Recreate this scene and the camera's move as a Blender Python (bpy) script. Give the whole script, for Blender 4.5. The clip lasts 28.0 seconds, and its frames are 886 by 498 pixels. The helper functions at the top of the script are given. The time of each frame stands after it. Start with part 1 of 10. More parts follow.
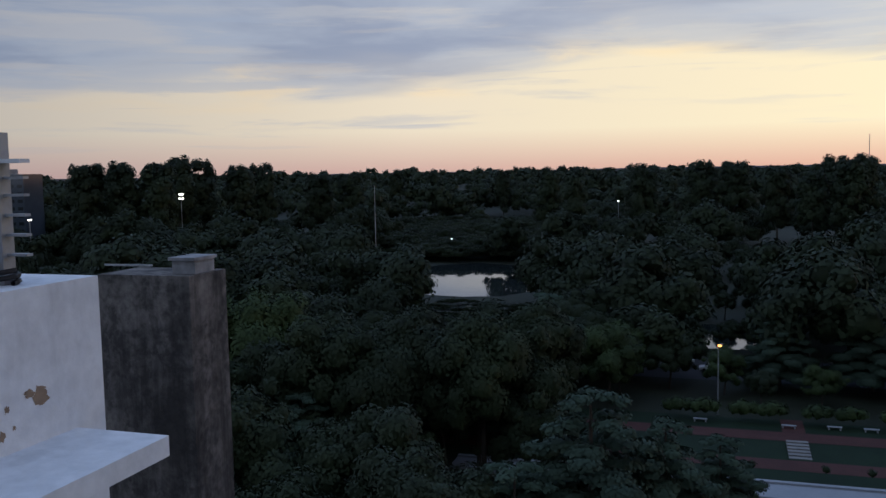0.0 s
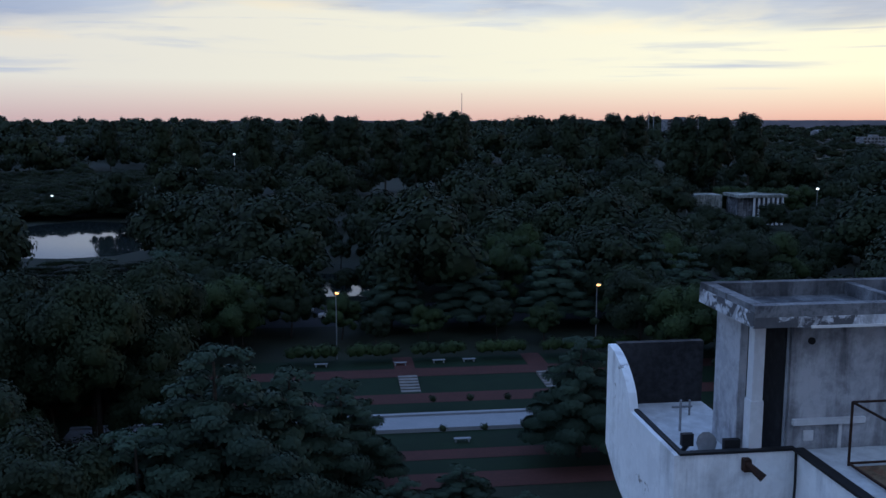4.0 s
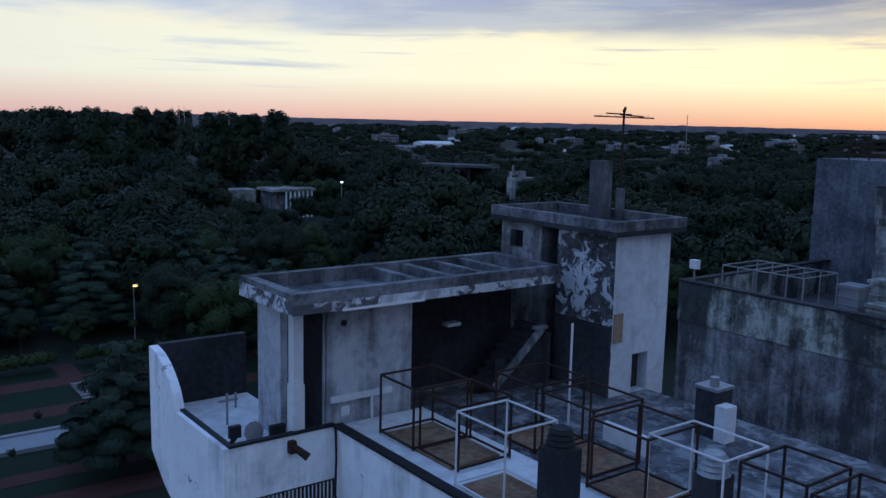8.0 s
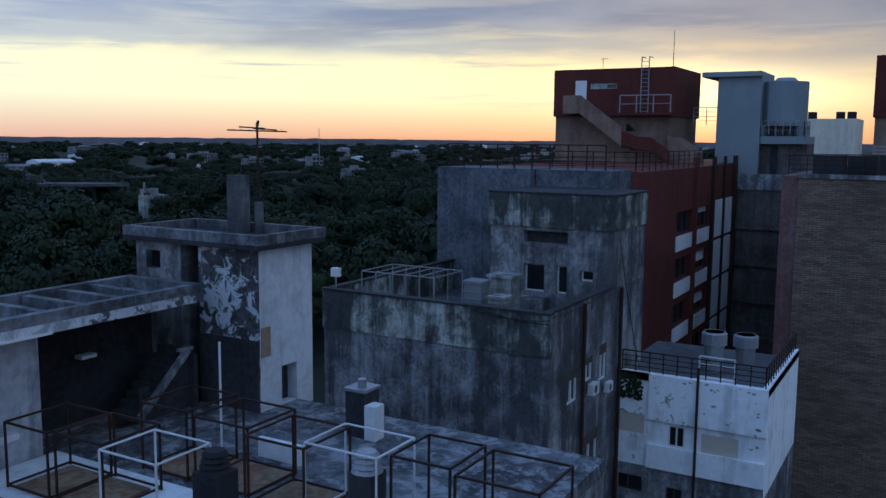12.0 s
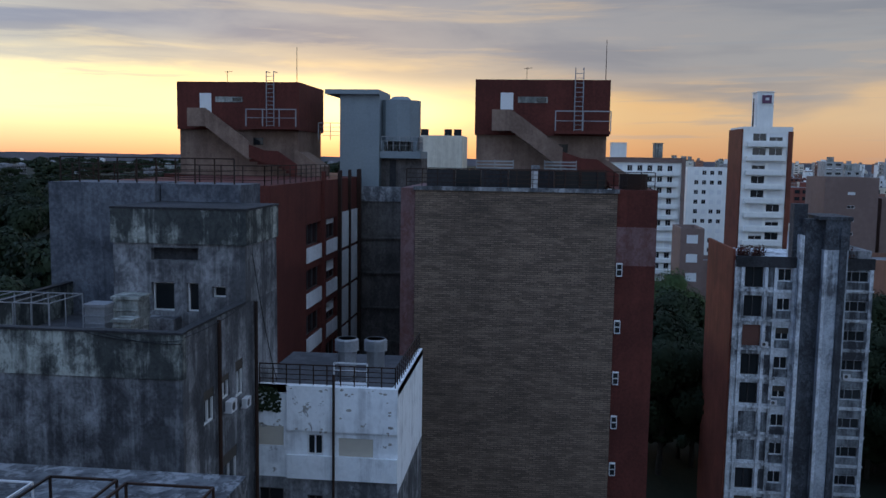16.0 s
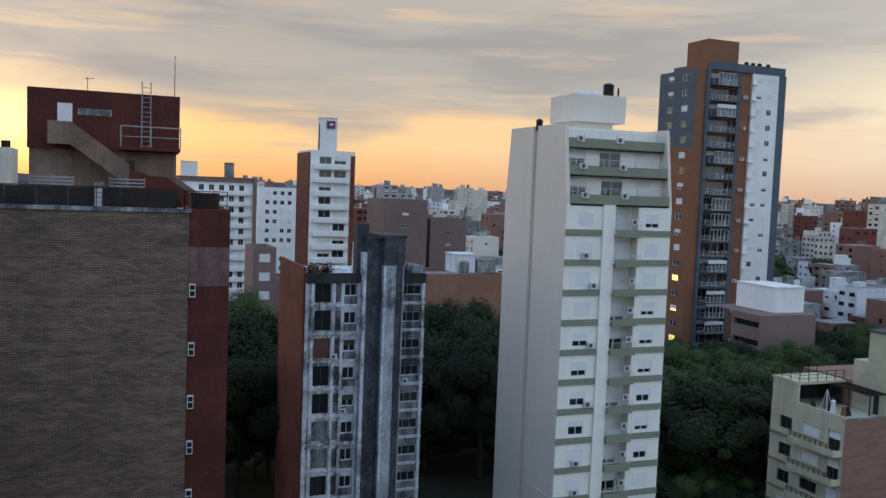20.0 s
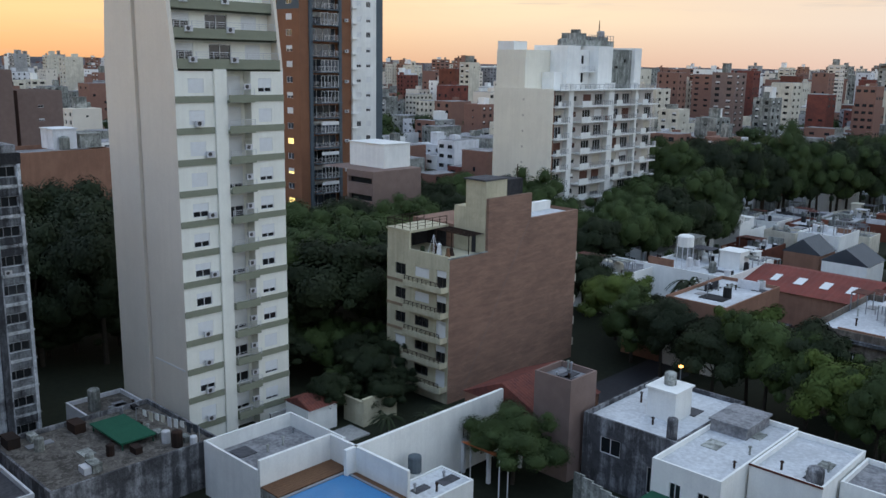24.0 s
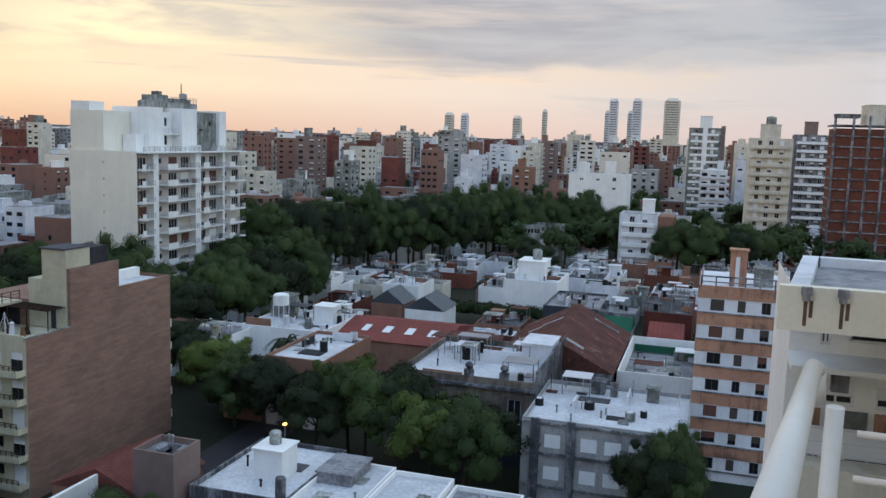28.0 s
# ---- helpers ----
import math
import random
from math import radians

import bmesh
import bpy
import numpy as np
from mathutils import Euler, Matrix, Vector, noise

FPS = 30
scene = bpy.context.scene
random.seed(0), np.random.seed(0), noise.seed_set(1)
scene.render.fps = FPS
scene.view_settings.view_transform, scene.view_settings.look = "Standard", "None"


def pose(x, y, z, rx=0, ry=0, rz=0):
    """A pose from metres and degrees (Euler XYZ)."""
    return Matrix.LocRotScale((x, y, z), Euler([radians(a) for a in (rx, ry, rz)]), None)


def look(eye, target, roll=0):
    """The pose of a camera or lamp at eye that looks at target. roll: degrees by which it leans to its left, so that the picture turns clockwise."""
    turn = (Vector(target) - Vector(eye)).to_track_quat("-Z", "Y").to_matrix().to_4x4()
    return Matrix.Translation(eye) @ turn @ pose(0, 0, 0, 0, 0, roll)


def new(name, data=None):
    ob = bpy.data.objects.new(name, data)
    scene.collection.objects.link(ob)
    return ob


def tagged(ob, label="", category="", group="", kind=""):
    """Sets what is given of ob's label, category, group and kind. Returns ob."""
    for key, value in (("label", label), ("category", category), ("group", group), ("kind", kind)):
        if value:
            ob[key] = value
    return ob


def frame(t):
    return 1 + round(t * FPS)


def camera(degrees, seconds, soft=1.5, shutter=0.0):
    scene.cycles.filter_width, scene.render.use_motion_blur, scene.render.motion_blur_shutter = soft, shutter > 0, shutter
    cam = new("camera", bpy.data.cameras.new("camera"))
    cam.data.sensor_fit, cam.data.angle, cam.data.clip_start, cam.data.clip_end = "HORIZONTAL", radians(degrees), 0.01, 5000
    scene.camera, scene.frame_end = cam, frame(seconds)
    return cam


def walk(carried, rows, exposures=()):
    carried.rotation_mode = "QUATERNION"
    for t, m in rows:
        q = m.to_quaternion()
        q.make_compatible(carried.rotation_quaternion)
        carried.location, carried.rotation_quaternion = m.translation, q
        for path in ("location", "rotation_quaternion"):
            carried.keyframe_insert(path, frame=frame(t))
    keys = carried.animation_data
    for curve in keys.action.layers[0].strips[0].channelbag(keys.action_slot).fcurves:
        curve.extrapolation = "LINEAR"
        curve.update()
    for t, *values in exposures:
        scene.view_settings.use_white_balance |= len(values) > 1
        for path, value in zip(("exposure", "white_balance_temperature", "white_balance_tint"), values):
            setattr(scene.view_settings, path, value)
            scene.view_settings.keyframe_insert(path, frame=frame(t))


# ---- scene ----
cam = camera(53.79, 28.0)
EYE = 34.0
PATH = [
    (0.0, pose(0, 0, EYE, 84.89, 1.09, 17.90)),
    (0.5, pose(0, 0, EYE, 83.86, 1.05, 15.19)),
    (1.0, pose(0, 0, EYE, 82.85, 0.82, 12.42)),
    (1.5, pose(0, 0, EYE, 82.03, 0.87, 9.62)),
    (2.0, pose(0, 0, EYE, 81.63, 1.09, 7.07)),
    (2.5, pose(0, 0, EYE, 81.48, 1.28, 3.96)),
    (4.5, pose(0, 0, EYE, 81.64, -0.26, -11.21)),
    (5.0, pose(0, 0, EYE, 81.28, -0.38, -16.17)),
    (5.5, pose(0, 0, EYE, 81.14, -0.35, -20.91)),
    (6.0, pose(0, 0, EYE, 81.11, -0.69, -25.03)),
    (6.5, pose(0, 0, EYE, 81.33, -1.10, -28.33)),
    (7.0, pose(0, 0, EYE, 81.66, -1.33, -31.04)),
    (7.5, pose(0, 0, EYE, 81.71, -1.27, -33.68)),
    (8.0, pose(0, 0, EYE, 81.58, -1.25, -36.53)),
    (8.5, pose(0, 0, EYE, 81.60, -1.11, -39.37)),
    (9.0, pose(0, 0, EYE, 81.69, -1.07, -42.70)),
    (9.5, pose(0, 0, EYE, 82.22, -1.85, -45.88)),
    (10.0, pose(0, 0, EYE, 83.00, -2.28, -48.61)),
    (10.5, pose(0, 0, EYE, 83.55, -1.85, -51.45)),
    (11.0, pose(0, 0, EYE, 83.47, -1.45, -54.58)),
    (11.5, pose(0, 0, EYE, 83.13, -0.97, -57.31)),
    (12.0, pose(0, 0, EYE, 82.82, -0.50, -60.01)),
    (12.5, pose(0, 0, EYE, 82.66, -0.11, -62.36)),
    (14.5, pose(0, 0, EYE, 82.92, 0.38, -72.00)),
    (15.0, pose(0, 0, EYE, 83.37, 0.08, -74.44)),
    (15.5, pose(0, 0, EYE, 83.70, -0.49, -78.44)),
    (16.0, pose(0, 0, EYE, 83.99, -0.85, -83.92)),
    (16.5, pose(0, 0, EYE, 84.16, -1.05, -89.02)),
    (17.0, pose(0, 0, EYE, 84.24, -1.16, -92.85)),
    (17.5, pose(0, 0, EYE, 84.21, -1.20, -96.06)),
    (18.0, pose(0, 0, EYE, 84.22, -0.61, -98.72)),
    (18.5, pose(0, 0, EYE, 84.83, -0.88, -101.70)),
    (19.0, pose(0, 0, EYE, 85.92, -1.38, -104.71)),
    (19.5, pose(0, 0, EYE, 86.43, -2.32, -108.07)),
    (20.0, pose(0, 0, EYE, 86.01, -2.20, -111.38)),
    (20.5, pose(0, 0, EYE, 85.70, -1.92, -117.45)),
    (21.0, pose(0, 0, EYE, 84.81, -1.69, -122.05)),
    (21.5, pose(0, 0, EYE, 83.64, -1.47, -126.26)),
    (22.0, pose(0, 0, EYE, 81.91, -1.42, -129.15)),
    (22.5, pose(0, 0, EYE, 79.70, -1.23, -131.13)),
    (24.5, pose(0, 0, EYE, 78.00, -0.82, -138.27)),
    (25.0, pose(0, 0, EYE, 78.80, -0.94, -140.96)),
    (25.5, pose(0, 0, EYE, 79.56, -1.14, -143.93)),
    (26.0, pose(0, 0, EYE, 80.23, -1.16, -146.96)),
    (26.5, pose(0, 0, EYE, 81.05, -1.71, -150.08)),
    (27.0, pose(0, 0, EYE, 81.97, -1.92, -154.37)),
    (27.5, pose(0, 0, EYE, 82.31, -1.96, -158.90)),
    (28.0, pose(0, 0, EYE, 82.63, -1.83, -162.61)),
]
EXPOSURES = [(0.0, -0.42, 5750, 11), (2.0, -0.42, 5200, 11), (5.0, -0.45, 4950, 11), (8.0, -0.5, 4800, 12), (11.0, -0.52, 4850, 9), (12.0, -0.46, 4850, 7), (14.0, -0.37, 5150, 7), (15.0, -0.32, 5300, 7), (16.0, -0.25, 5450, 7), (17.0, -0.06, 5800, 7), (20.0, 0.24, 6300, 6), (22.0, 0.33, 6450, 5), (25.0, 0.42, 7000, 6), (28.0, 0.45, 6750, 5)]
walk(cam, PATH, EXPOSURES)

# ---- sky and light ----
SUN_AZ = 76.0   # degrees from +y towards +x
SUN_EL = 3.0


class Nodes:
    """Short hand for building a node tree."""

    def __init__(self, tree):
        self.t = tree
        tree.nodes.clear()

    def n(self, kind, **props):
        node = self.t.nodes.new(kind)
        for k, v in props.items():
            if k == "operation":
                node.operation = v
            elif k == "blend":
                node.blend_type = v
            elif k == "dtype":
                node.data_type = v
        return node

    def link(self, a, b):
        self.t.links.new(a, b)

    def put(self, sock, v):
        if isinstance(v, bpy.types.NodeSocket):
            self.t.links.new(v, sock)
        else:
            sock.default_value = v

    def math(self, op, a, b=0.0, c=0.0, clamp=False):
        node = self.n("ShaderNodeMath", operation=op)
        node.use_clamp = clamp
        self.put(node.inputs[0], a)
        self.put(node.inputs[1], b)
        self.put(node.inputs[2], c)
        return node.outputs[0]

    def mix(self, fac, a, b, blend="MIX"):
        node = self.n("ShaderNodeMix", dtype="RGBA", blend=blend)
        self.put(node.inputs[0], fac)
        self.put(node.inputs[6], a if isinstance(a, bpy.types.NodeSocket) else (*a, 1))
        self.put(node.inputs[7], b if isinstance(b, bpy.types.NodeSocket) else (*b, 1))
        return node.outputs[2]

    def ramp(self, fac, stops, smooth=False):
        node = self.n("ShaderNodeValToRGB")
        r = node.color_ramp
        r.interpolation = "EASE" if smooth else "LINEAR"
        while len(r.elements) < len(stops):
            r.elements.new(0.5)
        for e, (p, c) in zip(r.elements, stops):
            e.position = p
        for e, (p, c) in zip(r.elements, stops):
            e.color = (*c, 1) if isinstance(c, tuple) else (c, c, c, 1)
        self.put(node.inputs[0], fac)
        return node.outputs[0]

    def noise(self, vec, scale, detail=4.0, rough=0.55, dist=0.0):
        node = self.n("ShaderNodeTexNoise")
        self.put(node.inputs["Vector"], vec)
        node.inputs["Scale"].default_value = scale
        node.inputs["Detail"].default_value = detail
        node.inputs["Roughness"].default_value = rough
        node.inputs["Distortion"].default_value = dist
        return node.outputs[0]

    def mapping(self, vec, loc=(0, 0, 0), rot=(0, 0, 0), scale=(1, 1, 1)):
        node = self.n("ShaderNodeMapping")
        self.put(node.inputs[0], vec)
        node.inputs[1].default_value = loc
        node.inputs[2].default_value = rot
        node.inputs[3].default_value = scale
        return node.outputs[0]


def make_sky():
    w = bpy.data.worlds.new("dusk_sky")
    scene.world = w
    w.use_nodes = True
    k = Nodes(w.node_tree)
    co = k.n("ShaderNodeTexCoord").outputs["Generated"]
    sep = k.n("ShaderNodeSeparateXYZ")
    k.link(co, sep.inputs[0])
    x, y, z = sep.outputs
    # azimuth: 0 at +y, growing towards +x, with its seam behind the camera
    ca, sa = math.cos(radians(70)), math.sin(radians(70))
    fx = k.math("ADD", k.math("MULTIPLY", x, ca), k.math("MULTIPLY", y, -sa))
    fy = k.math("ADD", k.math("MULTIPLY", x, sa), k.math("MULTIPLY", y, ca))
    azn = k.math("MULTIPLY_ADD", k.math("ARCTAN2", fx, fy), 1 / (2 * math.pi), 0.5)
    el = k.math("MULTIPLY", k.math("ARCSINE", z), 180 / math.pi)

    def A(deg):
        return (deg - 70) / 360 + 0.5
    # a soft, uneven edge between the clear strip at the horizon and the cloud above it
    band = k.n("ShaderNodeCombineXYZ")
    k.link(k.math("MULTIPLY", azn, 360 / 26), band.inputs[0])
    k.link(k.math("MULTIPLY", el, 1 / 4.5), band.inputs[1])
    w1 = k.noise(band.outputs[0], 1.0, 4, .5, .5)
    w2 = k.noise(k.mapping(band.outputs[0], (5.2, 1.3, 0), scale=(1.3, 1.1, 1)), 1.3, 5, .54, .45)
    w3 = k.noise(k.mapping(band.outputs[0], (2.2, 7.3, 0), scale=(1.7, 1.7, 1)), 1.3, 6, .56, .4)
    # height of the cloud base in tenths of a degree, by azimuth
    base = k.ramp(azn, [(A(-60), .50), (A(-25), .52), (A(-6), .74), (A(8), .62), (A(22), .56), (A(40), .59), (A(58), .52), (A(72), .47), (A(84), .40), (A(98), .38), (A(112), .44), (A(135), .60), (A(152), .55), (A(168), .42), (A(200), .38)])
    wild = k.ramp(azn, [(A(-60), .30), (A(0), .24), (A(40), .16), (A(80), .16), (A(100), .42), (A(130), .55), (A(200), .45)])
    rise = k.math("ADD", k.math("SUBTRACT", el, k.math("MULTIPLY", base, 10.0)), k.math("MULTIPLY", k.math("MULTIPLY_ADD", w1, 10.0, -5.0), k.math("MULTIPLY", wild, 2.0)))
    # colours at the horizon, in the clear strip, in the cloud sheet and overhead
    low = k.ramp(azn, [(A(-110), (1.18, 1.20, 1.26)), (A(-75), (.72, .68, .72)), (A(-50), (.66, .45, .40)), (A(-20), (1.0, .62, .48)), (A(25), (1.45, .76, .46)), (A(60), (1.5, .64, .28)), (A(80), (1.45, .58, .22)),
                       (A(98), (.84, .38, .16)), (A(118), (.76, .41, .23)), (A(140), (.68, .44, .33)), (A(165), (.68, .50, .46)), (A(188), (.58, .49, .52)), (A(215), (0.95, 0.95, 1.05)), (A(250), (1.18, 1.20, 1.26))])
    mid = k.ramp(azn, [(A(-110), (1.26, 1.32, 1.42)), (A(-75), (.82, .86, .92)), (A(-50), (.72, .62, .50)), (A(-20), (1.32, 1.08, .74)), (A(25), (1.75, 1.42, .80)), (A(60), (2.0, 1.50, .66)), (A(78), (1.75, 1.12, .42)),
                       (A(96), (1.0, .60, .27)), (A(118), (.92, .60, .34)), (A(140), (.84, .64, .48)), (A(165), (.74, .62, .57)), (A(188), (.54, .51, .56)), (A(215), (1.08, 1.15, 1.31)), (A(250), (1.26, 1.32, 1.42))])
    high = k.ramp(azn, [(A(-110), (1.16, 1.26, 1.42)), (A(-75), (.62, .72, .90)), (A(-50), (.42, .47, .56)), (A(-20), (.60, .64, .72)), (A(10), (.86, .85, .84)), (A(35), (.70, .67, .69)), (A(60), (.46, .46, .51)), (A(80), (.39, .38, .41)),
                        (A(100), (.41, .38, .37)), (A(118), (.46, .42, .39)), (A(140), (.50, .46, .44)), (A(165), (.46, .45, .50)), (A(188), (.40, .42, .49)), (A(215), (0.84, 0.97, 1.20)), (A(250), (1.16, 1.26, 1.42))])
    top = k.ramp(azn, [(A(-110), (.66, .82, 1.10)), (A(-20), (.52, .75, 1.22)), (A(70), (.54, .72, 1.12)), (A(140), (.60, .66, .76)), (A(250), (.66, .82, 1.10))])
    c = k.mix(k.math("MULTIPLY", el, 1 / 2.6, clamp=True), low, mid)
    bank = k.ramp(k.math("MULTIPLY_ADD", rise, 1 / 8.0, .5), [(.40, 0.0), (.60, .8), (.80, 1.0)], True)
    cloud = k.mix(k.ramp(w2, [(.36, 0.0), (.62, 1.0)], True), k.mix(1.0, high, (.80, .80, .84), "MULTIPLY"), k.mix(.07, high, mid))
    c = k.mix(bank, c, cloud)
    # lit undersides along the edge of the bank
    rim = k.math("MULTIPLY", k.ramp(w3, [(.50, 0.0), (.66, 1.0)], True), k.ramp(k.math("MULTIPLY_ADD", rise, 1 / 8.0, .5), [(.30, 0.0), (.46, .80), (.60, .30), (.85, 0.0)]))
    c = k.mix(rim, c, k.mix(1.0, mid, (1.08, 1.0, .88), "MULTIPLY"))
    # long thin streaks, dark and pale, drawn out along the horizon
    fine = k.noise(k.mapping(band.outputs[0], (3.1, 5.7, 0), rot=(0, 0, .05), scale=(1.5, 3.0, 1)), 1.0, 6, .60, .25)
    near = k.ramp(k.math("MULTIPLY_ADD", rise, 1 / 8.0, .5), [(.02, 0.0), (.30, .55), (.55, .80), (.85, .5)], True)
    c = k.mix(k.math("MULTIPLY", k.ramp(fine, [(.52, 0.0), (.64, 1.0)], True), near), c, k.mix(.30, high, mid))
    pale = k.noise(k.mapping(band.outputs[0], (8.4, 1.9, 0), rot=(0, 0, -.04), scale=(1.2, 2.4, 1)), 1.0, 6, .58, .3)
    c = k.mix(k.math("MULTIPLY", k.ramp(pale, [(.54, 0.0), (.66, .75)], True), k.math("MULTIPLY", near, k.math("MULTIPLY", wild, 2.2, clamp=True))), c, k.mix(1.0, mid, (1.0, .98, .98), "MULTIPLY"))
    # the glow where the sun has gone down behind the cloud
    gx = k.math("MULTIPLY_ADD", azn, 360 / 8.0, -(180 - 70 + 77) / 8.0)
    gy = k.math("MULTIPLY_ADD", el, 1 / 1.7, -3.0 / 1.7)
    glow = k.math("EXPONENT", k.math("MULTIPLY", k.math("ADD", k.math("MULTIPLY", gx, gx), k.math("MULTIPLY", gy, gy)), -1.0))
    c = k.mix(k.math("MULTIPLY", glow, .85), c, (2.9, 2.0, .85))
    # paler, torn cloud over the southern city
    hx = k.math("MULTIPLY_ADD", azn, 360 / 10.0, -(180 - 70 + 143) / 10.0)
    hy = k.math("MULTIPLY_ADD", el, 1 / 2.6, -6.2 / 2.6)
    torn = k.math("EXPONENT", k.math("MULTIPLY", k.math("ADD", k.math("MULTIPLY", hx, hx), k.math("MULTIPLY", hy, hy)), -1.0))
    c = k.mix(k.math("MULTIPLY", torn, k.ramp(w3, [(.40, .25), (.56, 1.0)], True)), c, (.98, .80, .56))
    # small dark bars of cloud in the clear strip
    bars = k.math("MULTIPLY", k.ramp(k.noise(k.mapping(band.outputs[0], (9.0, 3.0, 0), scale=(.8, 3.4, 1)), 1.5, 4, .55), [(.60, 0.0), (.70, .6)], True), k.ramp(k.math("MULTIPLY", el, .1), [(.12, 0.0), (.35, 1.0)]))
    c = k.mix(bars, c, high)
    c = k.mix(k.math("MULTIPLY_ADD", el, 1 / 16.0, -.85, clamp=True), c, top)
    # the clear sky behind
    sky = k.n("ShaderNodeTexSky")
    sky.sky_type = "NISHITA"
    sky.sun_disc = False
    sky.sun_elevation, sky.sun_rotation = radians(SUN_EL), radians(SUN_AZ)
    clear = k.mix(1.0, sky.outputs[0], (.10, .10, .10), "MULTIPLY")
    c = k.mix(.10, c, clear)
    # below the horizon: dim haze over land
    c = k.mix(k.math("MULTIPLY_ADD", el, -1 / .6, -.5, clamp=True), c, (.06, .07, .09))
    bg = k.n("ShaderNodeBackground")
    k.link(c, bg.inputs[0])
    bg.inputs[1].default_value = 1.0
    out = k.n("ShaderNodeOutputWorld")
    k.link(bg.outputs[0], out.inputs[0])


make_sky()
sun = new("sun", bpy.data.lights.new("sun", "SUN"))
sun.data.energy, sun.data.angle, sun.data.color = 0.25, radians(12), (1.0, .72, .45)
sun.matrix_world = look((0, 0, 60), (-60 * math.sin(radians(SUN_AZ)), -60 * math.cos(radians(SUN_AZ)), 60 - 60 * math.tan(radians(SUN_EL + 2))))


# ---- materials ----
def surface(name, base, dark=None, fine=6.0, coarse=.35, amount=.5, rough=.85, bump=.25, streak=0.0, streak_col=(.03, .03, .032), metal=0.0, streak_lo=.45, streak_hi=.62, random_tint=0.0, patch=0.0, patch_col=(.3, .28, .25), blotch=0.0, blotch_col=(.5, .5, .5)):
    """A weathered surface: two scales of mottling, rain streaks, worn patches."""
    m = bpy.data.materials.new(name)
    m.use_nodes = True
    k = Nodes(m.node_tree)
    out = k.n("ShaderNodeOutputMaterial")
    p = k.n("ShaderNodeBsdfPrincipled")
    k.link(p.outputs[0], out.inputs[0])
    co = k.n("ShaderNodeTexCoord").outputs["Object"]
    dark = dark or tuple(v * .6 for v in base)
    a = k.noise(co, fine, 5, .6)
    b = k.noise(co, coarse, 4, .6, .4)
    f = k.math("MULTIPLY", k.math("ADD", k.math("MULTIPLY", a, .45), k.math("MULTIPLY", b, .55)), 1.0)
    c = k.mix(k.ramp(f, [(.42, 0.0), (.58, 1.0)]), tuple(v + (w - v) * amount for v, w in zip(base, dark)), base)
    if patch:
        pn = k.math("ADD", k.math("MULTIPLY", k.noise(co, 2.8, 8, .68, .6), .6), k.math("MULTIPLY", k.noise(co, .5, 3, .6), .4))
        c = k.mix(k.math("MULTIPLY", k.ramp(pn, [(.56 - patch * .1, 0.0), (.585 - patch * .1, 1.0)]), .9), c, patch_col)
    if blotch:
        bl = k.noise(k.mapping(co, scale=(1, 1, .7)), 2.2, 12, .74, .5)
        c = k.mix(k.math("MULTIPLY", k.ramp(bl, [(.50, 0.0), (.58, 1.0)]), blotch), c, blotch_col)
    if streak:
        s = k.noise(k.mapping(co, scale=(1.5, 1.5, .10)), 1.0, 7, .66, .3)
        s2 = k.noise(k.mapping(co, scale=(.22, .22, .28)), 1.0, 4, .6, .5)
        s3 = k.noise(k.mapping(co, scale=(1, 1, .8)), 1.1, 8, .7, .4)
        sf = k.math("MULTIPLY", k.ramp(k.math("ADD", k.math("ADD", k.math("MULTIPLY", s, .4), k.math("MULTIPLY", s2, .35)), k.math("MULTIPLY", s3, .25)), [(streak_lo, 0.0), (streak_lo + (streak_hi - streak_lo) * .6, 1.0)]), streak)
        c = k.mix(sf, c, streak_col)
    if random_tint:
        info = k.n("ShaderNodeObjectInfo")
        c = k.mix(k.math("MULTIPLY", info.outputs["Random"], random_tint), c, dark)
    k.link(c, p.inputs["Base Color"])
    p.inputs["Roughness"].default_value = rough
    p.inputs["Specular IOR Level"].default_value = .5 if rough < .6 else .15
    p.inputs["Metallic"].default_value = metal
    if bump:
        bn = k.n("ShaderNodeBump")
        bn.inputs["Strength"].default_value = bump
        bn.inputs["Distance"].default_value = .03
        k.link(a, bn.inputs["Height"])
        k.link(bn.outputs[0], p.inputs["Normal"])
    return m


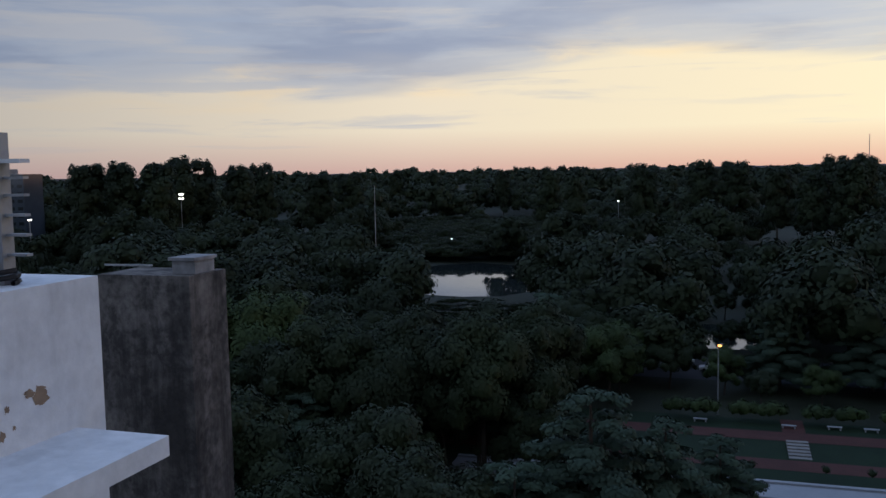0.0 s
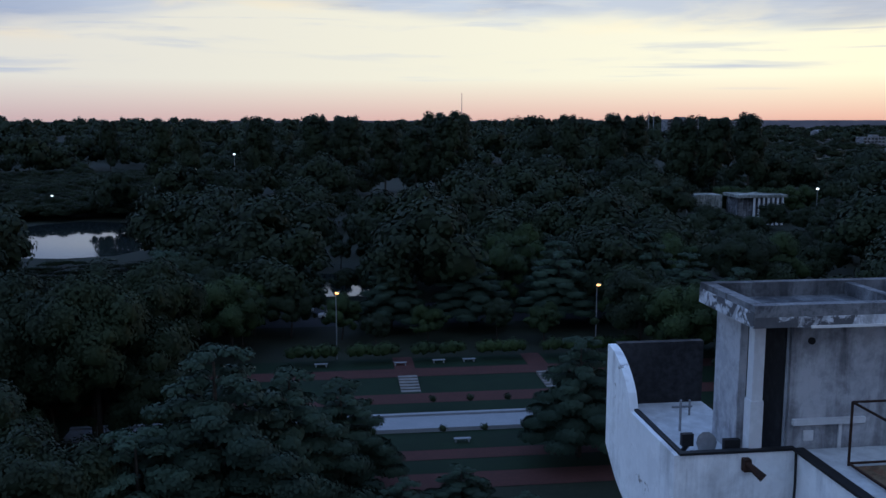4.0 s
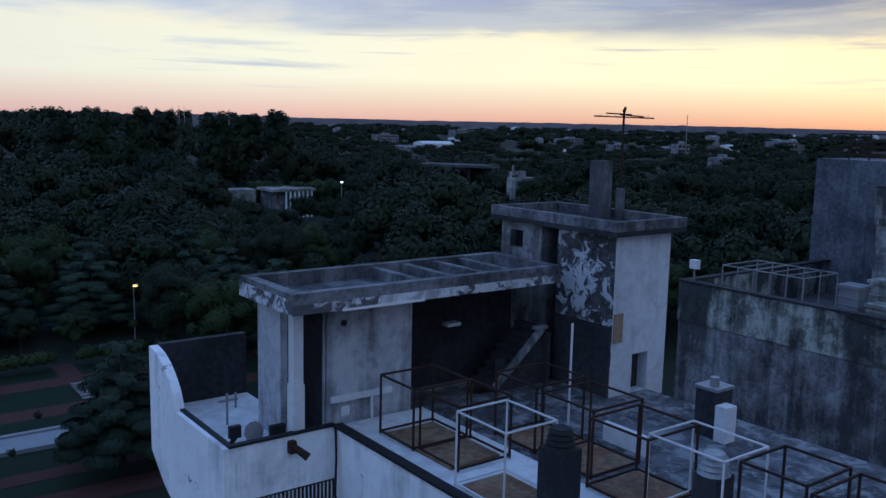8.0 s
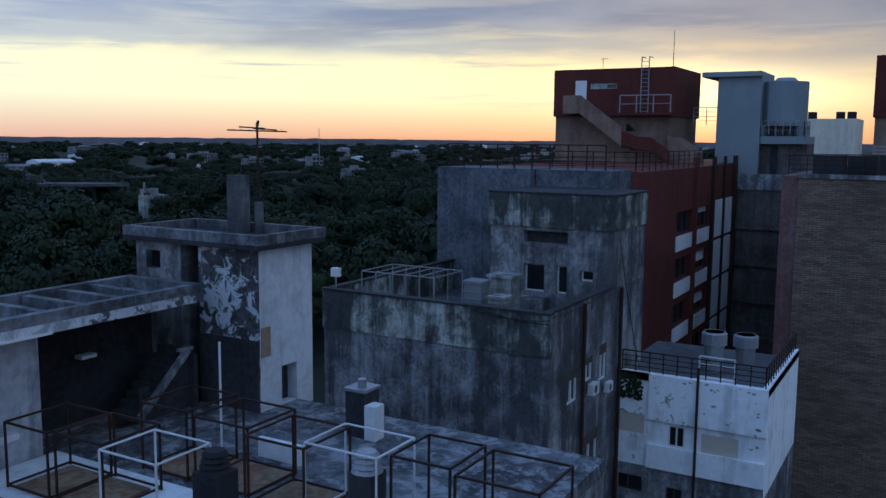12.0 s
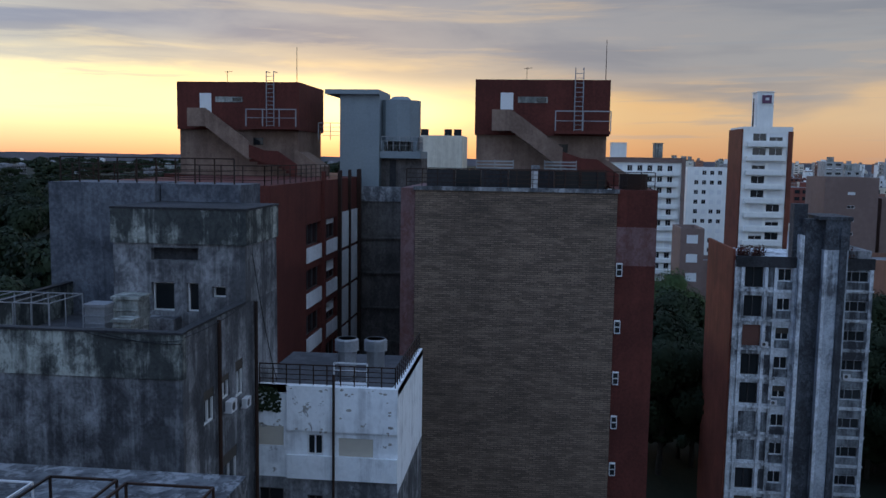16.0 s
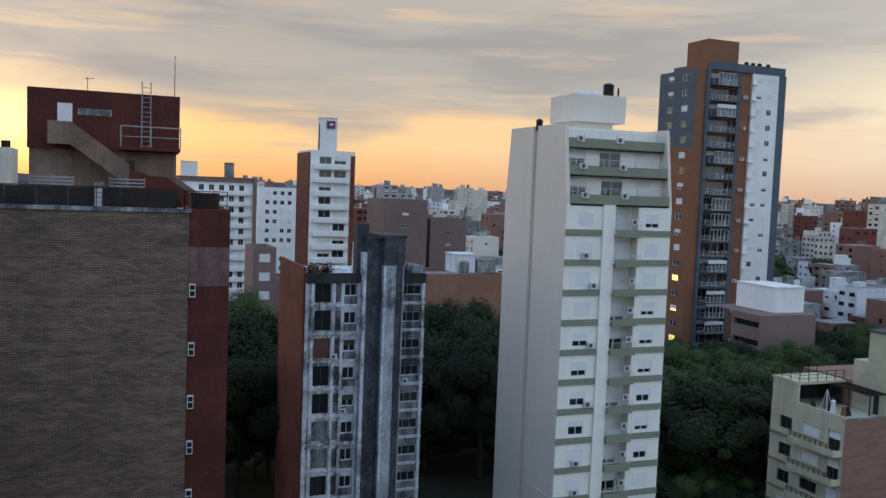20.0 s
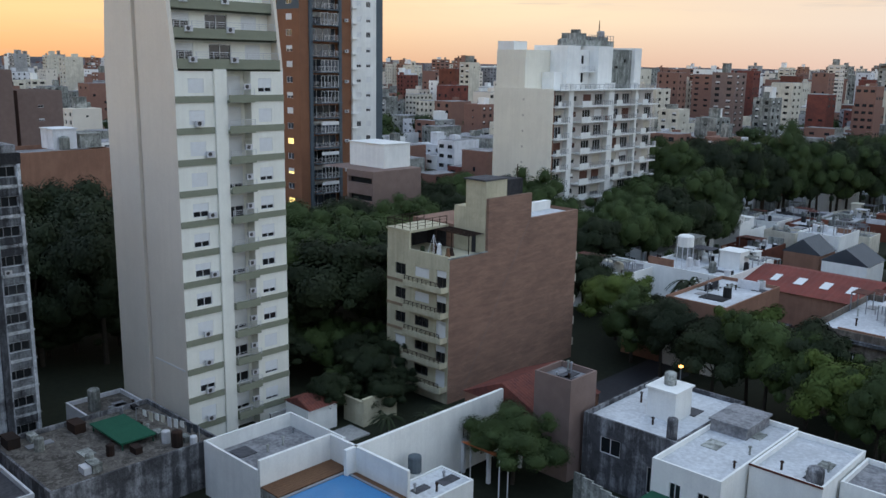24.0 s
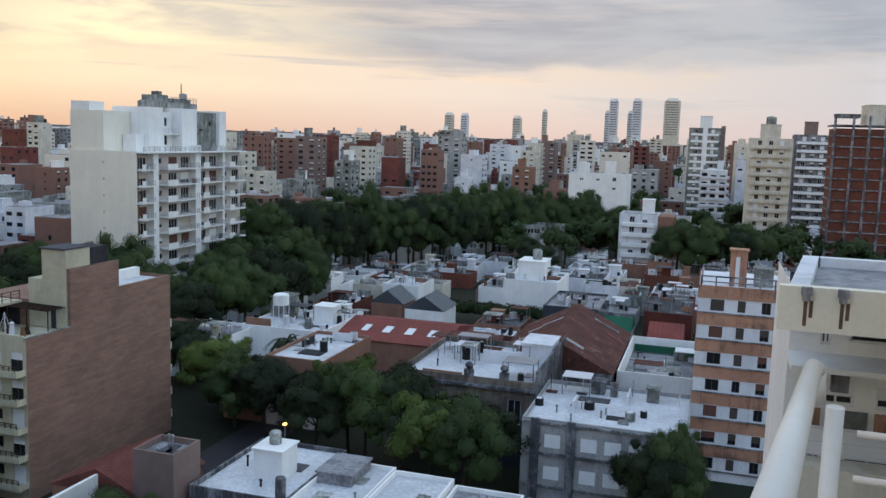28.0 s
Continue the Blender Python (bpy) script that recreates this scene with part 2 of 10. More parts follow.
def brickwork(name, brick, brick2, mortar, axis="y", w=.24, h=.075, gap=.012, rough=.9, soot=.3):
    """Fine brick courses on an upright wall along the given axis."""
    m = bpy.data.materials.new(name)
    m.use_nodes = True
    k = Nodes(m.node_tree)
    out = k.n("ShaderNodeOutputMaterial")
    p = k.n("ShaderNodeBsdfPrincipled")
    k.link(p.outputs[0], out.inputs[0])
    co = k.n("ShaderNodeTexCoord").outputs["Object"]
    sep = k.n("ShaderNodeSeparateXYZ")
    k.link(co, sep.inputs[0])
    uv = k.n("ShaderNodeCombineXYZ")
    k.link(k.math("ADD", sep.outputs[0], sep.outputs[1]), uv.inputs[0])
    k.link(sep.outputs[2], uv.inputs[1])
    b = k.n("ShaderNodeTexBrick")
    k.link(uv.outputs[0], b.inputs["Vector"])
    b.inputs["Color1"].default_value = (*brick, 1)
    b.inputs["Color2"].default_value = (*brick2, 1)
    b.inputs["Mortar"].default_value = (*mortar, 1)
    b.inputs["Scale"].default_value = 1.0
    b.inputs["Mortar Size"].default_value = gap
    b.inputs["Brick Width"].default_value = w
    b.inputs["Row Height"].default_value = h
    n = k.noise(co, .25, 5, .6, .3)
    n2 = k.noise(k.mapping(co, scale=(.5, .5, 3.0)), .8, 5, .65)
    c = k.mix(k.math("MULTIPLY", k.ramp(n, [(.4, 0.0), (.65, 1.0)]), soot), b.outputs[0], tuple(v * .35 for v in brick))
    c = k.mix(k.math("MULTIPLY", k.ramp(n2, [(.45, 0.0), (.7, 1.0)]), .35), c, tuple(v * 1.5 for v in brick2))
    k.link(c, p.inputs["Base Color"])
    p.inputs["Roughness"].default_value = rough
    bn = k.n("ShaderNodeBump")
    bn.inputs["Strength"].default_value = .5
    bn.inputs["Distance"].default_value = .02
    k.link(b.outputs["Fac"], bn.inputs["Height"])
    bn.invert = True
    k.link(bn.outputs[0], p.inputs["Normal"])
    return m


def leafy(name, a, b, rough=.75):
    """Foliage: each leaf clump gets its own green, each tree its own cast."""
    m = bpy.data.materials.new(name)
    m.use_nodes = True
    k = Nodes(m.node_tree)
    out = k.n("ShaderNodeOutputMaterial")
    p = k.n("ShaderNodeBsdfPrincipled")
    k.link(p.outputs[0], out.inputs[0])
    g = k.n("ShaderNodeNewGeometry")
    info = k.n("ShaderNodeObjectInfo")
    co = k.n("ShaderNodeTexCoord").outputs["Object"]
    n = k.noise(co, .5, 3, .6)
    f = k.math("ADD", k.math("MULTIPLY", g.outputs["Random Per Island"], .2), k.math("MULTIPLY", n, .8))
    c = k.mix(f, a, b)
    n2 = k.noise(co, .075, 3, .6, .3)
    c = k.mix(k.ramp(n2, [(.40, .75), (.58, 0.0)]), c, k.mix(1.0, c, (.42, .48, .52), "MULTIPLY"))
    c = k.mix(k.math("MULTIPLY", info.outputs["Random"], .45), c, tuple(v * .55 for v in a))
    k.link(c, p.inputs["Base Color"])
    p.inputs["Roughness"].default_value = rough
    p.inputs["Specular IOR Level"].default_value = .25
    return m


def lamp_glow(name, col, strength):
    m = bpy.data.materials.new(name)
    m.use_nodes = True
    k = Nodes(m.node_tree)
    out = k.n("ShaderNodeOutputMaterial")
    e = k.n("ShaderNodeEmission")
    e.inputs[0].default_value = (*col, 1)
    e.inputs[1].default_value = strength
    k.link(e.outputs[0], out.inputs[0])
    return m


def glassy(name, col, rough=.08):
    m = surface(name, col, amount=.3, rough=rough, bump=0)
    return m


M = {
    "white_paint": surface("white_paint", (.70, .71, .73), (.46, .47, .49), amount=.5, streak=.35, streak_col=(.20, .20, .21), streak_lo=.5, streak_hi=.7),
    "white_peel": surface("white_peel", (.86, .88, .90), (.72, .74, .77), amount=.5, streak=.5, streak_col=(.20, .20, .22), streak_lo=.51, streak_hi=.66, patch=-.6, patch_col=(.24, .23, .22), blotch=.12, blotch_col=(.40, .40, .40)),
    "hut_render": surface("hut_render", (.46, .47, .50), (.30, .31, .34), amount=.7, coarse=.8, streak=.85, streak_col=(.05, .05, .06), streak_lo=.47, streak_hi=.64, bump=.3, blotch=.25, blotch_col=(.12, .12, .13)),
    "tower_pale": surface("tower_pale", (.60, .62, .65), (.38, .39, .42), amount=.5, coarse=.4, streak=.45, streak_col=(.10, .10, .12), streak_lo=.51, streak_hi=.64, blotch=.2, blotch_col=(.26, .26, .29)),
    "slab_pale": surface("slab_pale", (.72, .75, .79), (.40, .42, .44), amount=.8, coarse=.5, streak=.85, streak_col=(.05, .051, .055), streak_lo=.495, streak_hi=.64, blotch=.3, blotch_col=(.16, .16, .17)),
    "white_clean": surface("white_clean", (.84, .84, .81), (.70, .71, .69), amount=.4, streak=.15, streak_col=(.4, .4, .4)),
    "roof_white": surface("roof_white", (.62, .64, .66), (.38, .39, .41), fine=3, coarse=.22, amount=.7, rough=.8, blotch=.16, blotch_col=(.26, .26, .26)),
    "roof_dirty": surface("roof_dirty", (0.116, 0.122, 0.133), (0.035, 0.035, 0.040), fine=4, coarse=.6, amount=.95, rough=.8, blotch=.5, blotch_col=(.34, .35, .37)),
    "slate": surface("slate", (.105, .13, .15), (.075, .09, .105), fine=3, amount=.5),
    "slab_panel": surface("slab_panel", (.28, .30, .32), (.115, .122, .132), amount=.9, coarse=.7, streak=.9, streak_col=(.025, .025, .03), streak_lo=.45, streak_hi=.62, blotch=.4, blotch_col=(.27, .285, .30)),
    "shaft_dark": surface("shaft_dark", (.085, .092, .105), (.035, .037, .043), amount=.9, coarse=.5, streak=.6, streak_col=(.03, .03, .034), streak_lo=.47, streak_hi=.62, blotch=.25, blotch_col=(.25, .26, .28)),
    "slab_red": surface("slab_red", (.21, .068, .045), (.12, .042, .03), amount=.7, fine=8, streak=.3, streak_col=(.05, .02, .015)),
    "shaft_grey": surface("shaft_grey", (.48, .51, .55), (.21, .22, .24), amount=.7, coarse=.5, streak=.85, streak_col=(.06, .06, .065), streak_lo=.49, streak_hi=.62),
    "flank_cream": surface("flank_cream", (.80, .76, .65), (.72, .68, .58), fine=5, coarse=.12, amount=.5, streak=.1, streak_col=(.4, .37, .3)),
    "roof_grey": surface("roof_grey", (.30, .30, .31), (.13, .13, .14), fine=3, coarse=.3, amount=.9),
    "roof_dark": surface("roof_dark", (.10, .10, .11), (.05, .05, .055), fine=3, coarse=.4, amount=.8),
    "concrete": surface("concrete", (.29, .29, .30), (.11, .11, .12), amount=.9, coarse=.5, blotch=.5, blotch_col=(.46, .47, .48), streak=.8, streak_col=(.035, .036, .04), bump=.4),
    "concrete_stain": surface("concrete_stain", (.33, .335, .35), (.14, .14, .15), amount=.95, fine=9, coarse=.6, streak=.80, streak_col=(.022, .022, .026), streak_lo=.42, streak_hi=.60, bump=.4, blotch=.5, blotch_col=(.42, .43, .45)),
    "concrete_pale": surface("concrete_pale", (.44, .45, .42), (.22, .23, .21), amount=.9, blotch=.6, blotch_col=(.12, .13, .12), streak=.75, streak_col=(.06, .065, .06), bump=.4),
    # white wall colour darkened to hold the shade under the balconies
    "loggia": surface("loggia", (.56, .53, .50), (.42, .38, .35), amount=.6, coarse=.3),
    "mould_band": surface("mould_band", (.46, .48, .44), (.20, .21, .19), amount=.9, fine=9, blotch=.65, blotch_col=(.045, .05, .05), streak=.9, streak_col=(.025, .028, .03), streak_lo=.44, streak_hi=.58, bump=.5),
    "rear_dark": surface("rear_dark", (.15, .16, .185), (.06, .065, .08), amount=.9, coarse=.5, blotch=.35, blotch_col=(.05, .052, .06), streak=.7, streak_col=(.035, .037, .045), streak_lo=.50, streak_hi=.66),
    "tank_grey": surface("tank_grey", (.25, .285, .305), (.185, .21, .23), amount=.5, coarse=.2, streak=.25, streak_col=(.16, .17, .19), streak_lo=.52, streak_hi=.68),
    "court_wall": surface("court_wall", (.15, .135, .125), (.075, .068, .066), amount=.9, fine=6, coarse=.5, streak=.5, streak_col=(.03, .028, .03), blotch=.4, blotch_col=(.22, .20, .19)),
    "red_faded": surface("red_faded", (.20, .13, .13), (.13, .075, .072), amount=.8, coarse=.6, streak=.4, streak_col=(.08, .035, .03), blotch=.5, blotch_col=(.12, .045, .038)),
    "lift_red": surface("lift_red", (.25, .18, .14), (.17, .115, .09), amount=.8, coarse=.3, streak=.35, streak_col=(.04, .025, .02)),
    "old_front": surface("old_front", (.24, .20, .165), (.13, .11, .095), amount=.8, coarse=.5, streak=.7, streak_col=(.05, .045, .04), blotch=.3, blotch_col=(.34, .29, .23)),
    "concrete_mid": surface("concrete_mid", (.40, .40, .39), (.26, .26, .26), amount=.8, coarse=.4, streak=.4, streak_col=(.14, .14, .14), streak_lo=.50, streak_hi=.64),
    "shaft_stain": surface("shaft_stain", (.17, .155, .145), (.05, .046, .046), amount=.95, fine=8, coarse=.5, streak=.85, streak_col=(.022, .021, .022), streak_lo=.43, streak_hi=.60, blotch=.35, blotch_col=(.22, .20, .19), bump=.4),
    "slab_soot": surface("slab_soot", (.19, .195, .21), (.07, .072, .08), amount=.95, fine=9, coarse=.7, streak=.7, streak_col=(.03, .03, .034), streak_lo=.46, streak_hi=.62, blotch=.4, blotch_col=(.30, .31, .33), bump=.4),
    "fascia_cream": surface("fascia_cream", (.80, .75, .62), (.68, .63, .51), amount=.5, fine=8, streak=.35, streak_col=(.42, .33, .20), streak_lo=.52, streak_hi=.66),
    "roof_moss": surface("roof_moss", (.14, .125, .11), (.05, .045, .04), amount=.95, fine=5, coarse=.9, blotch=.6, blotch_col=(.22, .20, .18)),
    "fringe": surface("fringe", (.66, .68, .72), (.40, .41, .44), amount=.7, fine=8, patch=.55, patch_col=(.05, .05, .055), blotch=.5, blotch_col=(.08, .08, .09)),
    "front_cream": surface("front_cream", (.56, .52, .38), (.44, .40, .29), amount=.5, streak=.3, streak_col=(.22, .19, .13)),
    # real soot, and also the painted-in shade of doorways, recesses and open rooms
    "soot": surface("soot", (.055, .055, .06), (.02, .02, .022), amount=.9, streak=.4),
    "soot_peel": surface("soot_peel", (.10, .10, .105), (.03, .03, .034), amount=.9, patch=.42, patch_col=(.50, .52, .56)),
    "beige": surface("beige", (.70, .64, .55), (.62, .56, .48), amount=.4, coarse=.15, streak=.06, streak_col=(.3, .27, .23)),
    "tower_white": surface("tower_white", (.85, .84, .76), (.76, .75, .68), amount=.4, coarse=.15, streak=.12, streak_col=(.4, .39, .34)),
    "cream": surface("cream", (.68, .64, .54), (.54, .50, .41), amount=.5, streak=.3, streak_col=(.2, .17, .12)),
    "olive": surface("olive", (.25, .26, .195), (.19, .20, .15), amount=.4),
    "red_paint": surface("red_paint", (.115, .036, .028), (.062, .021, .018), amount=.7, coarse=.2, streak=.3, streak_col=(.04, .015, .012)),
    "red_brick_plain": surface("red_brick_plain", (.17, .062, .042), (.10, .04, .028), amount=.7, fine=12),
    "brown_brick": surface("brown_brick", (.30, .165, .115), (.22, .115, .08), amount=.6, fine=8, coarse=.2, streak=.25, streak_col=(.10, .055, .04)),
    "brown_far": surface("brown_far", (.23, .165, .145), (.17, .12, .105), amount=.6, fine=1, coarse=.1),
    "brick_far": surface("brick_far", (.27, .15, .115), (.19, .105, .085), amount=.6, fine=1, coarse=.1, random_tint=.5),
    "orange_brick": surface("orange_brick", (.24, .115, .068), (.17, .08, .05), amount=.5, fine=8),
    "orange_band": surface("orange_band", (.46, .25, .165), (.32, .17, .115), amount=.8, fine=9, streak=.75, streak_col=(.11, .07, .055), streak_lo=.50, streak_hi=.64),
    "brick_b": brickwork("brick_b", (.105, .076, .054), (.215, .155, .11), (.065, .05, .041), soot=.4, w=.42, h=.12, gap=.02),
    "brick_c": brickwork("brick_c", (.23, .128, .092), (.28, .165, .12), (.17, .11, .085), soot=.25, w=.5, h=.15, gap=.02),
    "flake": surface("flake", (.42, .40, .37), (.28, .27, .25), amount=.7),
    "glass": glassy("glass", (.018, .02, .023)),
    "glass_blue": glassy("glass_blue", (.05, .06, .075)),
    "shutter_white": surface("shutter_white", (.72, .73, .73), (.6, .6, .6), fine=2, amount=.4, rough=.6, bump=0),
    "shutter_beige": surface("shutter_beige", (.52, .48, .40), (.44, .40, .34), fine=3, amount=.5, rough=.7, bump=0),
    "shutter_brown": surface("shutter_brown", (.13, .06, .045), (.09, .045, .035), amount=.5, rough=.6),
    "shutter_dark": surface("shutter_dark", (.07, .06, .05), (.04, .035, .03), amount=.5, rough=.6),
    "frame_white": surface("frame_white", (.70, .70, .70), amount=.2, rough=.5, bump=0),
    "frame_dark": surface("frame_dark", (.05, .045, .045), amount=.3, rough=.5, bump=0),
    "metal_dark": surface("metal_dark", (.030, .023, .021), (.060, .030, .020), amount=.7, fine=20, rough=.7, metal=.3, bump=.1),
    "metal_white": surface("metal_white", (.62, .63, .66), (.45, .42, .40), amount=.5, fine=20, rough=.5, bump=0),
    "metal_grey": surface("metal_grey", (.30, .31, .33), (.18, .18, .19), amount=.6, fine=10, rough=.5, metal=.4, bump=0),
    "rust": surface("rust", (.12, .045, .035), (.06, .03, .026), amount=.9, coarse=.5, fine=2, rough=.8, patch=-.35, patch_col=(.26, .20, .18)),
    "rust_board": surface("rust_board", (.20, .155, .10), (.09, .06, .04), amount=.9, coarse=1.2, fine=6, rough=.85, blotch=.6, blotch_col=(.16, .06, .035)),
    "red_sheet": surface("red_sheet", (.21, .055, .045), (.13, .04, .035), amount=.7, coarse=.4, rough=.7),
    "tile_red": surface("tile_red", (.19, .065, .05), (.11, .045, .04), amount=.8, fine=3, rough=.9),
    "plastic_black": surface("plastic_black", (.02, .02, .022), amount=.4, rough=.6, bump=0),
    "wood": surface("wood", (.17, .09, .05), (.10, .055, .035), amount=.6, fine=4, rough=.7),
    "orange_cloth": surface("orange_cloth", (.45, .13, .05), (.35, .10, .04), amount=.4, rough=.8),
    "green_cloth": surface("green_cloth", (.02, .10, .06), (.015, .07, .045), amount=.5, rough=.8),
    "asphalt": surface("asphalt", (.045, .045, .05), (.03, .03, .034), amount=.6, fine=2, coarse=.1),
    "paving": surface("paving", (.20, .19, .18), (.13, .125, .12), amount=.6, fine=2),
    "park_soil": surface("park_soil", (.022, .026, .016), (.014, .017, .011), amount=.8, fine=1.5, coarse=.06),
    # lawn and path colours are lowered to include shade from surrounding trees
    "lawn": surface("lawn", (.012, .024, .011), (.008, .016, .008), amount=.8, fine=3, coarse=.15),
    "red_path": surface("red_path", (.068, .030, .026), (.045, .022, .019), amount=.6, fine=2, coarse=.2),
    "marble": surface("marble", (.26, .27, .29), (.21, .22, .24), amount=.5, fine=3),
    "water": surface("water", (.02, .025, .025), (.012, .016, .016), amount=.5, rough=.04, bump=.05, fine=.6),
    "pool": surface("pool", (.05, .22, .45), (.04, .17, .38), amount=.4, rough=.08, bump=.1),
    "bark": surface("bark", (.06, .05, .04), (.03, .026, .022), amount=.7, fine=6),
    "leaf": leafy("leaf", (.030, .050, .014), (.052, .080, .020)),
    "leaf_pale": leafy("leaf_pale", (.080, .125, .024), (.140, .175, .034)),
    "leaf_street": leafy("leaf_street", (.040, .068, .020), (.078, .112, .030)),
    "leaf_cedar": leafy("leaf_cedar", (.032, .054, .034), (.056, .086, .052)),
    # darkest leaf; in the left woods it doubles as their shadow
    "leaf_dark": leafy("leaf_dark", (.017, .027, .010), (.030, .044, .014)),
    # distance haze is mixed into this base colour, lighter and bluer than woods
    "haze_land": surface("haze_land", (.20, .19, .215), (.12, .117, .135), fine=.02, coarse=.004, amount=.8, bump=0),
    "sodium": lamp_glow("sodium", (1.0, .42, .10), 5.0),
    "white_lamp": lamp_glow("white_lamp", (1.0, .92, .78), 4.0),
    "warm_room": lamp_glow("warm_room", (1.0, .72, .25), 1.6),
    "bare_render": surface("bare_render", (.30, .22, .15), (.18, .13, .10), amount=.7),
    "rail_paint": surface("rail_paint", (.64, .62, .56), (.52, .50, .44), fine=14, amount=.4, rough=.35, bump=.05),
    "sign_red": surface("sign_red", (.10, .03, .08), amount=.2, rough=.5, bump=0),
    "car_white": surface("car_white", (.6, .6, .6), amount=.1, rough=.25, bump=0),
    "car_grey": surface("car_grey", (.18, .19, .2), amount=.1, rough=.25, bump=0, metal=.5),
    "car_dark": surface("car_dark", (.03, .03, .035), amount=.1, rough=.2, bump=0),
    "tyre": surface("tyre", (.015, .015, .015), amount=.2, bump=0),
}


# ---- geometry helpers ----
class MB:
    """Collects boxes, quads and facades into one mesh with several materials."""

    def __init__(self, *mats):
        self.v, self.f, self.m, self.mats = [], [], [], list(mats)

    def poly(self, pts, mi=0):
        i = len(self.v)
        self.v.extend(pts)
        self.f.append(tuple(range(i, i + len(pts))))
        self.m.append(mi)

    def box(self, x0, x1, y0, y1, z0, z1, mi=0):
        x0, x1 = min(x0, x1), max(x0, x1)
        y0, y1 = min(y0, y1), max(y0, y1)
        i = len(self.v)
        self.v.extend([(x0, y0, z0), (x1, y0, z0), (x1, y1, z0), (x0, y1, z0), (x0, y0, z1), (x1, y0, z1), (x1, y1, z1), (x0, y1, z1)])
        for q in ((3, 2, 1, 0), (4, 5, 6, 7), (0, 1, 5, 4), (1, 2, 6, 5), (2, 3, 7, 6), (3, 0, 4, 7)):
            self.f.append(tuple(i + j for j in q))
            self.m.append(mi)

    def beam(self, a, b, w=.05, mi=0, h=None):
        """A square bar from a to b."""
        a, b = Vector(a), Vector(b)
        d = (b - a).normalized()
        s = d.cross(Vector((0, 0, 1)))
        s = Vector((1, 0, 0)) if s.length < .01 else s.normalized()
        u = s.cross(d).normalized()
        s, u = s * w / 2, u * (h or w) / 2
        i = len(self.v)
        for p in (a, b):
            self.v.extend([tuple(p - s - u), tuple(p + s - u), tuple(p + s + u), tuple(p - s + u)])
        for q in ((0, 1, 5, 4), (1, 2, 6, 5), (2, 3, 7, 6), (3, 0, 4, 7), (3, 2, 1, 0), (4, 5, 6, 7)):
            self.f.append(tuple(i + j for j in q))
            self.m.append(mi)

    def tube(self, a, b, r=.03, r2=None, n=8, mi=0, cap=True):
        a, b = Vector(a), Vector(b)
        r2 = r if r2 is None else r2
        d = (b - a).normalized()
        s = d.cross(Vector((0, 0, 1)))
        s = Vector((1, 0, 0)) if s.length < .01 else s.normalized()
        u = s.cross(d)
        i = len(self.v)
        for p, q in ((a, r), (b, r2)):
            for j in range(n):
                t = 2 * math.pi * j / n
                self.v.append(tuple(p + s * q * math.cos(t) + u * q * math.sin(t)))
        for j in range(n):
            self.f.append((i + j, i + (j + 1) % n, i + n + (j + 1) % n, i + n + j))
            self.m.append(mi)
        if cap:
            self.f.append(tuple(i + n + j for j in range(n)))
            self.f.append(tuple(i + n - 1 - j for j in range(n)))
            self.m.extend([mi, mi])

    def path(self, pts, r=.02, n=6, mi=0):
        """One bent tube through a line of points."""
        pts = [Vector(p) for p in pts]
        first = len(self.v)
        for i, p in enumerate(pts):
            d = (pts[min(i + 1, len(pts) - 1)] - pts[max(i - 1, 0)]).normalized()
            s = d.cross(Vector((.31, .17, 1))).normalized()
            u = s.cross(d)
            self.v.extend(tuple(p + s * r * math.cos(2 * math.pi * j / n) + u * r * math.sin(2 * math.pi * j / n)) for j in range(n))
        for i in range(len(pts) - 1):
            a = first + i * n
            for j in range(n):
                self.f.append((a + j, a + (j + 1) % n, a + n + (j + 1) % n, a + n + j))
                self.m.append(mi)

    def dome(self, c, r, h, n=10, rings=3, mi=0):
        """A shallow dome on a disc, for tank lids."""
        prev = None
        for k in range(rings + 1):
            t = k / rings * math.pi / 2
            rr, zz = r * math.cos(t), c[2] + h * math.sin(t)
            ring = [(c[0] + rr * math.cos(2 * math.pi * j / n), c[1] + rr * math.sin(2 * math.pi * j / n), zz) for j in range(n)]
            if prev:
                for j in range(n):
                    self.poly([prev[j], prev[(j + 1) % n], ring[(j + 1) % n], ring[j]], mi)
            prev = ring

    def wall(self, face, at, a0, a1, z0, z1, holes=(), reveal=.16, mi=0, mr=None):
        """An upright wall face with rectangular holes and their reveals. face: the way it looks; at: its plane; a: along the other axis."""
        us = sorted({a0, a1, *[min(max(h[i], a0), a1) for h in holes for i in (0, 1)]})
        zs = sorted({z0, z1, *[min(max(h[i], z0), z1) for h in holes for i in (2, 3)]})
        s = 1 if face[0] == "-" else -1
        flip = face in ("+x", "-y")

        def P(a, z, d=0.0):
            return (at + s * d, a, z) if face[1] == "x" else (a, at + s * d, z)

        def quad(p):
            self.poly(p if flip else p[::-1], mi)
        for j in range(len(zs) - 1):
            zc = (zs[j] + zs[j + 1]) / 2
            run = None
            for i in range(len(us) - 1):
                uc = (us[i] + us[i + 1]) / 2
                hole = any(h[0] < uc < h[1] and h[2] < zc < h[3] for h in holes)
                if not hole:
                    run = us[i] if run is None else run
                if run is not None and (hole or i == len(us) - 2):
                    e = us[i] if hole else us[i + 1]
                    quad([P(run, zs[j]), P(e, zs[j]), P(e, zs[j + 1]), P(run, zs[j + 1])])
                    run = None
        for h in holes:
            b0, b1, c0, c1 = max(h[0], a0), min(h[1], a1), max(h[2], z0), min(h[3], z1)
            r = reveal
            quad([P(b0, c0), P(b1, c0), P(b1, c0, r), P(b0, c0, r)][::-1])
            quad([P(b0, c1), P(b1, c1), P(b1, c1, r), P(b0, c1, r)])
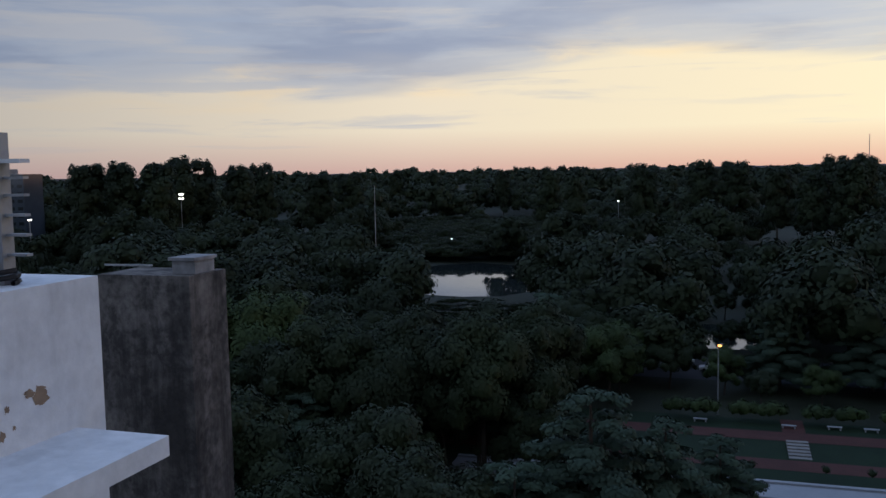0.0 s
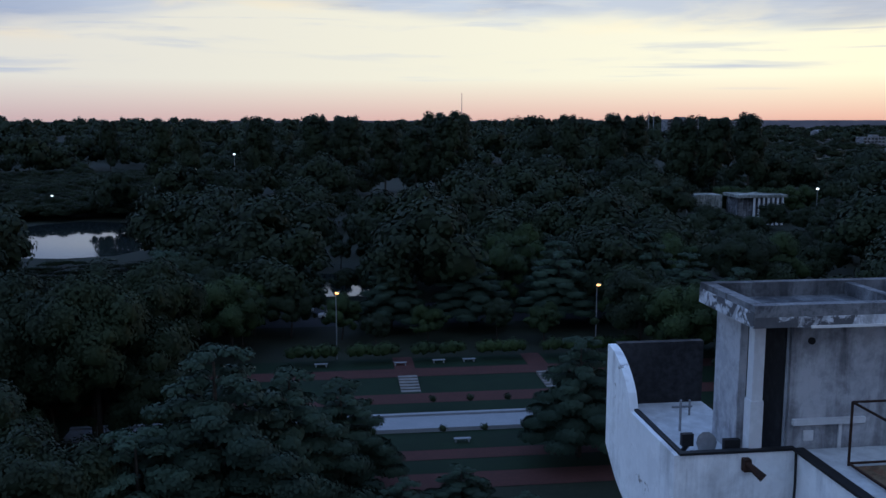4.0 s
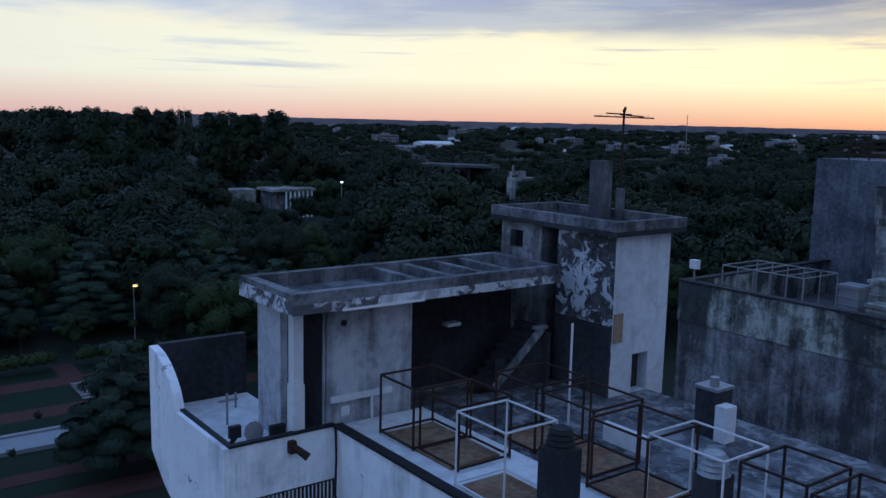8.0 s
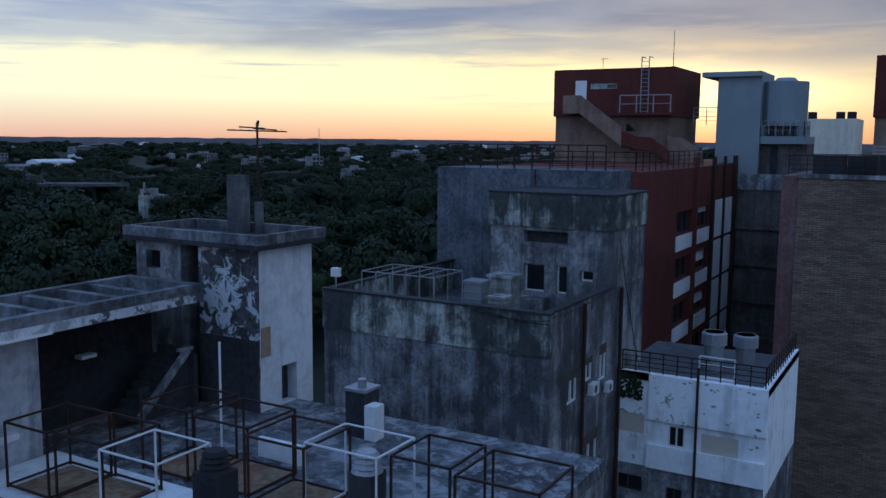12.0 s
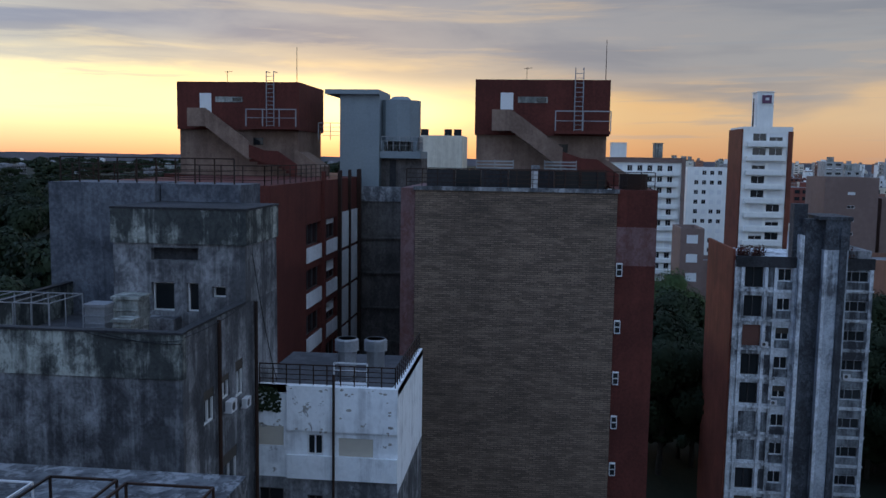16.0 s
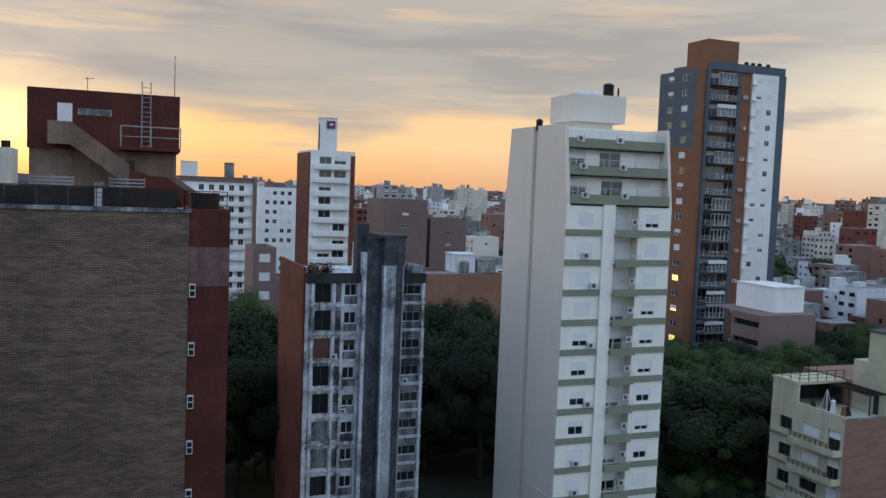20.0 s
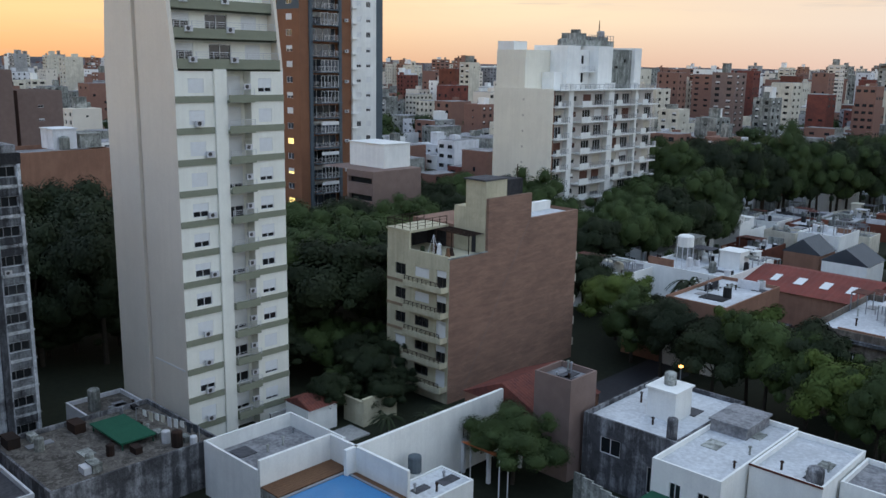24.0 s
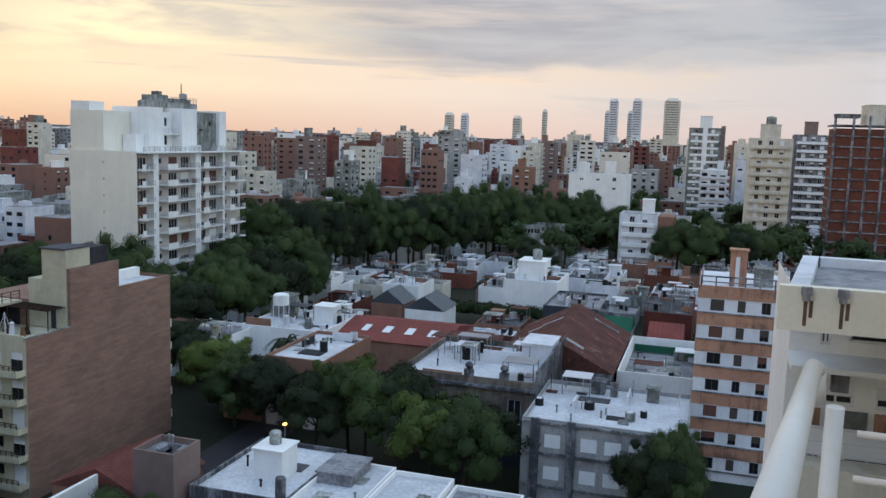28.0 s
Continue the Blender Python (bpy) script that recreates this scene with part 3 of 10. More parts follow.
            quad([P(b0, c0), P(b0, c1), P(b0, c1, r), P(b0, c0, r)])
            quad([P(b1, c0), P(b1, c1), P(b1, c1, r), P(b1, c0, r)][::-1])

    def data(self, name):
        me = bpy.data.meshes.new(name)
        me.from_pydata(self.v, [], self.f)
        for m in self.mats:
            me.materials.append(M[m])
        if len(self.mats) > 1:
            me.polygons.foreach_set("material_index", self.m)
        me.update()
        return me

    def add(self, name, parent=None, label="", category="", group="", kind=""):
        ob = new(name, self.data(name))
        ob.parent = parent
        return tagged(ob, label, category, group, kind)


def each(b, name, parent, label=""):
    """Links every separate piece of b as a part of its own under parent."""
    key = [tuple(round(c, 4) for c in p) for p in b.v]
    up = {}

    def root(a):
        while up.setdefault(a, a) != a:
            a = up[a]
        return a
    for f in b.f:
        r = root(key[f[0]])
        for i in f[1:]:
            up[root(key[i])] = r
    groups = {}
    for f, mi in zip(b.f, b.m):
        groups.setdefault(root(key[f[0]]), []).append((f, mi))
    for fs in groups.values():
        p = MB(*b.mats)
        seen = {}
        for f, mi in fs:
            for i in f:
                if i not in seen:
                    seen[i] = len(p.v)
                    p.v.append(b.v[i])
            p.f.append(tuple(seen[i] for i in f))
            p.m.append(mi)
        put(parent, p.add(name, label=label))


def empty(name, at=(0, 0, 0), label="", category="", group="", kind=""):
    ob = new(name)
    ob.location = at
    ob.empty_display_size = .1
    return tagged(ob, label, category, group, kind)


def put(parent, ob):
    """Hang ob, built in world places, under parent."""
    ob.parent = parent
    ob.matrix_parent_inverse = Matrix.Translation(parent.location).inverted()
    return ob


TURN = {"-x": -90, "+x": 90, "-y": 0, "+y": 180}
KEPT = {}


def kept(key, build):
    if key not in KEPT:
        KEPT[key] = build()
    return KEPT[key]


def frame_mesh(w, h, mat, sashes, bar=.05):
    b = MB(mat)
    st = (w - bar) / sashes
    b.wall("-y", .05, -w / 2, w / 2, 0, h, [(-w / 2 + bar + st * i, -w / 2 + st * (i + 1), bar, h - bar) for i in range(sashes)], .07)
    me = b.data("window")
    bm = bmesh.new()
    bm.from_mesh(me)
    bmesh.ops.remove_doubles(bm, verts=bm.verts, dist=.001)
    bm.to_mesh(me)
    bm.free()
    return me


def pane_mesh(w, h, mat):
    b = MB(mat)
    b.box(-w / 2, w / 2, .125, .155, 0, h)
    return b.data("pane")


def shutter_mesh(w, h, f, mat):
    """A slatted roller shutter as one folded sheet."""
    b = MB(mat)
    n = max(3, int(h * f / .1))
    pts = []
    for i in range(n):
        za, zb = h - h * f * i / n, h - h * f * (i + 1) / n
        pts += [(.045, za), (.02, zb + .012)]
    pts.append((.045, h * (1 - f)))
    for y, z in pts:
        b.v += [(-w / 2, y, z), (w / 2, y, z)]
    for i in range(len(pts) - 1):
        b.f.append((2 * i, 2 * i + 1, 2 * i + 3, 2 * i + 2)[::-1])
        b.m.append(0)
    return b.data("shutter")


def window(parent, face, at, a, z, w, h, shut=0.0, glass="glass", frame_mat="frame_white", shut_mat="shutter_white", sashes=2):
    """One window in a hole: frame, pane, and a roller shutter let down by shut. a, z: its bottom middle."""
    pos = (at, a, z) if face[1] == "x" else (a, at, z)
    w, h = round(w, 2), round(h, 2)
    ob = new("window", kept(("f", w, h, frame_mat, sashes), lambda: frame_mesh(w, h, frame_mat, sashes)))
    ob.matrix_basis = pose(*pos, 0, 0, TURN[face])
    put(parent, ob)
    pn = new("pane", kept(("p", w, h, glass), lambda: pane_mesh(w, h, glass)))
    pn.parent = ob
    if shut > .02:
        sh = new("shutter", kept(("s", w, h, round(shut, 1), shut_mat), lambda: shutter_mesh(w, h, round(shut, 1), shut_mat)))
        sh.parent = ob
    return ob


def ac_mesh():
    b = MB("metal_white")
    b.box(-.4, .4, -.42, -.12, 0, .55)
    b.box(-.3, -.25, -.12, 0, -.04, .02)
    b.box(.25, .3, -.12, 0, -.04, .02)
    return b.data("body")


def fan_mesh():
    b = MB("frame_dark")
    n = 12
    b.poly([(-.08 + .21 * math.cos(2 * math.pi * j / n), -.425, .275 + .21 * math.sin(2 * math.pi * j / n)) for j in range(n)])
    for j in range(4):
        b.box(-.30, .14, -.435, -.428, .13 + j * .095, .14 + j * .095)
    return b.data("fan")


def ac_unit(face, at, a, z, label="white air conditioner bracketed on the outer wall", s=1.0):
    pos = (at, a, z) if face[1] == "x" else (a, at, z)
    ob = new("air_conditioner", kept("ac", ac_mesh))
    ob.matrix_basis = pose(*pos, 0, 0, TURN[face]) @ Matrix.Diagonal((s, s, s, 1))
    tagged(ob, label, "air conditioner", "wall air conditioners")
    fan = new("fan", kept("acfan", fan_mesh))
    fan.parent = ob
    return ob


def shell(parent, x0, x1, y0, y1, z1, mat, roof, holes=None, parapet=.5, z0=0.0, thick=.25, reveal=.16, walls=("-x", "+x", "-y", "+y")):
    """The walls of a block with openings, its parapet and its roof, as parts of parent."""
    holes = holes or {}
    b = MB(mat)
    for f, at, a0, a1 in (("-x", x0, y0, y1), ("+x", x1, y0, y1), ("-y", y0, x0, x1), ("+y", y1, x0, x1)):
        if f in walls:
            b.wall(f, at, a0, a1, z0, z1, holes.get(f, ()), reveal)
    t, zr = thick, z1 - parapet
    for q in ([(x0, y0), (x1, y0), (x1 - t, y0 + t), (x0 + t, y0 + t)], [(x1, y0), (x1, y1), (x1 - t, y1 - t), (x1 - t, y0 + t)],
              [(x1, y1), (x0, y1), (x0 + t, y1 - t), (x1 - t, y1 - t)], [(x0, y1), (x0, y0), (x0 + t, y0 + t), (x0 + t, y1 - t)]):
        b.poly([(*p, z1) for p in q])
    inner = [(x0 + t, y0 + t), (x1 - t, y0 + t), (x1 - t, y1 - t), (x0 + t, y1 - t)]
    for i in range(4):
        p, q = inner[i], inner[(i + 1) % 4]
        b.poly([(*q, z1), (*p, z1), (*p, zr), (*q, zr)][::-1])
    put(parent, b.add("wall"))
    r = MB(roof)
    r.box(x0 + t, x1 - t, y0 + t, y1 - t, zr - .25, zr)
    put(parent, r.add("roof"))


def rail(parent, pts, z, h=1.0, mat="metal_grey", bars=3, post=1.6, r=.03, name="railing"):
    """A post and bar railing along a line of points."""
    b = MB(mat)
    for p, q in zip(pts, pts[1:]):
        L = math.dist(p, q)
        n = max(1, round(L / post))
        for i in range(n + 1):
            x, y = p[0] + (q[0] - p[0]) * i / n, p[1] + (q[1] - p[1]) * i / n
            b.beam((x, y, z), (x, y, z + h), r * 1.6)
        for k in range(bars):
            zz = z + h * (k + 1) / bars
            b.beam((*p, zz), (*q, zz), r * (1.6 if k == bars - 1 else 1.0))
    ob = b.add(name)
    return put(parent, ob) if parent else ob


# ---- ground, park lawns, roads ----
def sheet(name, x0, x1, y0, y1, z, mat, label="", thick=.0, n=1):
    b = MB(mat)
    if thick:
        b.box(x0, x1, y0, y1, z - thick, z)
    else:
        b.poly([(x0, y0, z), (x1, y0, z), (x1, y1, z), (x0, y1, z)])
    return b.add(name, label=label, kind="structure")


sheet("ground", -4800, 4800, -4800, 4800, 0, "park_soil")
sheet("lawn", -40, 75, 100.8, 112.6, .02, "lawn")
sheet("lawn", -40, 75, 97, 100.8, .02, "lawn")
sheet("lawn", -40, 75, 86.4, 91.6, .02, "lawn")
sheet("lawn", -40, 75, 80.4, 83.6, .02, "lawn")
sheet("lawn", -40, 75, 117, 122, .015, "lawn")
sheet("path", -40, 75, 112.8, 116.5, .04, "red_path")
sheet("path", -40, 75, 101.7, 105.4, .045, "red_path")
sheet("path", -40, 75, 83.7, 86.3, .04, "red_path")
sheet("path", -40, 75, 76.5, 80.2, .04, "red_path")
for px in (8.5, 27.2):
    sheet("path", px - 1.4, px + 1.4, 116.5, 122.5, .05, "red_path")
sheet("road", -60, 120, 143, 160, .03, "asphalt")
b = MB("marble", "water")
b.box(-30, 40, 91.7, 92.3, 0, .45)
b.box(-30, 40, 96.4, 97.0, 0, .45)
b.box(-30, 40, 92.3, 96.4, 0, .22, 0)
b.add("fountain_basin", label="long pale marble basin across the lawn", category="fountain")
b = MB("marble")
for px in (8.5, 27.2):
    for i in range(6):
        b = MB("paving")
        b.box(px - 1.25, px + 1.25, 106.0 + i * 1.05, 106.75 + i * 1.05, 0, .10 + i * .07)
        b.add("garden_step", label="pale stone garden step in the lawn", category="step", group="garden steps")
b = MB("water")
SHORE = [(-100, 252), (-92, 238), (-80, 226), (-68, 224), (-57, 227), (-50, 240), (-53, 262), (-60, 284), (-72, 302), (-86, 308), (-98, 300), (-106, 280)]
b.poly([(x, y, .05) for x, y in SHORE])
b.add("water", label="still dark lake that mirrors the sky", kind="structure")
sheet("water", -9, 7, 168, 194, .05, "water", "small pond behind the parked cars")
sheet("road", 44, 50, -150, -68, .03, "asphalt")


# ---- city blocks, street by street ----
def openings(cols, rows, w, h):
    return [(c - w / 2, c + w / 2, r, r + h) for c in cols for r in rows]


def white_tower():
    """Fourteen storeys, blank beige flank, olive spandrels and balconies."""
    t = empty("apartment_tower", (72, -42.7, 0), "white apartment tower with olive bands and a blank beige flank", "apartment building")
    x, ya, yb, pitch = 66.0, -37.3, -48.1, 2.63
    rows = [33.03 - pitch * i for i in range(1, 13)]
    holes = []
    lefts, rights = [], []
    for i, z in enumerate(rows):
        lefts.append((-40.0, -38.5, z + .75, z + 1.95))
        rights.append((-46.8, -45.4, z + .75, z + 1.95))
    b = MB("tower_white")
    b.wall("-x", x, -40.9, ya, 0, 33.1, lefts)
    b.wall("-x", x, yb, -44.65, 0, 33.1, rights)
    b.wall("-x", x + 1.1, -44.65, -42.07, 0, 33.1, [(-44.3, -42.5, z + .12, z + 2.1) for z in rows], .12)
    b.box(x - .25, x + 1.1, -42.07, -40.9, 0, 33.1)
    b.wall("-y", yb, x, 78.2, 0, 33.1)
    b.wall("+x", 78.2, yb, ya, 0, 33.1)
    b.poly([(x, ya, 33.1), (78.2, ya, 33.1), (78.2, yb, 33.1), (x, yb, 33.1)][::-1])
    b.poly([(x + 1.1, -44.65, 0), (x, -44.65, 0), (x, -44.65, 33.1), (x + 1.1, -44.65, 33.1)])
    put(t, b.add("wall"))
    g = MB("beige")
    for x0, x1 in ((x + .01, 71.9), (72.7, 78.2)):
        top = [(x0, 33.1), (x1, 33.1), (x1 if x1 < 78 else 77.4, 40), (x0 + (1.0 if x0 < 67 else 0), 40)]
        pts = [(x0, 0), (x1, 0)] + top[1:3] + [top[3], top[0]]
        g.poly([(px, ya + .02, pz) for px, pz in pts][::-1])
        g.poly([(px, ya - .35, pz) for px, pz in pts])
        for k in range(len(pts)):
            p, q = pts[k], pts[(k + 1) % len(pts)]
            g.poly([(p[0], ya + .02, p[1]), (q[0], ya + .02, q[1]), (q[0], ya - .35, q[1]), (p[0], ya - .35, p[1])])
    g.box(71.9, 72.7, ya - .5, ya - .3, 0, 39.6)
    pts = [(x + .01, 33.1), (78.2, 33.1), (77.4, 40), (67.0, 40)]
    for yy in (yb, yb + .3):
        g.poly([(px, yy, pz) for px, pz in pts])
    for k in range(4):
        p, q = pts[k], pts[(k + 1) % 4]
        g.poly([(p[0], yb, p[1]), (q[0], yb, q[1]), (q[0], yb + .3, q[1]), (p[0], yb + .3, p[1])])
    each(g, "side_wall", t, "blank beige flank wall panel")
    seam = MB("frame_white")
    seam.box(x + .3, 71.5, ya, ya + .05, 7.0, 7.12)
    put(t, seam.add("ledge"))
    rnd = random.Random(4)
    for i, z in enumerate(rows):
        for (a0, a1) in ((-40.88, ya), (yb, -44.67)):
            s = MB("olive")
            s.box(x - .1, x - .002, a0, a1, z - .05, z + .5)
            put(t, s.add("band"))
        w = window(t, "-x", x, -39.25, z + .75, 1.5, 1.2, shut=rnd.choice([1, 1, 1, .5, .4, .6]))
        w = window(t, "-x", x, -46.1, z + .75, 1.4, 1.2, shut=rnd.choice([1, 1, .7, 0, .5, .8]))
        window(t, "-x", x + 1.1, -43.4, z + .12, 1.8, 1.98, shut=rnd.choice([1, .8, .5, 0, 1]))
        bal = MB("olive")
        bal.box(x - .55, x + 1.1, -44.64, -42.08, z - .1, z + .05)
        bal.box(x - .62, x - .5, -44.64, -42.08, z - .1, z + .55)
        bal = put(t, bal.add("balcony"))
        r = rail(None, [(x - .58, -44.62), (x - .58, -42.1)], z + .55, .5, "metal_white", 3, 1.2, .025)
        put(t, r)
        if rnd.random() < .7:
            ac_unit("-x", x - .02, -40.2 if rnd.random() < .5 else -39.3, z + .62, s=.9)
        if rnd.random() < .8:
            ac_unit("-x", x + .3, -44.3, z + 1.0, s=.85)
    # three upper storeys step back behind terraces
    for i, (z0, xs) in enumerate(((33.1, 66.7), (35.6, 67.2), (38.0, 67.9))):
        u = MB("tower_white")
        z1 = z0 + 2.5 if i < 2 else 39.85
        hs = [(-39.9, -38.3, z0 + .1, z0 + 2.1), (-43.6, -41.4, z0 + .1, z0 + 2.1), (-46.6, -45.0, z0 + .1, z0 + 2.1)] if i < 2 else []
        u.wall("-x", xs + .6, yb + .3, ya - .3, z0, z1, hs)
        u.poly([(xs + .6, yb + .3, z1), (77.4, yb + .3, z1), (77.4, ya - .3, z1), (xs + .6, ya - .3, z1)][::-1])
        u.box(77.0, 77.4, yb + .3, ya - .3, z0, z1)
        put(t, u.add("upper_wall"))
        if i < 2:
            for h in hs:
                window(t, "-x", xs + .6, (h[0] + h[1]) / 2, h[2], h[1] - h[0], h[3] - h[2], shut=(0.3, 0, .8)[hs.index(h)])
        o = MB("olive")
        o.box(xs - .75, xs + .6, yb + .32, ya - .36, z0 - .12, z0 + .02)
        o.box(xs - .75, xs - .6, yb + .32, ya - .36, z0 - .15, z0 + .85)
        put(t, o.add("balcony", label="olive terrace parapet"))
        put(t, rail(None, [(xs - .68, yb + .4), (xs - .68, ya - .45)], z0 + .85, .55, "metal_white", 3, 1.8, .025))
        for yy in (-39.0, -43.0):
            ac_unit("-x", xs - .55, yy, z0 + .55, s=.9)
    # beige on the tank house and stair head carries the warm sunset light
    k = MB("beige")
    k.box(72.0, 77.0, -46.6, -41.2, 40.75, 43.3)
    put(t, k.add("tank_house"))
    k = MB("beige")
    k.box(72.6, 76.6, -45.6, -41.8, 38, 40.75)
    put(t, k.add("stair_head"))
    for (xx, yy) in ((73, -42.0), (73, -43.0), (73.2, -44.0)):
        d = MB("white_paint")
        d.dome((xx, yy, 43.3), .55, .45)
        put(t, d.add("tank_lid"))
    d = MB("plastic_black")
    d.tube((73, -45.2, 43.3), (73, -45.2, 44.3), .5, .5, 12)
    d.dome((73, -45.2, 44.3), .56, .3)
    d.tube((73, -46.3, 43.3), (73, -46.3, 44.2), .09, .09, 8)
    put(t, d.add("water_tank", label="black water tank on the roof"))
    d = MB("plastic_black")
    d.tube((72.3, -37.6, 39.6), (72.3, -37.6, 40.4), .3, .3, 10)
    d.dome((72.3, -37.6, 40.4), .36, .3)
    put(t, d.add("vent", label="dark roof vent"))


def stained_slab():
    """Narrow stained slab block with a lift shaft proud of its front."""
    t = empty("slab_block", (88, -24.8, 0), "narrow grey rain-stained apartment slab with a tall shaft", "apartment building")
    x, pitch = 83.0, 2.76
    rows = [24.9 - pitch * i for i in range(1, 11)]
    base = -2.556
    fit = Matrix.Translation((0, 0, 34)) @ Matrix.Scale(.93, 4) @ Matrix.Translation((0, 0, -34))   # brings the storeys to 2.57 m
    ca = [(-21.2, -19.55, z + .25, z + 2.25) for z in rows]
    cb = [(-23.75, -22.55, z + .9, z + 2.05) for z in rows]
    cc = [(-30.55, -28.35, z + 1.0, z + 1.95) for z in rows]
    b = MB("slab_pale")
    b.wall("-x", x, -31.0, -18.6, base, 24.9, ca + cb + cc, .3)
    b.wall("-y", -31.0, x, 95, base, 24.9)
    b.wall("+x", 95, -31, -18.6, base, 24.9)
    b.poly([(x, -18.6, 24.9), (95, -18.6, 24.9), (95, -31, 24.9), (x, -31, 24.9)][::-1])
    put(t, b.add("wall"))
    r = MB("slab_red")
    r.box(x + .02, 94.9, -18.62, -18.4, base, 25.9)
    put(t, r.add("side_wall", label="rusty red side wall"))
    for mat, nm, lab, box in (
            ("shaft_dark", "shaft", "rain-black concrete lift shaft", (x - .8, x + 3.4, -26.0, -24.45, base, 28.9)),
            ("slab_pale", "shaft_edge", "", (x - .9, x + 3.4, -24.45, -24.1, base, 27.4)),
            ("shaft_grey", "shaft", "stained concrete lift shaft", (x - 1.6, x + 3.4, -28.1, -26.0, base, 26.2)),
            ("shaft_dark", "shaft_head", "sooty top of the lift shaft", (x - 1.63, x + 3.4, -28.12, -26.0, 26.2, 28.9)),
            ("slab_pale", "shaft_edge", "", (x - 1.66, x - 1.6, -26.25, -25.98, base, 26.2)),
            ("shaft_dark", "flue", "", (x - 1.8, x - 1.6, -27.9, -27.3, base, 28.2)),
            ("shaft_dark", "shaft_cap", "", (x - 1.7, x + 3.6, -28.3, -25.4, 28.9, 29.2)),
            ("shaft_dark", "chimney", "", (x + .2, x + 1.5, -24.9, -23.7, 24.9, 30.2)),
            ("soot", "parapet", "black flaking roof parapet", (x - .2, x + .2, -24.1, -18.62, 24.3, 25.3)),
            ("soot", "parapet", "black flaking roof parapet", (x - .2, x + .2, -31.0, -28.1, 24.3, 25.3))):
        s = MB(mat)
        s.box(*box)
        put(t, s.add(nm, label=lab))
    for yy in (-18.75, -19.3, -21.45, -22.3, -23.95, -28.2, -30.75):
        p = MB("slab_pale")
        p.box(x - .18, x, yy - .14, yy + .14, base, 24.9)
        put(t, p.add("pilaster"))
    rnd = random.Random(9)
    for z in rows:
        for (a0, a1, zz, hh) in ((-23.9, -22.35, z + .12, .75), (-22.15, -21.55, z + .3, 1.9), (-30.6, -28.3, z + .3, .66), (-30.6, -28.3, z + 2.0, .7)):
            p = MB("slab_panel")
            p.box(x - .05, x - .002, a0, a1, zz, zz + hh)
            put(t, p.add("spandrel", label="grey mouldy wall panel"))
        for (a0, a1, zz, hh) in ((-24.0, -18.6, z - .12, .22), (-31.0, -28.1, z + .1, .16)):
            p = MB("slab_pale")
            p.box(x - .26, x - .182, a0, a1, zz, zz + hh)
            put(t, p.add("ledge"))
        window(t, "-x", x + .12, -20.37, z + .25, 1.65, 2.0, shut=rnd.choice([1, 1, 0, 0, .6]), shut_mat=rnd.choice(["shutter_dark", "shutter_brown", "slab_panel"]), frame_mat="frame_dark")
        window(t, "-x", x + .12, -23.15, z + .9, 1.2, 1.15, shut=rnd.choice([0, 0, .5]), shut_mat="shutter_dark", frame_mat="frame_white")
        window(t, "-x", x + .12, -29.45, z + 1.0, 2.2, .95, shut=0, frame_mat="metal_grey", sashes=3)
    for i, yy in ((3, -29.0), (4, -22.6), (2, -21.5)):
        u = ac_unit("-x", x - .2, yy, rows[i] + .3, s=.8)
        u.matrix_basis = fit @ u.matrix_basis
    cap = MB("concrete_stain")
    cap.box(x + .3, x + 6, -30.8, -28.5, 24.9, 26.0)
    put(t, cap.add("roof_hut"))
    for i in range(9):
        q = MB("rust")
        random.seed(i)
        c = Vector((x + .8 + (i % 3), -19.2 - i * .45 if i < 6 else -28.8 - (i - 6) * .6, 25.0))
        for j in range(170):
            p = c + Vector((random.uniform(-.7, .7), random.uniform(-.5, .5), random.uniform(0, 1.15) * random.random() ** .5))
            d = Vector((random.uniform(-1, 1), random.uniform(-1, 1), random.uniform(-.4, 1))).normalized() * .22
            e = d.cross(Vector((0.3, .2, 1))).normalized() * .1
            q.poly([tuple(p), tuple(p + d * .5 + e), tuple(p + d), tuple(p + d * .5 - e)])
        w = q.add("roof_plant", label="dry reddish weeds growing on the slab roof", category="plant", group="roof weeds")
        w.matrix_basis = fit @ w.matrix_basis
    t.matrix_basis = fit @ t.matrix_basis


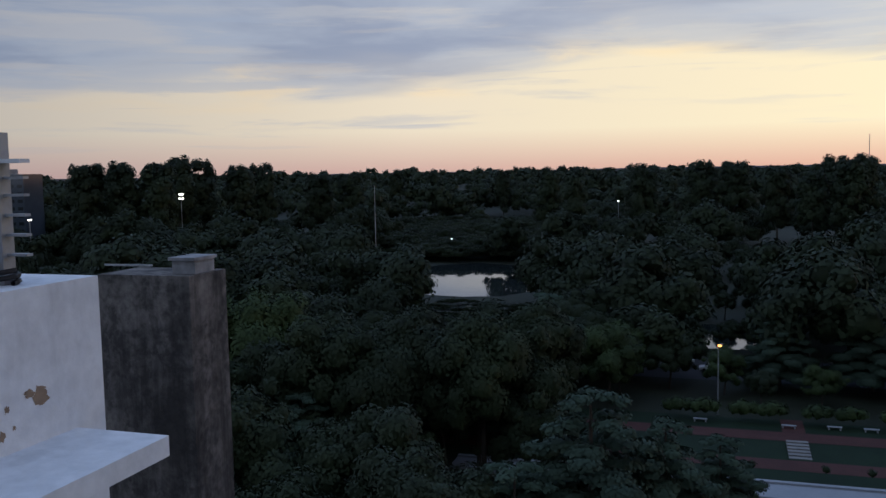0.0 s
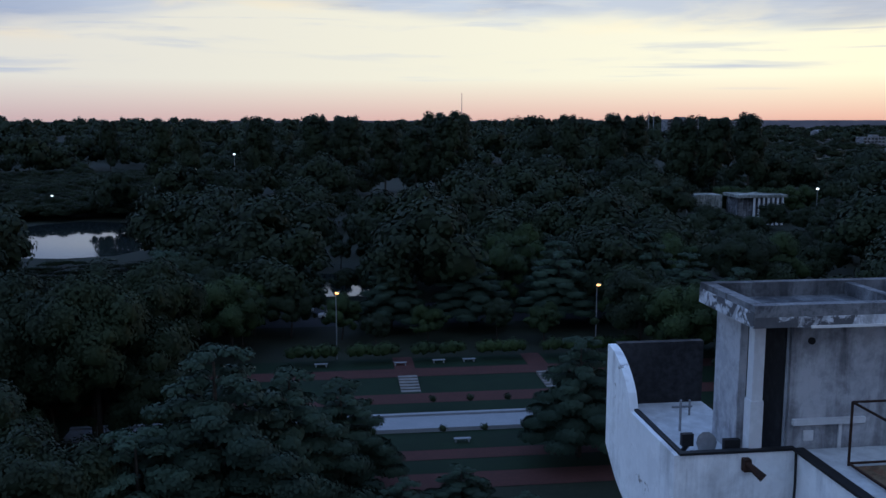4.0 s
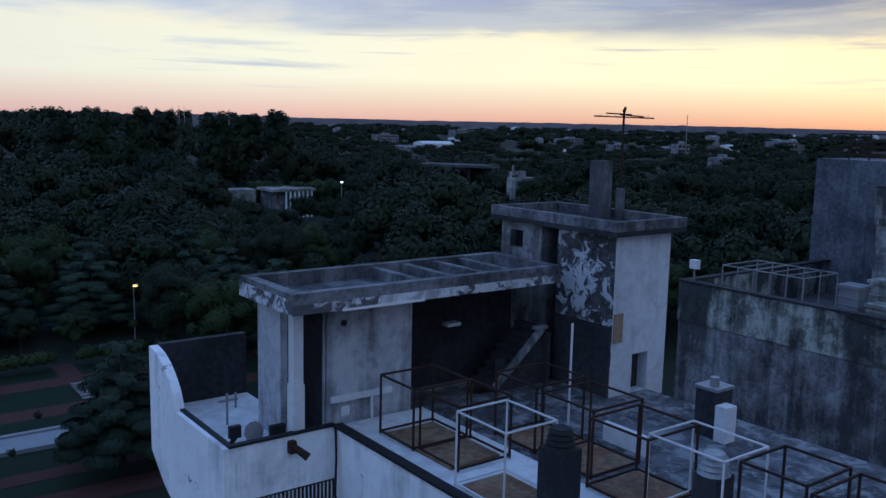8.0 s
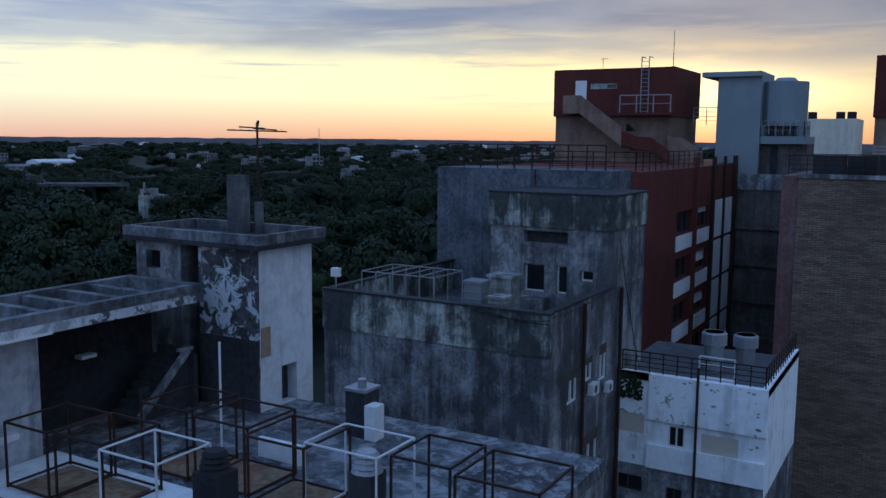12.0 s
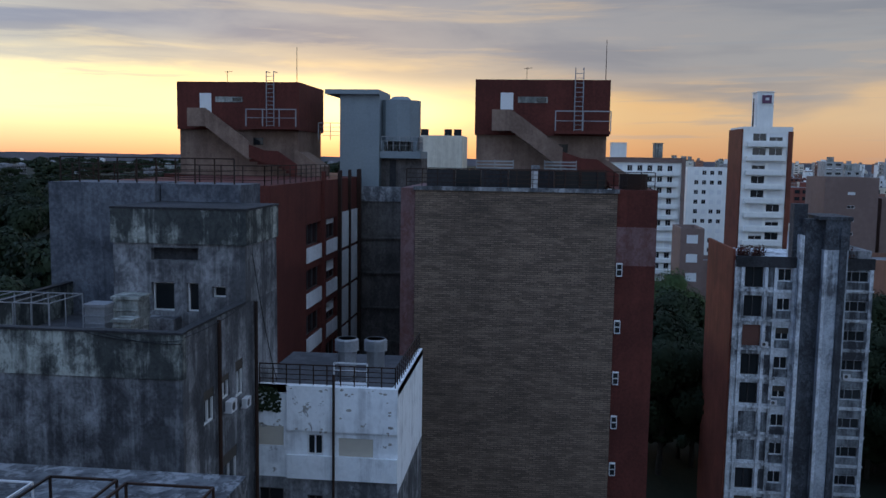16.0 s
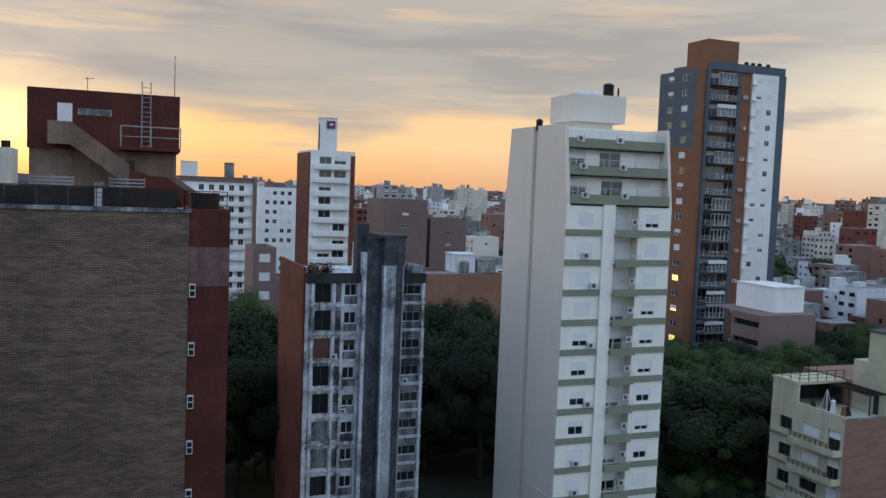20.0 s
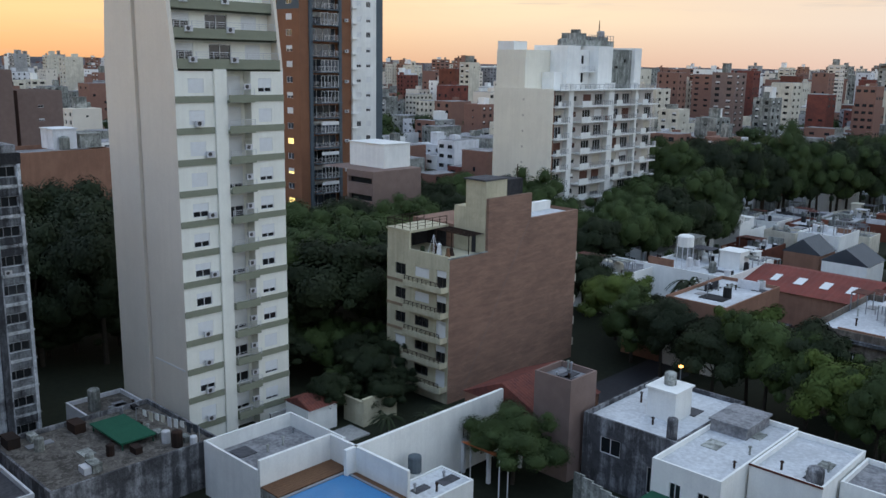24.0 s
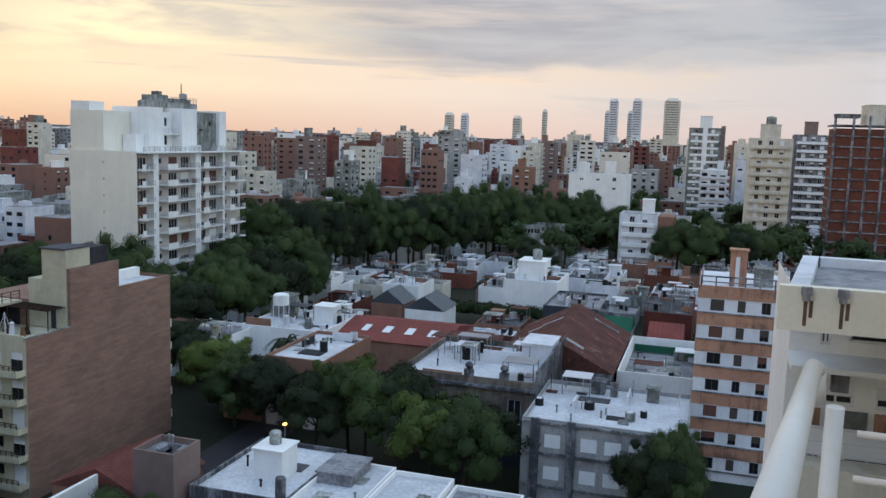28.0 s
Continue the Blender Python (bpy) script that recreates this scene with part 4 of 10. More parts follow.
def brick_block():
    """Tall block with a blank brick flank, red strips and a roof deck."""
    t = empty("brick_block", (60, 1, 0), "tall apartment block with a blank dark brick flank", "apartment building")
    b = MB("brick_b")
    b.box(50, 74, -4.6, 6.9, 0, 32.1)
    put(t, b.add("wall"))
    r = MB("red_paint")
    r.wall("-x", 50.15, -6.85, -4.6, 0, 28.0)
    r.wall("-x", 50.15, -6.85, -4.6, 30.2, 32.3)
    r.wall("-y", -6.85, 50.15, 74, 0, 32.3)
    r.poly([(50.15, -6.85, 32.3), (74, -6.85, 32.3), (74, -4.6, 32.3), (50.15, -4.6, 32.3)])
    put(t, r.add("side_wall", label="dark red painted return wall"))
    r = MB("red_faded")
    r.wall("-x", 50.15, -6.85, -4.6, 28.0, 30.2)
    put(t, r.add("side_wall", label="faded mauve patch of the red wall"))
    r = MB("red_faded")
    r.box(50.1, 60, 6.9, 7.75, 0, 32.2)
    put(t, r.add("side_wall", label="dark red painted edge strip"))
    for z in (27.4, 24.1, 21.1, 18.5, 15.7):
        w = MB("frame_white", "glass")
        w.box(49.95, 50.14, -5.0, -4.66, z, z + .75)
        w.box(49.93, 49.95, -4.96, -4.7, z + .06, z + .36, 1)
        w.box(49.93, 49.95, -4.96, -4.7, z + .42, z + .69, 1)
        put(t, w.add("window"))
    d = MB("roof_dark")
    d.box(50.2, 73.8, -4.4, 6.7, 32.1, 32.16)
    put(t, d.add("roof"))
    c = MB("concrete")
    c.box(49.9, 50.3, -4.7, 7.0, 32.1, 32.32)
    put(t, c.add("coping"))
    put(t, rail(None, [(50.5, 7.5), (50.5, -4.4), (50.5, -6.7)], 32.3, 1.0, "metal_dark", 4, .9, .03))
    y1 = 6.4
    for w, mat in ((1.7, "soot"), (1.5, "glass"), (1.6, "soot"), (1.3, "glass"), (.45, "metal_white"), (.9, "soot"), (1.45, "glass"), (1.5, "glass")):      # glazed and sheet-metal screens behind the rail
        q = MB(mat)
        q.box(51.0, 51.06, y1 - w + .04, y1 - .04, 32.16, 33.32)
        put(t, q.add("screen"))
        q = MB("metal_dark")
        q.beam((50.97, y1 - w, 32.16), (50.97, y1 - w, 33.36), .06)
        q.beam((50.97, y1, 33.36), (50.97, y1 - w, 33.36), .05)
        put(t, q.add("screen_frame"))
        y1 -= w
    for a, e2 in ((3.65, 1.4), (-.5, -2.4)):
        q = MB("concrete_mid")
        for i in range(6):
            q.box(53.4, 53.6, e2, a, 32.75 + i * .2, 32.84 + i * .2)
        for yy in (a, (a + e2) / 2, e2):
            q.beam((53.65, yy, 32.16), (53.65, yy, 33.9), .06)
        put(t, q.add("louvre", label="grey slatted roof screen"))
    roof_box(t, 58, 4.1, -4.65, 39.1, 32.1)
    x = MB("concrete")
    x.box(51.5, 52.3, -.2, .3, 32.1, 33.6)
    put(t, x.add("roof_pier"))
    x = MB("metal_dark")
    x.tube((51.5, -5.6, 32.3), (51.5, -5.6, 33.2), .8, .8, 14)
    put(t, x.add("water_tank"))


def roof_box(t, x, ya, yb, z1, z0):
    """The red tank house on a roof: overhang, door, stair, ladder and rails."""
    w = ya - yb
    b = MB("red_paint")
    b.box(x, x + 7.5, yb, ya, z0 + 3.4, z1)
    put(t, b.add("tank_house", label="dark red rendered tank house"))
    c = MB("lift_red")
    c.box(x + .25, x + 7.2, yb + .15, ya - .1, z0, z0 + 3.4)
    put(t, c.add("lift_house", label="bare lower walls of the tank house"))
    d = MB("frame_white")
    d.box(x - .05, x, ya - .285 * w, ya - .19 * w, z1 - 3.05, z1 - .85)
    put(t, d.add("door", label="pale metal door"))
    d = MB("concrete_pale", "glass")
    d.box(x - .04, x, ya - .54 * w, ya - .32 * w, z1 - 1.5, z1 - 1.1)
    d.box(x - .05, x - .04, ya - .53 * w, ya - .46 * w, z1 - 1.42, z1 - 1.18, 1)
    put(t, d.add("vent_strip"))
    d = MB("glass")
    d.box(x + .2, x + .24, ya - .70 * w, ya - .62 * w, z0 + 2.3, z0 + 2.85)
    put(t, d.add("window"))
    # stair, door landing to deck: solid balustrade, then a lower flight between red walls
    def flight(name, mat, ys, zs, low, high, label):
        """A stair balustrade that follows the points (y, z), low below and high above them, with its steps behind it."""
        m = MB(mat)
        xo, xi = x - 1.22, x - 1.06
        for (p, zp), (q, zq) in zip(zip(ys, zs), zip(ys[1:], zs[1:])):
            o = [(p, zp - low), (q, zq - low), (q, zq + high), (p, zp + high)]
            m.poly([(xo, *c) for c in o])
            m.poly([(xi, *c) for c in o][::-1])
            for c, d in zip(o, o[1:] + o[:1]):
                m.poly([(xo, *d), (xo, *c), (xi, *c), (xi, *d)])
            n = max(1, round((zp - zq) / .21))
            for i in range(n):
                ya2, yb2 = p + (q - p) * i / n, p + (q - p) * (i + 1) / n
                zz2 = zp + (zq - zp) * (i + (n > 1)) / n
                m.box(x - 1.055, x - .05, yb2, ya2, zz2 - .2, zz2)
        put(t, m.add(name, label=label))
    zz, y0 = z1 - 3.05, ya - .135 * w
    y1 = y0 - .145 * w
    e = y1 - 3.3
    flight("stair", "lift_red", (y0, y1, e), (zz, zz, zz - 2.4), .3, 1.05, "outside stair with a solid rendered balustrade")
    flight("stair", "red_paint", (e, e - 1.2, e - 2.2, e - 3.6), (zz - 2.45, zz - 2.85, zz - 2.9, zz - 3.85), .1, .85, "lower flight with red painted sides")
    f = MB("lift_red")
    f.poly([(x + .1, yb - 1.6, z0), (x + .1, yb + .4, z0), (x + .1, yb + .4, z0 + 2.0), (x + .1, yb - .2, z0 + 1.7), (x + .1, yb - 1.6, z0 + .75)][::-1])
    f.poly([(x + .1, yb + .4, z0 + 2.0), (x + .1, yb - .2, z0 + 1.7), (x + 3, yb - .2, z0 + 1.7), (x + 3, yb + .4, z0 + 2.0)][::-1])
    f.poly([(x + .1, yb - .2, z0 + 1.7), (x + .1, yb - 1.6, z0 + .75), (x + 3, yb - 1.6, z0 + .75), (x + 3, yb - .2, z0 + 1.7)][::-1])
    f.poly([(x + .1, yb - 1.6, z0), (x + .1, yb - 1.6, z0 + .75), (x + 3, yb - 1.6, z0 + .75), (x + 3, yb - 1.6, z0)])
    put(t, f.add("buttress", label="sloping rendered buttress"))
    m = MB("metal_grey")
    for yy in (ya - .74 * w, ya - .80 * w):
        m.beam((x - .15, yy, z1 - 3.3), (x - .15, yy, z1 + .75), .06)
        m.beam((x - .15, yy, z1 + .75), (x + .8, yy, z1 + .75), .05)
    for i in range(13):
        m.beam((x - .15, ya - .74 * w, z1 - 3.2 + i * .3), (x - .15, ya - .80 * w, z1 - 3.2 + i * .3), .035)
    put(t, m.add("ladder"))
    put(t, rail(None, [(x - .9, ya - .60 * w), (x - .9, yb)], z1 - 3.3, 1.25, "metal_grey", 2, 1.4, .045))
    p = MB("red_paint")
    p.box(x - 1, x, yb, ya - .60 * w, z1 - 3.5, z1 - 3.3)
    put(t, p.add("platform"))
    a = MB("metal_dark")
    a.tube((x + .5, yb + .3, z1), (x + .5, yb + .3, z1 + 2.6), .03, .02, 6)
    a.tube((x + 1, ya - .38 * w, z1), (x + 1, ya - .38 * w, z1 + .9), .02, .02, 6)
    a.beam((x + 1, ya - .36 * w, z1 + .8), (x + 1, ya - .42 * w, z1 + .85), .03)
    put(t, a.add("antenna"))


def red_block():
    """The twin block: dark red side with stacked window bays."""
    t = empty("red_block", (62, 22, 0), "dark red apartment block with stacked window bays", "apartment building")
    y, pitch = 13.5, 2.75
    zs = [29.85 - pitch * i for i in range(9)]
    holes = []
    for z in zs:
        for a0, a1 in ((50.6, 54.2), (54.8, 58.6)):
            holes.append((a0, a1, z - 1.35, z))
    b = MB("red_paint")
    b.wall("-y", y, 43.6, 66, 0, 32.4, holes, .35)
    b.wall("-x", 43.6, y, 24.6, 0, 32.4)
    b.poly([(43.6, y, 32.4), (66, y, 32.4), (66, 24.6, 32.4), (43.6, 24.6, 32.4)])
    b.wall("+y", 24.6, 43.6, 66, 0, 32.4)
    b.box(66, 80, y + .3, 29, 0, 32.4)
    put(t, b.add("wall"))
    rnd = random.Random(3)
    for z in zs:
        for k, (a0, a1) in enumerate(((50.6, 54.2), (54.8, 58.6))):
            window(t, "-y", y + .2, (a0 + a1) / 2, z - 1.35, a1 - a0, 1.35, shut=rnd.choice([0, 0, .3, .6]), shut_mat=rnd.choice(["shutter_dark", "shutter_white"]), frame_mat="frame_dark", sashes=3)
            p = MB("white_paint")
            p.box(a0, a1, y - .06, y, z - 2.3, z - 1.4)
            put(t, p.add("spandrel", label="white spandrel panel"))
        for a0 in (59.5, 62.6):
            p = MB("white_paint")
            p.box(a0, a0 + 2.6, y - .08, y, z - 2.3, z + .2)
            put(t, p.add("shutter"))
    for xx, w2, dp, mt in ((54.5, .2, .22, "red_paint"), (59.1, .2, .22, "metal_dark"), (62.3, .12, .2, "metal_dark"), (65.4, .15, .3, "metal_dark")):
        p = MB(mt)
        p.box(xx - w2, xx + w2, y - dp, y, 0, 33.0)
        put(t, p.add("fin"))
    put(t, rail(None, [(43.9, 24.3), (43.9, 13.9), (58, 13.9)], 32.4, 1.0, "metal_dark", 4, 1.2, .03))
    roof_box(t, 64, 27.0, 17.6, 39.35, 32.4)
    # grey tank tower and the rear wall of the light court
    g = MB("tank_grey")
    g.box(67, 72, 12.1, 15.2, 32.41, 38.7)
    g.box(67.02, 71.98, 12.12, 13.48, 31.0, 32.41)
    g.box(66.6, 72, 12.1, 16.3, 38.7, 39.06)
    g.tube((68.9, 10.75, 35.2), (68.9, 10.75, 38.35), 1.62, 1.62, 10)
    g.tube((68.9, 10.75, 38.35), (68.9, 10.75, 38.66), .95, .6, 14)
    g.box(67.2, 71.5, 8.9, 12.09, 33.85, 34.4)
    for yy in (9.4, 11.9):
        g.box(67.7, 68.0, yy - .15, yy + .15, 34.4, 35.2)
    g.box(70, 71.4, 9.3, 12.0, 34.4, 35.2)
    tw = empty("tank_tower", (69, 12, 26), "grey concrete tank tower on the roof", "water tower")
    each(g, "tank_part", tw)
    put(tw, rail(None, [(67.3, 12.0), (67.3, 9.1), (70, 9.1)], 34.5, 1.0, "metal_grey", 3, .5, .03))
    put(tw, rail(None, [(67, 16.9), (67, 15.0)], 35.2, 1.3, "metal_grey", 4, .8, .03))
    k = MB("court_wall", "soot")
    k.box(67.8, 71.4, 8.9, 12.08, 31.0, 33.85)
    k.box(67.76, 67.8, 10.9, 11.4, 31.0, 33.7, 1)
    put(tw, k.add("tank_room", label="brown rendered room under the tank"))
    for i in range(9):
        k = MB("metal_dark")
        k.beam((67.5, 9.6 + i * .27, 34.4), (67.5, 9.6 + i * .27, 35.2), .05)
        put(tw, k.add("guard_bar"))
    c = MB("court_wall", "concrete")
    c.box(67, 76, 7.0, 13.49, 0, 31.0)
    c.box(66.8, 66.99, 7.8, 13.45, 30.5, 31.66, 1)
    rg = random.Random(12)
    for i in range(44):      # board-marked lifts
        d = rg.choice((.02, .035, .05, .06))
        c.box(67 - d, 66.996, 7.2, 13.4, 30.0 - i * .52, 30.5 - i * .52)
    for i in range(7):
        c.box(66.75, 66.93, 7.1, 13.42, 27.6 - i * 2.75, 27.78 - i * 2.75)
    rb = empty("rear_block", (72, 10, 0), "sooty concrete rear wall of the light court", "building")
    each(c, "wall_band", rb)
    e = MB("cream")
    e.box(110, 118, 9.3, 14.8, 0, 36.7)
    far = e.add("far_tower", label="cream tower top with black tanks", category="building")
    for yy in (10, 11.2, 14.2):
        q = MB("plastic_black")
        q.tube((111, yy, 36.7), (111, yy, 37.5), .5, .5, 10)
        put(far, q.add("water_tank"))


def grey_house():
    """The rain-black neighbour with its parapet, penthouse and tall rear slab."""
    t = empty("grey_block", (29, 14, 0), "grey rain-stained block with a mouldy parapet", "apartment building")
    hs = [(25.6, 26.5, 25.5, 26.6), (27.0, 27.9, 25.9, 26.7), (28.5, 29.3, 25.6, 26.9), (25.9, 26.6, 22.8, 23.6), (27.2, 28.6, 22.6, 24.0)]
    b = MB("concrete_stain")
    b.wall("-x", 24, 10.1, 18.6, 0, 27.42)
    b.wall("-y", 10.1, 24, 33.4, 0, 28.72, hs)
    b.wall("+y", 18.6, 24, 33.4, 0, 28.72)
    b.wall("+x", 33.4, 10.1, 18.6, 0, 28.72)
    put(t, b.add("wall"))
    p = MB("mould_band")
    p.box(23.96, 24.22, 10.07, 18.64, 27.42, 28.76)
    p.box(24.22, 29.7, 10.12, 10.34, 27.42, 28.75)
    p.box(24.22, 33, 18.4, 18.62, 27.42, 28.75)
    each(p, "parapet", t, "mouldy pale parapet band")
    for q in ((23.93, 24.26, 10.04, 18.68), (24.27, 29.69, 10.09, 10.37), (24.27, 33, 18.37, 18.65)):      # black grime on the coping
        c = MB("soot")
        c.box(*q, 28.752, 28.82)
        put(t, c.add("coping", label="grime-black coping"))
    r = MB("roof_dark")
    r.box(24.2, 33.3, 10.3, 18.4, 27.2, 27.5)
    put(t, r.add("roof"))
    for h in hs:
        window(t, "-y", 10.1, (h[0] + h[1]) / 2, h[2], h[1] - h[0], h[3] - h[2], shut=.3, shut_mat="shutter_dark", frame_mat="frame_white")
    ac_unit("-y", 10.05, 27.4, 25.5, s=.7)
    ac_unit("-y", 10.05, 29.0, 25.2, s=.6)
    m = MB("metal_dark")
    for xx in (26.7, 30.4):
        m.tube((xx, 9.98, 2), (xx, 9.98, 28.7), .07, .07, 8)
    put(t, m.add("downpipe"))
    # penthouse
    hp = [(11.85, 13.6, 30.2, 30.65), (11.85, 12.3, 28.35, 29.4), (12.75, 13.6, 28.35, 29.4), (10.85, 11.35, 28.9, 29.3)]
    u = MB("concrete")
    u.wall("-x", 29.7, 10.12, 15.0, 27.5, 30.8, hp, .3)
    u.wall("-y", 10.12, 29.7, 33.42, 26.2, 30.8)
    put(t, u.add("penthouse_wall"))
    u = MB("mould_band")
    u.box(29.62, 33.45, 10.05, 15.05, 30.8, 32.02)
    put(t, u.add("parapet", label="flaking pale upper band"))
    c = MB("soot")
    c.box(29.6, 33.47, 10.03, 15.07, 32.02, 32.09)
    put(t, c.add("coping", label="grime-black coping"))
    for h in hp[1:]:
        window(t, "-x", 29.85, (h[0] + h[1]) / 2, h[2], h[1] - h[0], h[3] - h[2], frame_mat="frame_white", sashes=1)
    # black sheet puts in the shade of the window slot
    k = MB("soot")
    k.box(29.98, 30.0, 11.8, 13.7, 30.1, 30.8)
    put(t, k.add("recess"))
    bal = MB("concrete_stain")
    bal.box(29.0, 29.7, 12.5, 13.8, 27.5, 28.2)
    put(t, bal.add("balcony"))
    s = MB("rear_dark")
    s.box(33, 36, 14.9, 19.3, 0, 32.8)
    s.box(33.46, 36, 11.6, 14.85, 0, 32.78)
    put(t, s.add("rear_wall", label="tall bare rear wall"))
    put(t, rail(None, [(33.4, 19.0), (33.4, 11.8)], 32.8, 1.0, "metal_dark", 4, .8, .03))
    # clutter and rails of the terrace
    cage = MB("metal_grey")
    for yy in (17.9, 17.3, 16.7, 16.1, 15.5, 14.9):
        cage.beam((25.3, yy, 27.5), (25.3, yy, 29.3), .035)
        cage.beam((27.3, yy, 27.5), (27.3, yy, 29.3), .035)
        cage.beam((25.3, yy, 29.3), (27.3, yy, 29.3), .03)
    for xx in (25.3, 27.3):
        cage.beam((xx, 17.9, 29.3), (xx, 14.9, 29.3), .035)
    each(cage, "bar", empty("roof_cage", (26.3, 16.4, 27.5), "thin grey iron cage frame on the terrace", "metal frame"))
    for i, (xx, yy, w, h) in enumerate(((27.6, 14.3, .7, 1.3), (28.2, 13.4, .9, 1.5), (28.6, 14.4, .6, 1.1), (27.2, 13.2, .6, .9))):
        q = MB("concrete_pale" if i % 2 else "metal_grey")
        q.box(xx, xx + w, yy, yy + w, 27.5, 27.5 + h)
        q.box(xx - .06, xx + w + .06, yy - .06, yy + w + .06, 27.5 + h, 27.6 + h)
        for j in range(4):
            q.box(xx - .03, xx + w + .03, yy - .03, yy + w + .03, 27.7 + h * .2 * j, 27.74 + h * .2 * j)
        q.add("roof_vent", label="louvred vent box on the terrace roof", category="vent", group="terrace vents")
    q = MB("red_brick_plain")
    q.box(25.0, 29.6, 10.6, 14.5, 27.5, 27.53)
    q.add("terrace_tiles", label="red tiled part of the terrace floor", category="floor", kind="structure")
    pole = MB("metal_grey", "frame_white")
    pole.tube((24.3, 18.3, 28.74), (24.3, 18.3, 29.2), .03, .03, 6)
    pole.box(24.2, 24.4, 18.15, 18.45, 29.2, 29.5, 1)
    pole.add("floodlight", label="small white floodlight on a pole", category="lamp")
    for (a, c2, sag) in (((23.93, 13.2, 28.8), (23.93, 10.05, 28.62), .16), ((23.95, 10.03, 28.7), (29.6, 10.0, 28.85), .12), ((23.92, 12.6, 28.78), (23.92, 10.1, 28.5), .10), ((30.0, 10.0, 30.5), (31.2, 9.5, 25.6), .3)):
        cable = MB("plastic_black")
        cable.path([Vector(a).lerp(Vector(c2), q) - Vector((.05, .05, sag * 4 * q * (1 - q))) for q in [i / 10 for i in range(11)]], .013)
        cable.add("cable", label="slack black cable on the parapet", category="cable", group="parapet cables")


def white_house():
    """Flaking white top storey on a grey block."""
    t = empty("white_block", (34, 7.5, 0), "flaking white top floor on a grey block", "apartment building")
    x = 31.0
    hs = [(9.15, 10.4, 23.15, 23.9), (7.65, 8.25, 22.85, 23.65), (5.75, 7.05, 22.85, 23.55)]
    lo = [(9.15, 10.3, 20.9, 21.5), (7.65, 8.25, 20.5, 21.3), (5.75, 7.05, 20.3, 21.2)]
    b = MB("white_peel")
    b.wall("-x", x, 4.83, 10.7, 21.95, 25.5, hs)
    b.wall("-y", 4.83, x, 38, 21.5, 25.5)
    b.box(x - .12, x - .002, 4.83, 9.0, 21.95, 22.85)
    b.box(x - .12, x - .002, 4.83, 9.0, 23.8, 25.5)
    b.box(x, x + .2, 4.83, 10.7, 25.2, 25.5)
    b.box(x + .2, 38, 4.83, 5.05, 25.2, 25.5)
    each(b, "wall", t)
    g = MB("concrete")
    g.wall("-x", x, 4.83, 10.7, 0, 21.95, lo)
    g.wall("-y", 4.83, x, 38, 0, 21.5)
    put(t, g.add("lower_wall"))
    for h, s, mt in zip(hs, (1, 0, 1), ("shutter_white", "", "shutter_white")):
        window(t, "-x", x, (h[0] + h[1]) / 2, h[2], h[1] - h[0], h[3] - h[2], shut=s, frame_mat="frame_white", shut_mat="shutter_beige")
    for h in lo:
        window(t, "-x", x, (h[0] + h[1]) / 2, h[2], h[1] - h[0], h[3] - h[2], shut=0, frame_mat="frame_dark")
    r = MB("roof_dark")
    r.box(x + .1, 37.9, 4.9, 10.7, 24.9, 25.15)
    put(t, r.add("roof"))
    put(t, rail(None, [(x + .1, 10.6), (x + .1, 4.95), (37.8, 4.95)], 25.5, .75, "metal_dark", 4, .5, .025))
    v = MB("metal_dark")
    v.tube((x - .2, 7.2, 0), (x - .2, 7.2, 26), .05, .05, 6)
    put(t, v.add("downpipe"))
    for (xx, yy, h) in ((34, 7.4, 1.6), (35.5, 6.5, 1.3)):
        q = MB("metal_grey")
        q.tube((xx, yy, 25.1), (xx, yy, 25.1 + h), .38, .38, 12)
        for j in range(5):
            q.tube((xx, yy, 25.1 + h - .1 * j - .08), (xx, yy, 25.1 + h - .1 * j), .5, .42, 12)
        q.add("roof_vent", label="ribbed metal roof vent", category="vent", group="ribbed vents")
    q = MB("metal_white")
    q.box(32.5, 33, 6.3, 7.6, 25.15, 25.2)
    for yy in (6.3, 7.6):
        q.beam((32.6, yy, 25.15), (32.6, yy, 26.0), .05)
    q.beam((32.6, 6.3, 26.0), (32.6, 7.6, 26.0), .05)
    q.beam((32.6, 6.3, 25.7), (32.6, 7.6, 25.7), .05)
    q.add("laundry_rack", label="white metal laundry rack on the roof", category="rack")
    # bare flakes along the top edge, the corner and over the windows
    rf = random.Random(44)
    spots = [(rf.uniform(5.0, 9.0), 25.42 - abs(rf.gauss(0, .12)), rf.uniform(.03, .08)) for _ in range(13)] + [(5.06 + abs(rf.gauss(0, .1)), rf.uniform(23.4, 25.3), rf.uniform(.03, .08)) for _ in range(9)]
    spots += [(rf.uniform(7.2, 8.9), 23.84 + rf.gauss(0, .05), rf.uniform(.03, .07)) for _ in range(7)] + [(rf.uniform(5.2, 8.8), rf.uniform(24, 25.2), rf.uniform(.03, .09)) for _ in range(4)] + [(rf.uniform(9.2, 10.5), 24.0 + rf.gauss(0, .1), rf.uniform(.03, .10)) for _ in range(9)]
    for yy, zz, s in spots:
        q = MB("flake")
        xx = x - .124 if yy < 8.95 else x - .004
        q.poly([(xx, yy + s * 1.5 * rf.uniform(.5, 1) * math.cos(a * .7), zz + s * rf.uniform(.4, 1) * math.sin(a * .7)) for a in range(9)])
        put(t, q.add("bare_flake"))
    moss = MB("leaf_dark")
    random.seed(5)
    for j in range(220):
        p = Vector((x - .02, random.uniform(9.3, 10.4), random.uniform(24.5, 25.4)))
        d = Vector((random.uniform(-.4, .1), random.uniform(-1, 1), random.uniform(-1, .3))).normalized() * .14
        e = d.cross(Vector((1, .2, .1))).normalized() * .07
